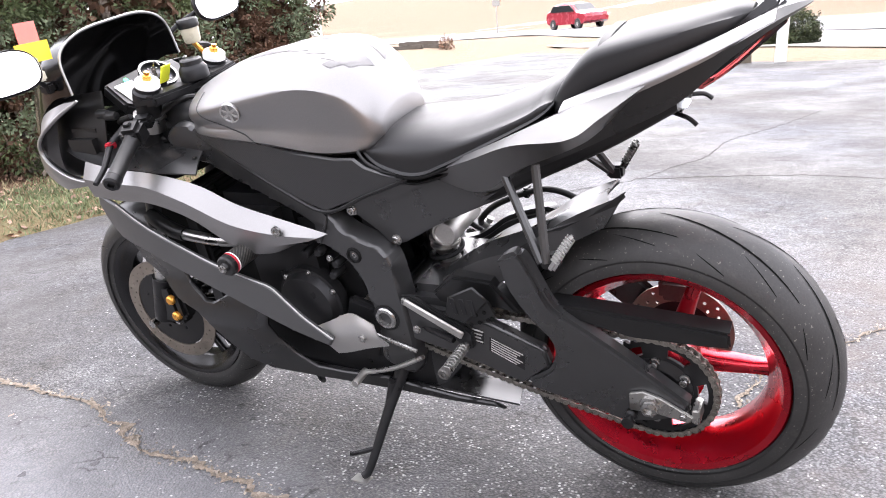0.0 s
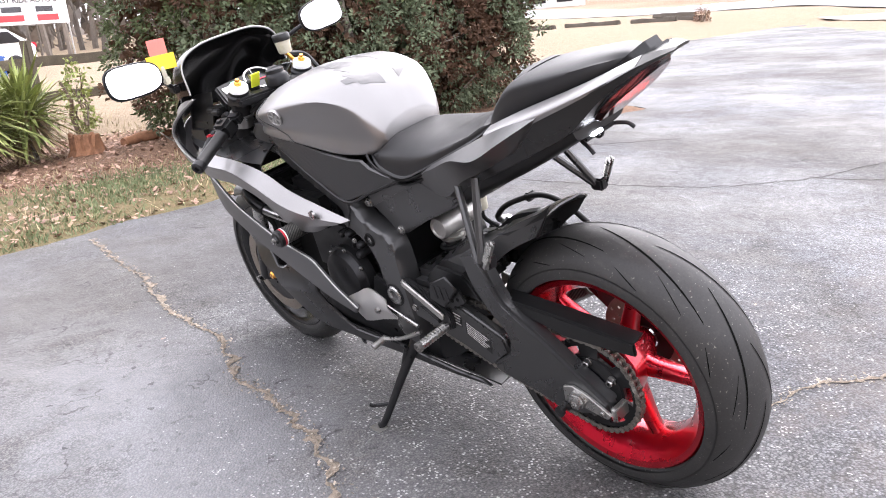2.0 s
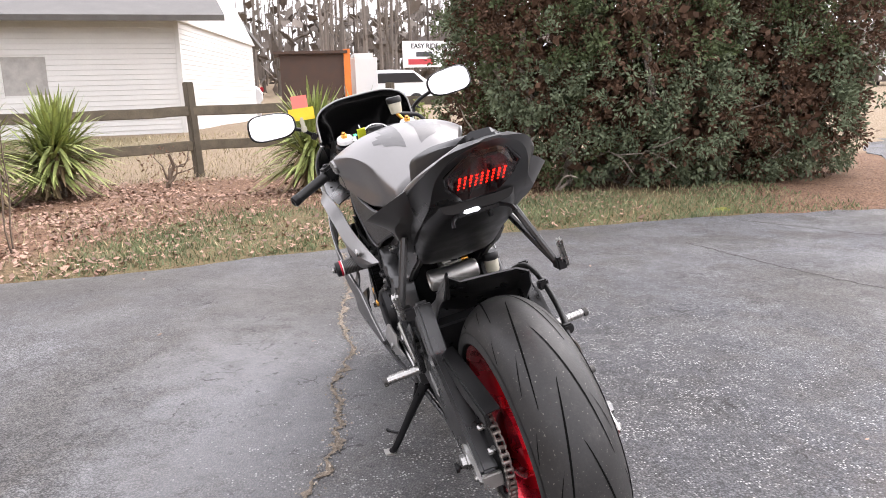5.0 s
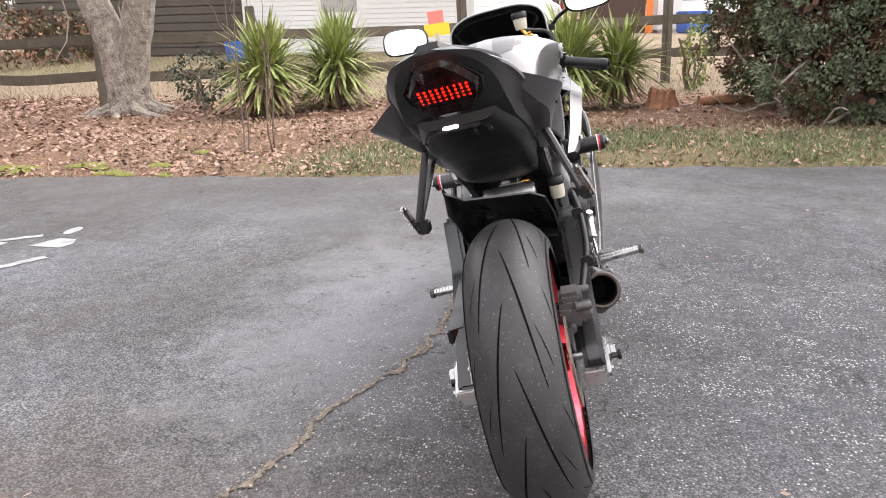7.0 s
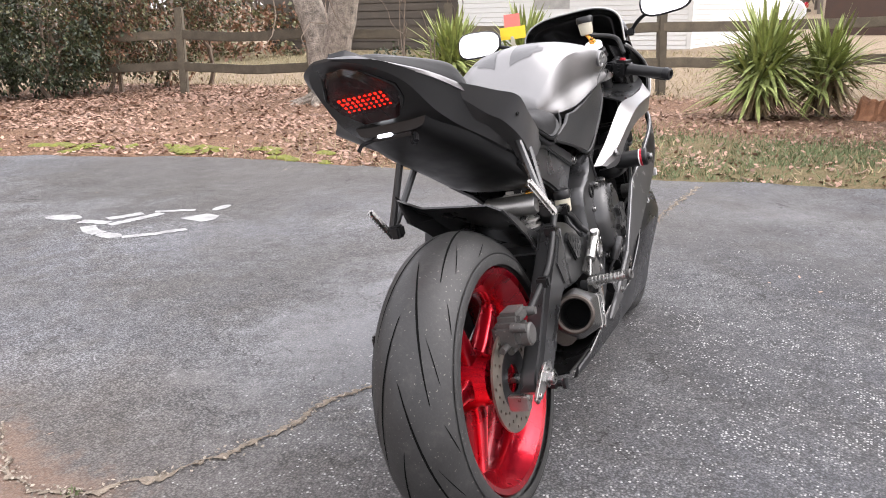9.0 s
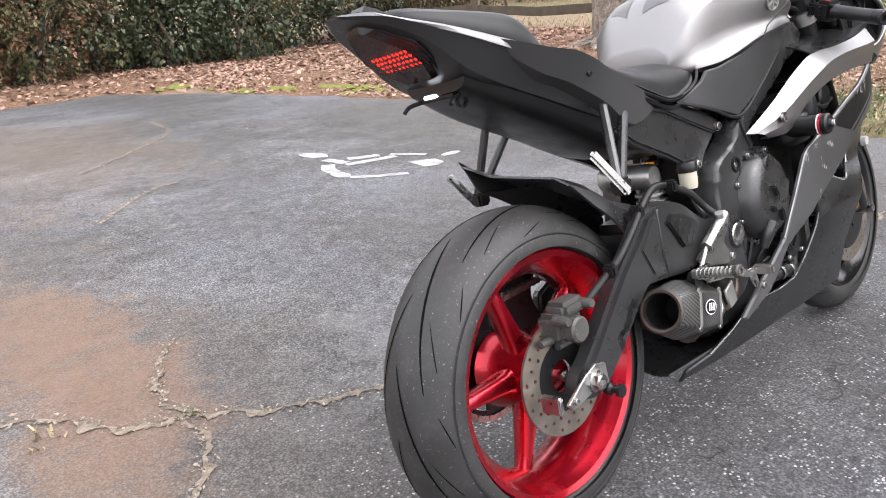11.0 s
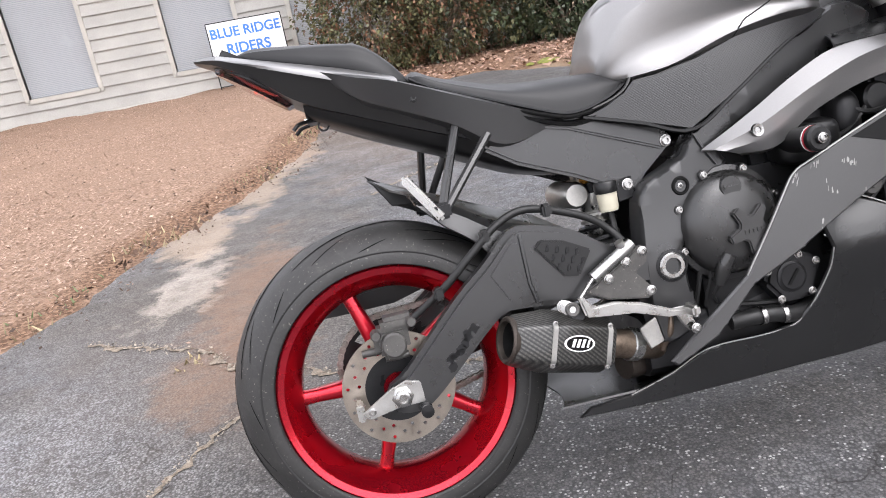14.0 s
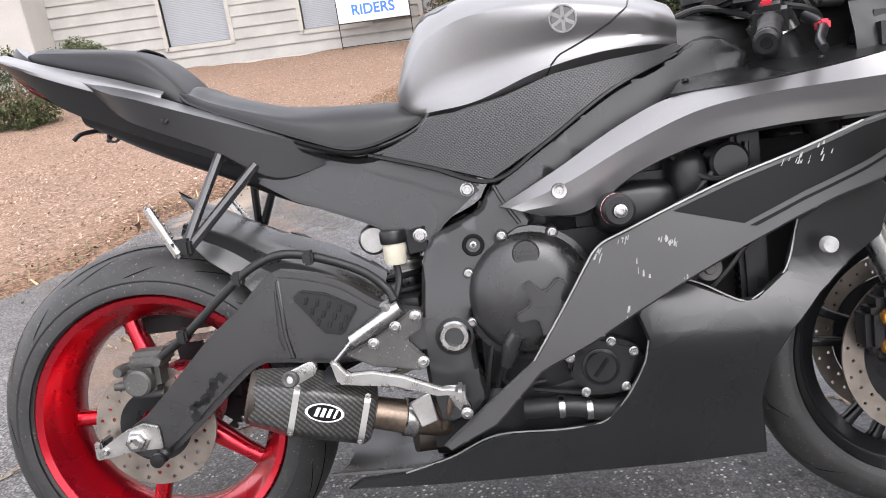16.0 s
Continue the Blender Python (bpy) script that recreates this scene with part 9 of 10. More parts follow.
def build_tail():
    st = [(-0.246, [(0, 1.014), (0.012, 1.014), (0.022, 1.011), (0.016, 1.009), (0.008, 1.009), (0, 1.009)]),
          (-0.2, [(0, 1.011), (0.046, 1.009), (0.072, 0.997), (0.062, 0.988), (0.03, 0.987), (0, 0.987)]),
          (-0.14, [(0, 0.982), (0.064, 0.986), (0.099, 0.97), (0.088, 0.95), (0.042, 0.946), (0, 0.946)]),
          (-0.07, [(0, 0.955), (0.082, 0.96), (0.115, 0.942), (0.098, 0.892), (0.048, 0.888), (0, 0.888)]),
          (0.02, [(0, 0.918), (0.095, 0.924), (0.124, 0.905), (0.102, 0.848), (0.05, 0.838), (0, 0.835)]),
          (0.1, [(0, 0.878), (0.1, 0.885), (0.127, 0.872), (0.11, 0.812), (0.055, 0.798), (0, 0.795)]),
          (0.2, [(0, 0.84), (0.1, 0.845), (0.128, 0.83), (0.112, 0.77), (0.055, 0.758), (0, 0.755)]),
          (0.31, [(0, 0.775), (0.1, 0.785), (0.124, 0.775), (0.11, 0.728), (0.055, 0.718), (0, 0.715)]),
          (0.42, [(0, 0.74), (0.09, 0.75), (0.112, 0.752), (0.102, 0.735), (0.05, 0.73), (0, 0.728)])]
    part("tail_cowl", hull_bm(st, 60, 21, sharp=True), TAILPAINT, BIKE, "dark satin tail cowl with creased edges", angle=24)
    for s in (1, -1):
        inner = [(-0.03, 0.112, 0.936), (0.03, 0.124, 0.918), (0.105, 0.13, 0.892), (0.2, 0.131, 0.852), (0.3, 0.128, 0.81), (0.41, 0.118, 0.765)]
        crest = [(-0.015, 0.126, 0.93), (0.04, 0.165, 0.903), (0.1, 0.189, 0.882), (0.2, 0.168, 0.842), (0.3, 0.145, 0.802), (0.412, 0.12, 0.76)]
        lower = [(0.0, 0.116, 0.905), (0.05, 0.138, 0.862), (0.1, 0.15, 0.836), (0.2, 0.143, 0.788), (0.295, 0.127, 0.732), (0.405, 0.114, 0.752)]
        under = [(0.01, 0.1, 0.9), (0.055, 0.112, 0.855), (0.11, 0.115, 0.83), (0.2, 0.112, 0.78), (0.285, 0.108, 0.725), (0.4, 0.105, 0.752)]
        if s > 0:
            crest[:3] = [(-0.025, 0.128, 0.928), (0.03, 0.178, 0.897), (0.078, 0.209, 0.872)]
            lower[1:3] = [(0.045, 0.142, 0.862), (0.09, 0.155, 0.836)]
        w = part("side_wing", rails_bm([flip(r, s) for r in (inner, crest, lower, under)], 30, 7, 0.003, smooth_across=False), SCUFFED, BIKE, "flared dark tail side panel", angle=22)
        bolt(w, (0.135, s * 0.166, 0.846), 0.006, s, material=BLACKPLASTIC, h=0.004)
        # ledge below the pillion pad, in lighter paint that holds its skylit brightness
        part("pad_ledge", rails_bm([flip(r, s) for r in ([(-0.2, 0.044, 1.0105), (-0.1, 0.082, 0.974), (0.02, 0.1, 0.935), (0.115, 0.108, 0.9)], [(-0.2, 0.069, 0.999), (-0.1, 0.11, 0.962), (0.02, 0.127, 0.92), (0.118, 0.131, 0.889)], [(-0.19, 0.072, 0.992), (-0.1, 0.112, 0.952), (0.02, 0.129, 0.905), (0.118, 0.132, 0.874)])], 18, 8, 0.004), PAINT, BIKE)
    # lamp, on the slope under the tail
    a, b = Vector((-0.193, 0, 0.99)), Vector((-0.063, 0, 0.891))
    u = (b - a).normalized()
    n = Vector((u.z, 0, -u.x))
    if n.x > 0:
        n = -n
    L = (b - a).length
    shape = [(-0.018, 0.018), (0.0, 0.034), (0.062, 0.068), (0.1, 0.064), (0.15, 0.038)]
    outline = [(t, y) for t, y in shape] + [(t, -y) for t, y in shape[::-1]]

    def slab(k, d0, d1, grow=0.0, bev=0.003):
        bm = bmesh.new()
        cen = 0.066
        lo = [a + u * (cen + (t - cen) * k) + Vector((0, y * k, 0)) + n * d0 for t, y in outline]
        hi = [a + u * (cen + (t - cen) * (k - grow)) + Vector((0, y * (k - grow), 0)) + n * d1 for t, y in outline]
        va, vb = [bm.verts.new(q) for q in lo], [bm.verts.new(q) for q in hi]
        m = len(va)
        for i in range(m):
            bm.faces.new((va[i], va[(i + 1) % m], vb[(i + 1) % m], vb[i]))
        bm.faces.new(va[::-1])
        bm.faces.new(vb)
        return bm

    lamp = part("tail_light", slab(1.0, -0.03, 0.003, 0.0), GLOSSBLACK, BIKE, "lit red tail light in a gloss black housing")
    loops = []
    for k, d in ((1.12, -0.012), (1.1, 0.0045), (1.07, 0.0065), (1.01, 0.0055), (0.99, 0.001)):
        loops.append([tuple(a + u * (0.066 + (t - 0.066) * k) + Vector((0, y * k, 0)) + n * d) for t, y in outline])
    part("bezel", grid_bm(loops, True)[0], GLOSSBLACK, lamp, "black lamp surround", angle=20)
    ob = part("lens", slab(1.0, 0.0056, 0.0175, 0.1), SMOKE, lamp, "smoked red lens")
    ob.visible_shadow = False
    for r in range(6):
        t = 0.066 + 0.0118 * r
        hw = min(0.045, np.interp(t, [q[0] for q in shape], [q[1] for q in shape]) - 0.01)
        for c in np.linspace(-hw, hw, 9):
            part("diode", box_bm((-0.0019, -0.0023, 0), (0.0019, 0.0023, 0.0015), 0.0, m=Matrix.Translation(a + u * t + Vector((0, c, 0)) + n * 0.0032) @ n.to_track_quat("Z", "Y").to_matrix().to_4x4()), BRAKEGLOW, lamp, smooth=False)
    for y in (-0.016, 0.016):
        part("lens_rib", tube_bm([a + u * 0.01 + Vector((0, y * 0.5, 0)) + n * 0.0095, a + u * 0.135 + Vector((0, y * 1.3, 0)) + n * 0.0095], 0.0012, 6, smooth=False), GLOSSBLACK, lamp)
    # plate lamp and bracket below
    part("plate_light", box_bm((-0.066, -0.002, 0.858), (-0.054, 0.03, 0.865), 0.002), PLATEGLOW, BIKE, "small lit white plate lamp")
    part("plate_bracket", joined(box_bm((-0.06, -0.045, 0.852), (-0.02, 0.045, 0.862), 0.003), tube_bm([(-0.05, -0.045, 0.856), (-0.075, -0.06, 0.852), (-0.088, -0.064, 0.842)], 0.004, 8, 10), tube_bm([(-0.05, 0.045, 0.856), (-0.075, 0.06, 0.852), (-0.088, 0.064, 0.842)], 0.004, 8, 10)), BLACKMETAL, BIKE)
    part("cable_eye", lathe_bm([(0.008, -0.003), (0.012, -0.003), (0.012, 0.003), (0.008, 0.003)], 16, (-0.03, -0.03, 0.843), closed=True), BLACKMETAL, BIKE)
    # undertray
    part("undertray", hull_bm([(-0.06, [(0, 0.9), (0.07, 0.895), (0.075, 0.88), (0.06, 0.864), (0, 0.862)]), (0.06, [(0, 0.85), (0.095, 0.845), (0.1, 0.825), (0.08, 0.802), (0, 0.798)]), (0.2, [(0, 0.79), (0.098, 0.785), (0.104, 0.765), (0.085, 0.738), (0, 0.73)]), (0.32, [(0, 0.71), (0.095, 0.71), (0.1, 0.7), (0.08, 0.68), (0, 0.672)]), (0.44, [(0, 0.7), (0.08, 0.7), (0.085, 0.69), (0.07, 0.65), (0, 0.645)])], 30, 11), BLACKPLASTIC, BIKE, "matte black undertray")


build_tail()


def build_fairing():
    for s in (1, -1):
        top = [(0.655, 0.16, 0.643), (0.75, 0.178, 0.692), (0.85, 0.192, 0.748), (0.94, 0.2, 0.782), (1.06, 0.208, 0.787), (1.17, 0.212, 0.797), (1.27, 0.205, 0.812)]
        crease = [(0.672, 0.178, 0.64), (0.76, 0.204, 0.67), (0.86, 0.222, 0.718), (0.96, 0.235, 0.755), (1.06, 0.24, 0.768), (1.17, 0.238, 0.772), (1.28, 0.222, 0.775)]
        dip = [(0.69, 0.185, 0.633), (0.775, 0.203, 0.646), (0.865, 0.217, 0.696), (0.965, 0.227, 0.733), (1.065, 0.231, 0.745), (1.17, 0.227, 0.747), (1.285, 0.213, 0.746)]
        low = [(0.72, 0.179, 0.622), (0.79, 0.195, 0.623), (0.868, 0.209, 0.673), (0.97, 0.22, 0.708), (1.07, 0.226, 0.72), (1.17, 0.222, 0.722), (1.285, 0.208, 0.722)]
        tuck = [(0.74, 0.15, 0.616), (0.8, 0.16, 0.616), (0.872, 0.172, 0.668), (0.97, 0.182, 0.702), (1.07, 0.19, 0.714), (1.17, 0.188, 0.716), (1.285, 0.18, 0.716)]
        if s > 0:
            for rail, xs, dz in ((top, (0.65, 0.75, 0.85, 0.95, 1.06), (-0.006, -0.018, -0.036, -0.022, 0)), (crease, (0.67, 0.76, 0.86, 0.96, 1.06), (-0.006, -0.02, -0.04, -0.022, 0)),
                                 (dip, (0.69, 0.775, 0.865, 0.965, 1.065), (-0.004, -0.022, -0.052, -0.024, 0)), (low, (0.72, 0.79, 0.868, 0.97, 1.07), (0, -0.024, -0.062, -0.024, 0)), (tuck, (0.74, 0.8, 0.872, 0.97, 1.07), (0, -0.02, -0.052, -0.01, 0.006))):
                for k, q in enumerate(rail):
                    rail[k] = (q[0], q[1], q[2] + float(np.interp(q[0], xs, dz)))
        up = part("upper_side_fairing", rails_bm([flip(r, s) for r in (top, crease, dip, low, tuck)], 44, 17, 0.004, smooth_across=False), PAINT, BIKE, "light satin grey side fairing", angle=20)
        part("fairing_screw", lathe_bm([(0.0001, s * 0.206), (0.006, s * 0.206), (0.0065, s * 0.209), (0.0115, s * 0.2095), (0.0125, s * 0.204)], 20, (0.749, 0, 0.66)), STEEL, up)
        # dark ledge between fairing and dash
        led = part("inner_ledge", rails_bm([flip(r, s) for r in ([(0.93, 0.202, 0.785), (1.05, 0.208, 0.79), (1.17, 0.21, 0.8), (1.29, 0.2, 0.815), (1.36, 0.18, 0.83)], [(0.95, 0.165, 0.8), (1.05, 0.165, 0.808), (1.17, 0.165, 0.815), (1.29, 0.16, 0.828), (1.36, 0.15, 0.84)], [(0.97, 0.12, 0.812), (1.05, 0.115, 0.82), (1.17, 0.115, 0.828), (1.29, 0.11, 0.84), (1.36, 0.1, 0.85)])], 24, 9, 0.004), TAILPAINT, BIKE, "dark inner fairing ledge")
        bolt(led, (0.965, s * 0.16, 0.804), 0.005, 1, "z", BLACKPLASTIC, 0.004)
        bolt(led, (1.16, s * 0.19, 0.811), 0.005, 1, "z", BLACKPLASTIC, 0.004)
        # long diagonal band
        def band_y(x, z):
            return eased(x, [0.5, 0.525, 0.62, 0.71, 0.775, 0.84, 0.91, 1.0, 1.11, 1.21, 1.27, 1.4], [0.165, 0.172, 0.196, 0.212, 0.223, 0.232, 0.238, 0.243, 0.24, 0.226, 0.206, 0.17])

        o = [(0.519, 0.257), (0.6, 0.328), (0.682, 0.396), (0.739, 0.483), (0.782, 0.552), (0.792, 0.565), (0.806, 0.576), (0.842, 0.591), (0.916, 0.621), (1.003, 0.653), (1.104, 0.682), (1.2, 0.712), (1.275, 0.728), (1.29, 0.7), (1.27, 0.66), (1.23, 0.622), (1.154, 0.603), (1.094, 0.581), (1.008, 0.544), (0.922, 0.502), (0.848, 0.461), (0.775, 0.417), (0.694, 0.377), (0.612, 0.291), (0.531, 0.247)]
        if s > 0:
            o = [(x, z - float(np.interp(x, (0.5, 0.68, 0.76, 0.92, 1.05, 1.2), (0, 0.0, 0.042, 0.045, 0.03, 0)))) if k < 12 else (x, z) for k, (x, z) in enumerate(o)]
            o = o[2:23]  # it ends at the silver cover on this side
        band = part("side_fairing_band", panel_bm(o, band_y, s, 0.005, 0.006), SCUFFED, BIKE, "scuffed dark side fairing band" if s < 0 else "dark satin side fairing band", angle=28)
        # silver tube: the rubbed upper edge with its highlight painted in
        part("worn_edge", tube_bm([(x, s * (band_y(x, z) - 0.002), z) for x, z in o[(2 if s < 0 else 0):(12 if s < 0 else 10)]], 0.0017, 6, 60), SILVERPAINT, band, "pale strip painting the highlight on the rubbed panel edge")
        if s < 0:
            # gloss black decal with a thin stripe
            part("decal", panel_bm([(0.91, 0.612), (1.003, 0.645), (1.104, 0.674), (1.2, 0.704), (1.26, 0.716), (1.26, 0.678), (1.2, 0.652), (1.1, 0.618), (1.012, 0.582)], lambda x, z: band_y(x, z) + 0.0012, s, 0.001, 0.0006), DECALBLACK, band, "gloss black fairing decal")
            part("decal", panel_bm([(1.02, 0.578), (1.1, 0.61), (1.2, 0.644), (1.26, 0.67), (1.26, 0.665), (1.2, 0.639), (1.1, 0.605), (1.03, 0.576)], lambda x, z: band_y(x, z) + 0.0012, s, 0.001, 0.0004), DECALBLACK, band)
            bpy.context.view_layer.update()
            rng = np.random.default_rng(5)
            for x, z, w, h, cnt, run in ((0.835, 0.572, 0.02, 0.012, 7, 0.3), (0.9, 0.564, 0.028, 0.014, 12, 0.3), (0.793, 0.552, 0.008, 0.024, 7, 0.5), (0.922, 0.502, 0.014, 0.02, 6, 0.1),
                                         (0.833, 0.46, 0.012, 0.02, 4, 0.2), (1.09, 0.668, 0.04, 0.03, 14, 0.5), (1.13, 0.672, 0.04, 0.03, 10, 0.5), (0.86, 0.525, 0.02, 0.03, 4, 0.1)):
                bm = bmesh.new()
                for k in range(cnt):
                    cx, cz = x + w * (rng.random() - 0.5), z + h * (rng.random() - 0.5)
                    L, wd = 0.004 + 0.007 * rng.random(), 0.0006 + 0.0012 * rng.random()
                    q = []
                    for u, v in ((-wd, 0), (wd, 0), (wd * 0.4 + run * L, L), (-wd * 0.8 + run * L, L)):
                        ok, loc, nor, _ = band.ray_cast(Vector((cx + u, -0.5, cz + v)), Vector((0, 1, 0)))
                        q.append(loc + Vector((0, -0.0035 if x > 1 else -0.0008, 0)) if ok else None)
                    if all(p is not None for p in q):
                        bm.faces.new([bm.verts.new(p) for p in q])
                if len(bm.faces):
                    part("scrape", bm, SCRATCH, band, "pale scrape marks", smooth=False)
                else:
                    bm.free()
        # belly side panel
        def belly_y(x, z):
            hi = eased(x, [0.3, 0.42, 0.6, 0.8, 1.0, 1.15, 1.27], [0.118, 0.14, 0.175, 0.208, 0.224, 0.218, 0.196])
            lo = eased(x, [0.3, 0.42, 0.54, 0.66, 0.78, 0.87, 0.94, 1.0, 1.3], [0.108, 0.12, 0.126, 0.13, 0.133, 0.138, 0.142, 0.146, 0.155])
            k = min(1.0, max(0.0, (z - 0.16) / 0.34))
            # the flank swells out below a crease half way up, ahead of the cut-out
            crease = eased(z, [0.28, 0.41, 0.45, 0.5, 0.62], [0.0, 0.015, 0.0, -0.03, -0.016], 0.014) * min(1.0, max(0.0, (x - 0.84) / 0.06))
            return lo + (hi - lo) * (1 - (1 - k) ** 1.6) + crease

        o = [(0.335, 0.172), (0.361, 0.19), (0.443, 0.197), (0.526, 0.222), (0.608, 0.258), (0.722, 0.261), (0.788, 0.271), (0.827, 0.314), (0.856, 0.372), (0.863, 0.41), (0.85, 0.452), (0.855, 0.462), (0.925, 0.498), (1.006, 0.46), (1.031, 0.462), (1.085, 0.496), (1.107, 0.573), (1.164, 0.602), (1.238, 0.622), (1.262, 0.6), (1.24, 0.53), (1.199, 0.504), (1.128, 0.455), (1.079, 0.406), (1.049, 0.352), (1.038, 0.293), (1.05, 0.186), (0.905, 0.176), (0.715, 0.172), (0.5, 0.17)]
        if s > 0:
            # on the stand side the panel is cut short above the sidestand
            o = [(0.335, 0.198), (0.361, 0.212), (0.443, 0.222), (0.526, 0.24), (0.608, 0.262), (0.722, 0.268), (0.788, 0.278), (0.827, 0.318), (0.856, 0.372), (0.863, 0.41), (0.85, 0.452), (0.855, 0.462), (0.925, 0.498), (1.006, 0.46), (1.031, 0.462), (1.085, 0.496), (1.107, 0.573), (1.164, 0.602), (1.238, 0.622), (1.262, 0.6), (1.24, 0.53), (1.199, 0.504), (1.128, 0.455), (1.06, 0.43), (1.035, 0.41), (1.008, 0.34), (0.985, 0.28), (0.93, 0.25), (0.79, 0.237), (0.6, 0.222), (0.45, 0.205)]
        bel = part("belly_fairing", panel_bm(o, belly_y, s, 0.005, 0.005), TAILPAINT, BIKE, "dark satin belly fairing", angle=28)
        if s < 0:
            # the same silver highlight strips on the belly's rubbed edges
            for run in (o[2:10], o[11:17]):
                part("worn_edge", tube_bm([(x, s * (belly_y(x, z) - 0.002), z) for x, z in run], 0.0015, 6, 50), SILVERPAINT, bel, "pale strip painting the highlight on the rubbed panel edge")
        part("reflector_patch", lathe_bm([(0.0001, s * 0.2285), (0.011, s * 0.228), (0.0125, s * 0.225), (0.013, s * 0.215)], 22, (1.142, 0, 0.532)), SCRATCH, bel, "pale round plug") if s < 0 else None
        part("screw_well", lathe_bm([(0.0001, s * 0.142), (0.007, s * 0.142), (0.008, s * 0.146), (0.013, s * 0.147)], 18, (0.808, 0, 0.222)), BLACKPLASTIC, bel)
        if s > 0:
            cov = part("gear_side_cover", rails_bm([[(0.752, 0.18, 0.402), (0.69, 0.186, 0.432), (0.632, 0.184, 0.456), (0.585, 0.176, 0.428)], [(0.74, 0.188, 0.388), (0.68, 0.196, 0.405), (0.62, 0.193, 0.42), (0.575, 0.182, 0.4)], [(0.7, 0.18, 0.338), (0.66, 0.184, 0.35), (0.61, 0.182, 0.366), (0.56, 0.174, 0.374)]], 22, 9, 0.005), SILVERPAINT, BIKE, "silver grey lower side cover")
            bolt(cov, (0.612, 0.19, 0.398), 0.008, 1)
    # belly pan bottom
    part("belly_pan", rails_bm([[(0.302, 0.108, 0.21), (0.6, 0.126, 0.24), (0.9, 0.135, 0.26), (0.96, 0.14, 0.285)], [(0.32, 0.06, 0.196), (0.6, 0.07, 0.21), (0.9, 0.075, 0.22), (0.97, 0.075, 0.25)], [(0.33, 0, 0.19), (0.6, 0, 0.185), (0.9, 0, 0.19), (1.0, 0, 0.22)], [(0.32, -0.06, 0.185), (0.6, -0.075, 0.175), (0.9, -0.08, 0.175), (1.03, -0.08, 0.21)], [(0.302, -0.108, 0.198), (0.6, -0.128, 0.2), (0.9, -0.14, 0.2), (1.02, -0.148, 0.235)]], 24, 13, 0.004), TAILPAINT, BIKE)
    # nose and screen
    for s in (1, -1):
        r3 = [(1.255, 0.176, 0.948), (1.33, 0.176, 0.938), (1.43, 0.163, 0.9), (1.5, 0.145, 0.82)]
        r4 = [(1.335, 0.192, 0.912), (1.39, 0.19, 0.888), (1.45, 0.178, 0.848), (1.5, 0.158, 0.79)]
        r5 = [(1.415, 0.202, 0.862), (1.44, 0.194, 0.84), (1.47, 0.182, 0.81), (1.5, 0.165, 0.77)]
        r6 = [(1.42, 0.203, 0.812), (1.44, 0.195, 0.795), (1.465, 0.18, 0.775), (1.495, 0.16, 0.745)]
        r7 = [(1.345, 0.208, 0.77), (1.39, 0.2, 0.758), (1.43, 0.183, 0.745), (1.485, 0.153, 0.722)]
        r8 = [(1.25, 0.206, 0.756), (1.33, 0.2, 0.742), (1.41, 0.18, 0.725), (1.47, 0.145, 0.705)]
        part("nose_side", rails_bm([flip(r, s) for r in (r3, r4, r5, r6, r7, r8)], 22, 21, 0.005), PAINT, BIKE, "satin grey nose fairing")
        part("nose_lining", rails_bm([flip([(x + 0.002, y - 0.009, z) for x, y, z in r], s) for r in (r3, r4, r5, r6, r7, r8)], 22, 21, 0.004), BLACKPLASTIC, BIKE, "black nose lining")
        r3 = [(1.23, 0.15, 0.955), (1.36, 0.15, 0.94), (1.44, 0.14, 0.885), (1.49, 0.13, 0.82)]
        r4 = [(1.225, 0.168, 0.9), (1.34, 0.175, 0.885), (1.42, 0.165, 0.84), (1.49, 0.14, 0.78)]
        r5 = [(1.225, 0.19, 0.83), (1.34, 0.195, 0.82), (1.42, 0.18, 0.79), (1.48, 0.145, 0.745)]
        r6 = [(1.225, 0.185, 0.775), (1.33, 0.188, 0.765), (1.4, 0.165, 0.745), (1.46, 0.125, 0.725)]
        inn = [[(x - 0.002, y - 0.022, z) for x, y, z in r] for r in (r3, r4, r5, r6)]
        ip = part("inner_panel", rails_bm([flip(r, s) for r in inn], 18, 9, 0.004), BLACKPLASTIC, BIKE, "black inner nose panel")
        part("inner_box", box_bm((1.235, s * 0.15 - 0.03, 0.8), (1.36, s * 0.15 + 0.03, 0.875), 0.02), BLACKPLASTIC, BIKE)
        for x, z in ((1.26, 0.838), (1.3, 0.86), (1.24, 0.905), (1.215, 0.9)):
            part("knob", lathe_bm([(0.0001, -0.014), (0.009, -0.012), (0.011, 0), (0.011, 0.02)], 14, (x - 0.02, s * 0.145, z), "x"), BLACKPLASTIC, ip)
    part("screen_nose", rails_bm([[(1.5, -0.15, 0.82), (1.5, -0.155, 0.76), (1.47, -0.145, 0.705)], [(1.58, -0.08, 0.84), (1.58, -0.085, 0.77), (1.53, -0.08, 0.7)], [(1.61, 0, 0.85), (1.61, 0, 0.77), (1.55, 0, 0.7)], [(1.58, 0.08, 0.84), (1.58, 0.085, 0.77), (1.53, 0.08, 0.7)], [(1.5, 0.15, 0.82), (1.5, 0.155, 0.76), (1.47, 0.145, 0.705)]], 12, 17, 0.004), PAINT, BIKE)
    c0 = [(1.272, 0.0, 1.088), (1.38, 0.0, 1.07), (1.52, 0.0, 0.98), (1.61, 0.0, 0.86)]
    c1 = [(1.272, 0.1, 1.082), (1.375, 0.1, 1.06), (1.5, 0.095, 0.967), (1.585, 0.085, 0.85)]
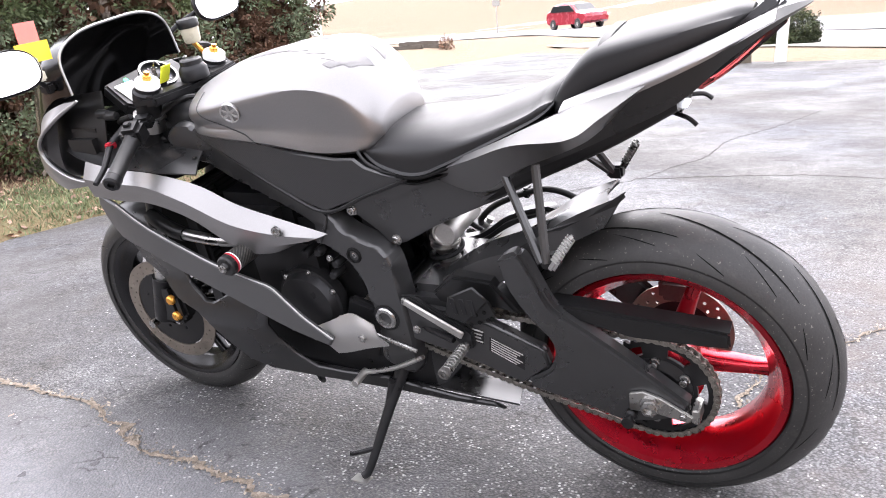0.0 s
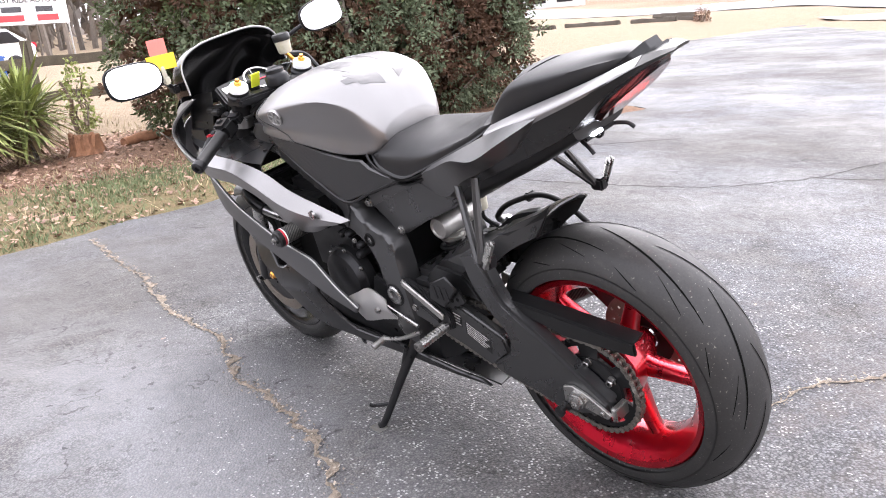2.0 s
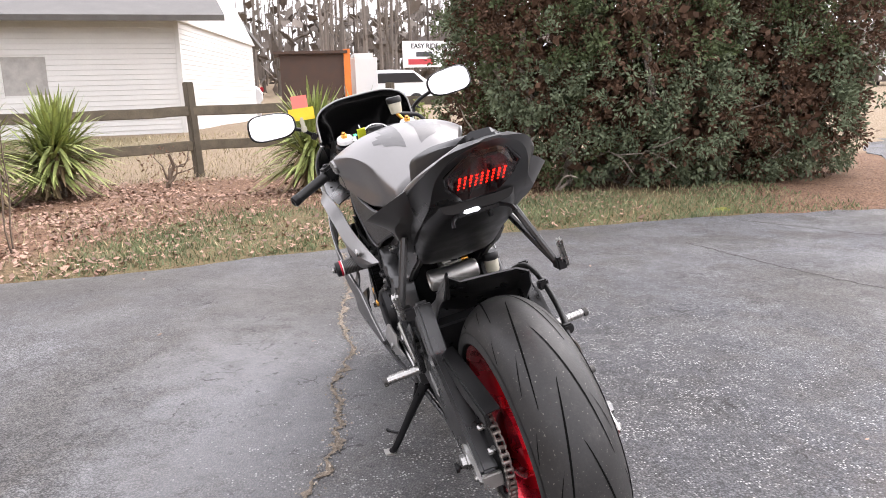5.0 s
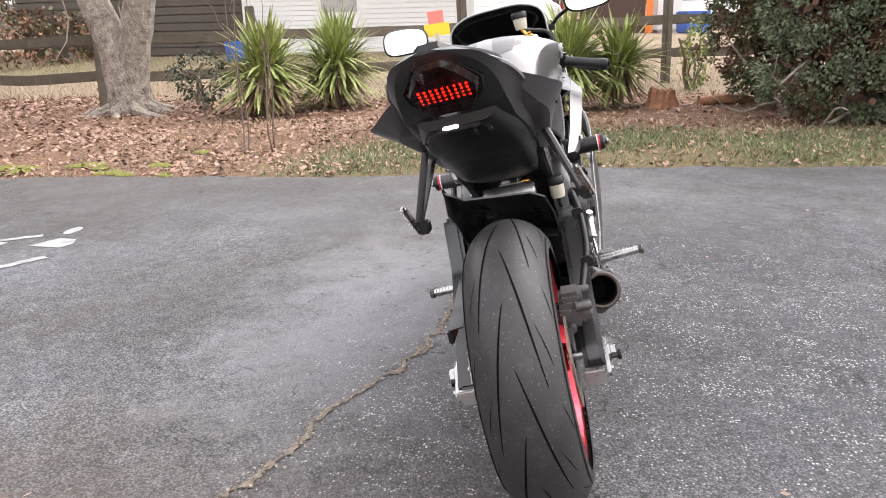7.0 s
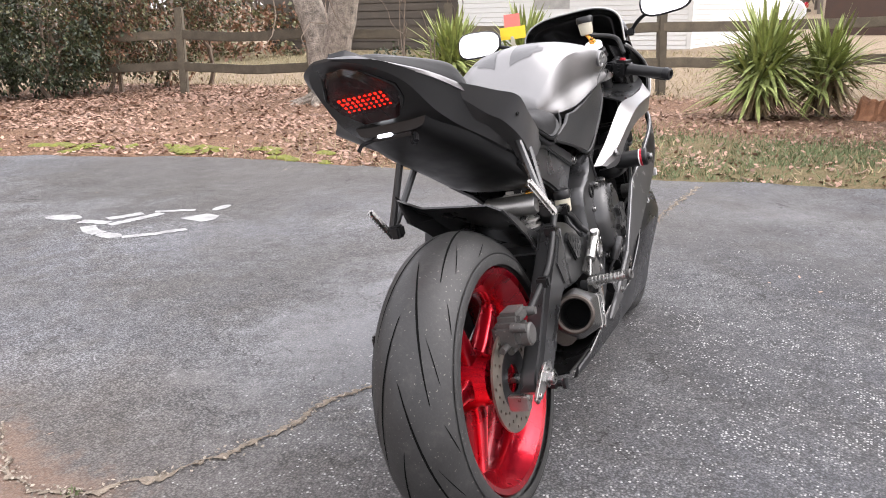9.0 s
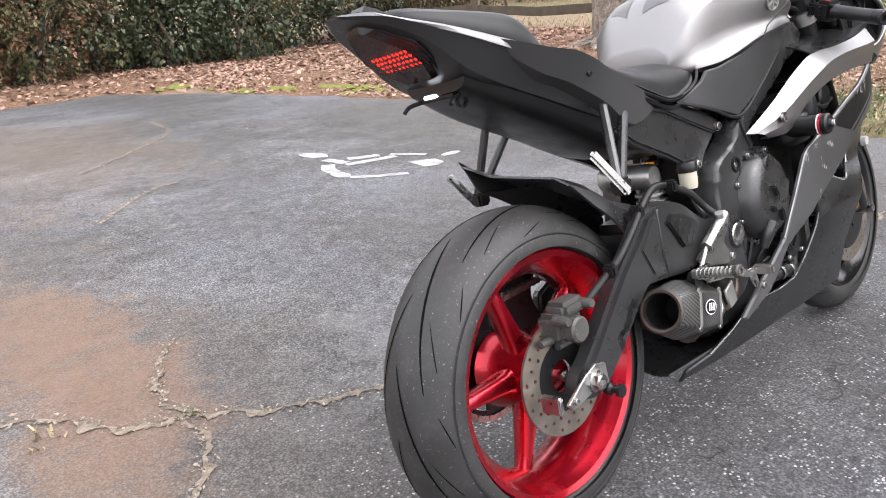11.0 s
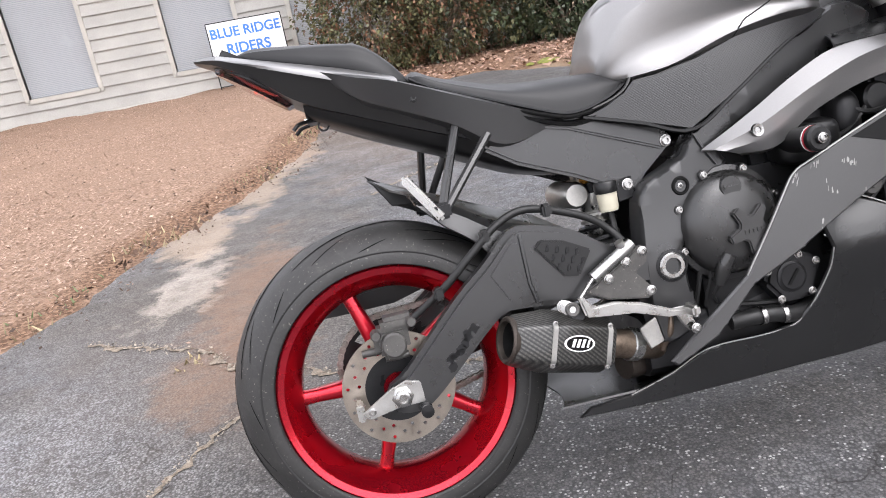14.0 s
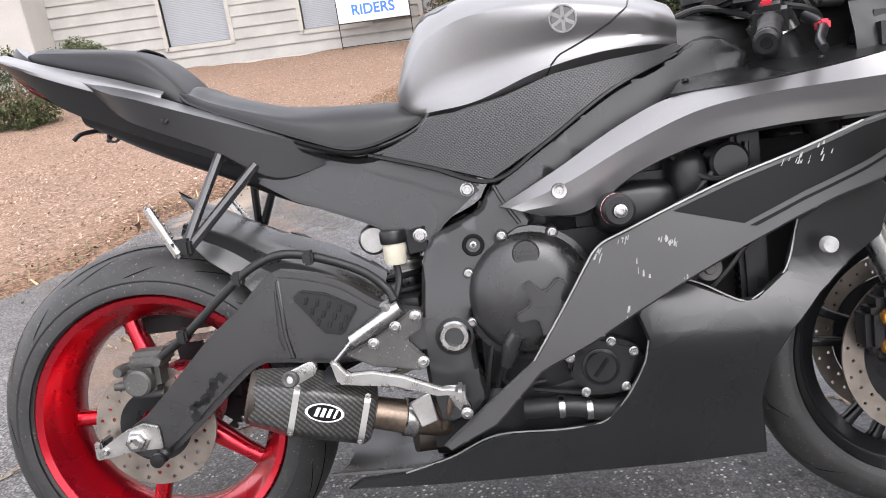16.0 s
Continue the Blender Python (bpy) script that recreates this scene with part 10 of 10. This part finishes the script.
    c2 = [(1.275, 0.162, 1.045), (1.36, 0.162, 1.018), (1.46, 0.135, 0.935), (1.53, 0.12, 0.84)]
    c3 = [(1.268, 0.172, 0.96), (1.345, 0.174, 0.948), (1.44, 0.162, 0.892), (1.5, 0.147, 0.822)]
    part("windscreen", rails_bm([flip(c3, -1), flip(c2, -1), flip(c1, -1), c0, c1, c2, c3], 20, 29, 0.004), GLOSSBLACK, BIKE, "dark smoked windscreen")
    # pale rim of the screen; the nose rims paint in bright edge reflections
    rim = [flip(c3, -1)[0], flip(c2, -1)[0], flip(c1, -1)[0], c0[0], c1[0], c2[0], c3[0]]
    part("screen_rim", tube_bm(rim, 0.0028, 8, 50), SILVERPAINT, BIKE, "pale windscreen edge")
    for s in (1, -1):
        part("nose_rim", tube_bm(flip([(1.255, 0.177, 0.948), (1.335, 0.193, 0.912), (1.413, 0.203, 0.862), (1.418, 0.204, 0.812), (1.343, 0.209, 0.77), (1.25, 0.207, 0.756)], s), 0.003, 8, 40), SILVERPAINT, BIKE, "pale strip painting the reflection on the nose fairing edge")
    # front mudguard
    rows = []
    for a in np.linspace(radians(72), radians(150), 14):
        rows.append([(HUB_F.x + r * math.cos(a), y, HUB_F.z + r * math.sin(a)) for y, r in ((-0.075, 0.285), (-0.066, 0.305), (-0.035, 0.32), (0, 0.325), (0.035, 0.32), (0.066, 0.305), (0.075, 0.285))])
    bm, _ = grid_bm(rows)
    part("front_mudguard", thicken(bm, 0.003), TAILPAINT, BIKE, "dark front mudguard")


build_fairing()


def build_front_end():
    for s in (1, -1):
        top, bot = Vector((1.09, s * 0.11, 0.955)), Vector((1.338, s * 0.105, 0.33))
        d = bot - top
        leg = part("fork_leg", tube_bm([top, top + d * 0.56], 0.028, 20, smooth=False), BLACKMETAL, BIKE, "black upper fork tube")
        part("slider", tube_bm([top + d * 0.55, top + d * 0.92], 0.0215, 18, smooth=False), ALU, leg, "polished lower fork tube")
        part("fork_foot", joined(tube_bm([top + d * 0.82, top + d * 1.03], [0.028, 0.03], 16, smooth=False), box_bm((1.26, s * 0.105 - 0.02, 0.3), (1.34, s * 0.105 + 0.02, 0.4), 0.012)), BLACKMETAL, leg)
        up = -d.normalized()
        m = Matrix.Translation(top) @ up.to_track_quat("Z", "Y").to_matrix().to_4x4()
        part("fork_cap", lathe_bm([(0.027, 0.0), (0.027, 0.012), (0.024, 0.016), (0.012, 0.017), (0.0001, 0.017)], 24, axis="z", m=m), WHITEPAINT, leg, "pale fork cap")
        part("cap_nut", lathe_bm([(0.011, 0.016), (0.011, 0.026), (0.006, 0.028), (0.006, 0.034), (0.0001, 0.034)], 8, axis="z", m=m), GOLD, leg, "gold adjuster nut")
        part("fork_collar", lathe_bm([(0.034, -0.035), (0.034, -0.012), (0.028, -0.008)], 26, axis="z", m=m), BLACKMETAL, leg)
        # clip-on with grip, switch block, lever
        e = Vector((1.04, s * 0.318, 0.82)) if s > 0 else Vector((1.034, -0.322, 0.834))
        r = top + d * 0.1 + Vector((0, s * 0.02, 0))
        part("clip_on_clamp", lathe_bm([(0.029, -0.105), (0.037, -0.103), (0.037, -0.07), (0.029, -0.068)], 24, axis="z", m=m), ALU, BIKE, "bare aluminium handlebar clamp")
        g = (e - r)
        bar = part("handlebar", tube_bm([r, e], 0.011, 12, smooth=False), BLACKMETAL, BIKE, "black clip-on handlebar")
        part("grip", tube_bm([r + g * 0.42, r + g * 0.45, r + g * 0.94, r + g * 0.97], [0.019, 0.0165, 0.0165, 0.018], 18, smooth=False), HOSE, bar, "worn black rubber grip")
        bd = g.normalized()
        me = Matrix.Translation(e) @ bd.to_track_quat("Z", "Y").to_matrix().to_4x4()
        part("bar_end", lathe_bm([(0.017, -0.008), (0.018, 0.0), (0.018, 0.012), (0.014, 0.016), (0.008, 0.016), (0.007, 0.01), (0.0001, 0.01)], 22, axis="z", m=me), BLACKMETAL, bar)
        sw = r + g * 0.3
        mb = Matrix.Translation(sw) @ bd.to_track_quat("Z", "Y").to_matrix().to_4x4()
        blk = part("switch_block", box_bm((-0.024, -0.024, -0.024), (0.024, 0.026, 0.028), 0.009, m=mb), BLACKPLASTIC, bar, "black switch housing")
        part("switch", box_bm((-0.012, 0.024, -0.006), (0.004, 0.032, 0.008), 0.002, m=mb), REDPART if s < 0 else BLACKPLASTIC, blk, "red engine stop switch" if s < 0 else "black rocker switch")
        for k in range(3):
            part("switch", box_bm((-0.03, -0.012 + 0.01 * k, -0.004), (-0.022, -0.006 + 0.01 * k, 0.008), 0.002, m=mb), BLACKMETAL, blk)
        part("perch", box_bm((-0.014, -0.014, -0.058), (0.03, 0.014, -0.028), 0.006, m=mb), BLACKMETAL, bar)
        lv = [r + g * 0.16 + Vector((0.05, 0, -0.005)), r + g * 0.4 + Vector((0.075, 0, -0.012)), r + g * 0.7 + Vector((0.07, 0, -0.02)), r + g * 0.93 + Vector((0.075, 0, -0.022))]
        lev = part("lever", tube_bm(lv, [0.009, 0.008, 0.007, 0.006], 10, 20), BLACKMETAL, bar, "short black adjustable lever")
        part("lever_adjuster", box_bm(tuple(lv[1] - Vector((0.008, 0.012, 0.008))), tuple(lv[1] + Vector((0.008, 0.012, 0.008))), 0.003), REDPART, lev, "red lever adjuster")
        # mirror
        c = Vector((1.232, s * 0.322, 1.056))
        base = Vector((1.325, s * 0.185, 0.985))
        st = part("mirror", tube_bm([base, base + Vector((-0.02, s * 0.035, 0.03)), c + Vector((0.03, -s * 0.035, -0.012))], 0.0065, 10, 16), BLACKMETAL, BIKE, "oval black mirror on a stalk")
        nrm = Vector((-1.0, s * -0.02, 0.22)).normalized()
        mm = Matrix.Translation(c) @ nrm.to_track_quat("Z", "Y").to_matrix().to_4x4()
        tilt = Matrix.Rotation(radians(-s * 4), 4, "Z")
        rows = []
        for k, z in ((1.0, 0.0), (1.04, -0.004), (0.98, -0.014), (0.75, -0.026), (0.35, -0.032), (0.05, -0.033)):
            ring = []
            for w in np.linspace(0, 2 * math.pi, 36, endpoint=False):
                x = 0.079 * k * math.copysign(abs(math.cos(w)) ** 0.62, math.cos(w)) * (1 + 0.0 * s)
                y = 0.045 * k * math.copysign(abs(math.sin(w)) ** 0.7, math.sin(w)) * (1 - 0.12 * s * math.cos(w))
                ring.append(mm @ tilt @ Vector((x, y, z)))
            rows.append([tuple(q) for q in ring])
        bm, vs = grid_bm(rows, True)
        bm.faces.new(vs[-1])
        part("mirror_shell", bm, BLACKPLASTIC, st)
        bm = bmesh.new()
        ring = []
        for w in np.linspace(0, 2 * math.pi, 36, endpoint=False):
            ring.append(bm.verts.new(mm @ tilt @ Vector((0.0755 * math.copysign(abs(math.cos(w)) ** 0.62, math.cos(w)), 0.042 * math.copysign(abs(math.sin(w)) ** 0.7, math.sin(w)) * (1 - 0.12 * s * math.cos(w)), 0.001))))
        bm.faces.new(ring)
        part("mirror_glass", bm, MIRROR, st, "mirror glass full of white sky", smooth=False)
        part("mirror_foot", box_bm(tuple(base - Vector((0.015, 0.012, 0.014))), tuple(base + Vector((0.015, 0.012, 0.01))), 0.005), BLACKMETAL, st)
    # top clamp, stem nut, cup, dash
    part("top_clamp", plate_bm([(1.05, -0.14), (1.12, -0.145), (1.13, -0.1), (1.09, -0.05), (1.09, 0.05), (1.13, 0.1), (1.12, 0.145), (1.05, 0.14), (1.03, 0.05), (1.03, -0.05)], 0.915, 0.938, 0.006, plane="xy", seg=2), BLACKMETAL, BIKE, "black top fork clamp")
    cup = part("stem_damper", lathe_bm([(0.0001, 0.936), (0.03, 0.936), (0.034, 0.94), (0.034, 0.962), (0.03, 0.968), (0.026, 0.972), (0.026, 0.982), (0.022, 0.985), (0.0001, 0.985)], 12, (1.045, 0.008, 0), "z"), BLACKMETAL, BIKE, "knurled black steering stem nut")
    part("key_barrel", lathe_bm([(0.0001, 0.93), (0.02, 0.93), (0.022, 0.96), (0.0001, 0.962)], 18, (1.13, 0.045, 0), "z"), BLACKMETAL, BIKE)
    res = part("brake_fluid_reservoir", lathe_bm([(0.0001, 1.0), (0.017, 1.0), (0.02, 1.006), (0.023, 1.036), (0.0001, 1.036)], 22, (1.118, -0.088, 0), "z"), WHITEPLASTIC, BIKE, "translucent front brake fluid cup")
    part("cap", lathe_bm([(0.0001, 1.036), (0.025, 1.036), (0.026, 1.04), (0.026, 1.052), (0.023, 1.056), (0.0001, 1.056)], 14, (1.118, -0.088, 0), "z"), BLACKPLASTIC, res, "black ribbed cap")
    part("reservoir_stay", tube_bm([(1.118, -0.088, 1.0), (1.115, -0.1, 0.98), (1.12, -0.13, 0.94)], 0.006, 8, 10), GOLD, res)
    part("brake_line", tube_bm([(1.118, -0.088, 1.0), (1.14, -0.12, 0.99), (1.15, -0.17, 0.97), (1.13, -0.19, 0.92)], 0.007, 8, 20), HOSE, BIKE)
    m = Matrix.Translation((1.2, 0.0, 0.925)) @ Matrix.Rotation(radians(-35), 4, "Y")
    dash = part("instrument_panel", moved(plate_bm([(-0.05, -0.1), (-0.03, -0.12), (0.05, -0.11), (0.06, 0.0), (0.05, 0.11), (-0.03, 0.12), (-0.05, 0.1)], -0.02, 0.012, 0.006, plane="xy", seg=2), m), BLACKPLASTIC, BIKE, "black instrument panel")
    g = part("rev_counter", moved(lathe_bm([(0.044, 0.012), (0.046, 0.026), (0.042, 0.03), (0.04, 0.02), (0.0001, 0.02)], 36, (0.005, -0.015, 0), "z"), m), BLACKPLASTIC, dash, "round rev counter with dark face")
    part("bezel", moved(lathe_bm([(0.041, 0.03), (0.046, 0.031), (0.0465, 0.027)], 36, (0.005, -0.015, 0), "z"), m), ALU, g)
    for i in range(13):
        a = radians(-40 + 260 * i / 12)
        part("tick", moved(box_bm((0.005 + 0.03 * math.cos(a) - 0.0012, -0.015 + 0.03 * math.sin(a) - 0.0012, 0.0205), (0.005 + 0.03 * math.cos(a) + 0.0012, -0.015 + 0.03 * math.sin(a) + 0.0012, 0.0215), 0), m), WHITEPAINT, g)
    part("needle", moved(box_bm((0.003, -0.04, 0.0215), (0.006, -0.012, 0.0225), 0), m), REDPART, g)
    part("display", moved(box_bm((-0.03, 0.045, 0.012), (0.03, 0.1, 0.016), 0.003), m), WHITEPAINT, dash, "pale digital display")
    part("neutral_lamp", moved(box_bm((0.032, 0.05, 0.012), (0.04, 0.06, 0.016), 0.001), m), GREENGLOW, dash, "lit green neutral lamp")
    part("head_tube", tube_bm([(1.05, 0, 0.93), (1.12, 0, 0.75)], 0.035, 18, smooth=False), BLACKMETAL, BIKE)
    # added black block standing in for the shade inside the nose
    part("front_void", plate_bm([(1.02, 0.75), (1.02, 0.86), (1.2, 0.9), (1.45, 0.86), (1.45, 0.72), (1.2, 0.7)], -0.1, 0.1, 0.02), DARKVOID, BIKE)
    for q in ([(1.13, 0.15, 0.9), (1.2, 0.13, 0.88), (1.22, 0.08, 0.84)], [(1.12, -0.16, 0.9), (1.18, -0.14, 0.88), (1.2, -0.08, 0.82)], [(1.1, 0.16, 0.88), (1.12, 0.12, 0.84), (1.08, 0.06, 0.8)]):
        part("cable", tube_bm(q, 0.006, 8, 20), HOSE, BIKE)


build_front_end()


def build_steering_head():
    # added filler, black for the dark space between tank and fork
    part("head_cover", hull_bm([(0.93, [(0, 0.92), (0.07, 0.915), (0.11, 0.89), (0.11, 0.8), (0, 0.78)]), (1.02, [(0, 0.915), (0.07, 0.91), (0.105, 0.88), (0.1, 0.78), (0, 0.76)]), (1.1, [(0, 0.905), (0.06, 0.9), (0.085, 0.88), (0.08, 0.76), (0, 0.74)])], 14, 11), BLACKPLASTIC, BIKE, "black filler added for the dark space round the steering head")
    for y, z in ((-0.06, 0.9), (0.05, 0.895), (-0.02, 0.9)):
        part("cable", tube_bm([(0.95, y, z), (1.02, y * 1.4, z + 0.02), (1.1, y * 2, z - 0.01)], 0.006, 8, 14), HOSE, BIKE)


build_steering_head()


def set_over_tail():
    """The bent subframe carries the tail a little towards the stand side."""
    names = ("tail_cowl", "pad_ledge", "tail_light", "plate_light", "plate_bracket", "cable_eye", "undertray", "pillion_seat", "side_wing", "peg_bracket")
    for ob in BIKE.children_recursive:
        top = ob.parent.name if ob.parent is not BIKE else ob.name
        if ob.type == "MESH" and (ob.name.split(".")[0] in names or top.split(".")[0] in names):
            for v in ob.data.vertices:
                k = min(1.0, max(0.0, (0.4 - v.co.x) / 0.4))
                side = min(1.0, max(0.25, 1.0 + (v.co.y + 0.06) / 0.12))
                v.co.y += 0.028 * k * side


set_over_tail()


def build_tags():
    m = BIKE.matrix_world
    th = thing("paper_tag", "red and yellow dealer cards clipped to the mirror stalk", "tag", m @ pose(1.285, 0.215, 1.02))
    face = Matrix.Rotation(radians(6), 4, "X") @ Matrix.Rotation(radians(8), 4, "Z")
    part("yellow_card", moved(box_bm((-0.001, -0.045, 0.03), (0.001, 0.045, 0.072), 0.0), face), YELLOWTAG, th, "bright yellow card")
    part("red_card", moved(box_bm((0.002, -0.028, 0.062), (0.004, 0.028, 0.115), 0.0), face), REDTAG, th, "faded red card")
    part("clip", joined(box_bm((-0.008, -0.01, -0.012), (0.008, 0.01, 0.012), 0.004), box_bm((-0.004, -0.007, 0.008), (0.004, 0.007, 0.04), 0.002)), WHITEPLASTIC, th, "milky plastic clip")
    th = thing("key_tag", "lime plastic tag hanging from the ignition key", "tag", m @ pose(1.1, 0.05, 0.95))
    part("tag", box_bm((-0.002, -0.014, -0.005), (0.002, 0.014, 0.04), 0.001, m=Matrix.Rotation(radians(-30), 4, "Y")), LIMETAG, th)
    part("key", joined(box_bm((0.018, -0.002, -0.005), (0.03, 0.002, 0.03), 0.001), tube_bm([(0.0, 0, 0.035), (0.012, 0, 0.045), (0.022, 0, 0.032)], 0.0015, 6, 8)), STEEL, th)


build_tags()
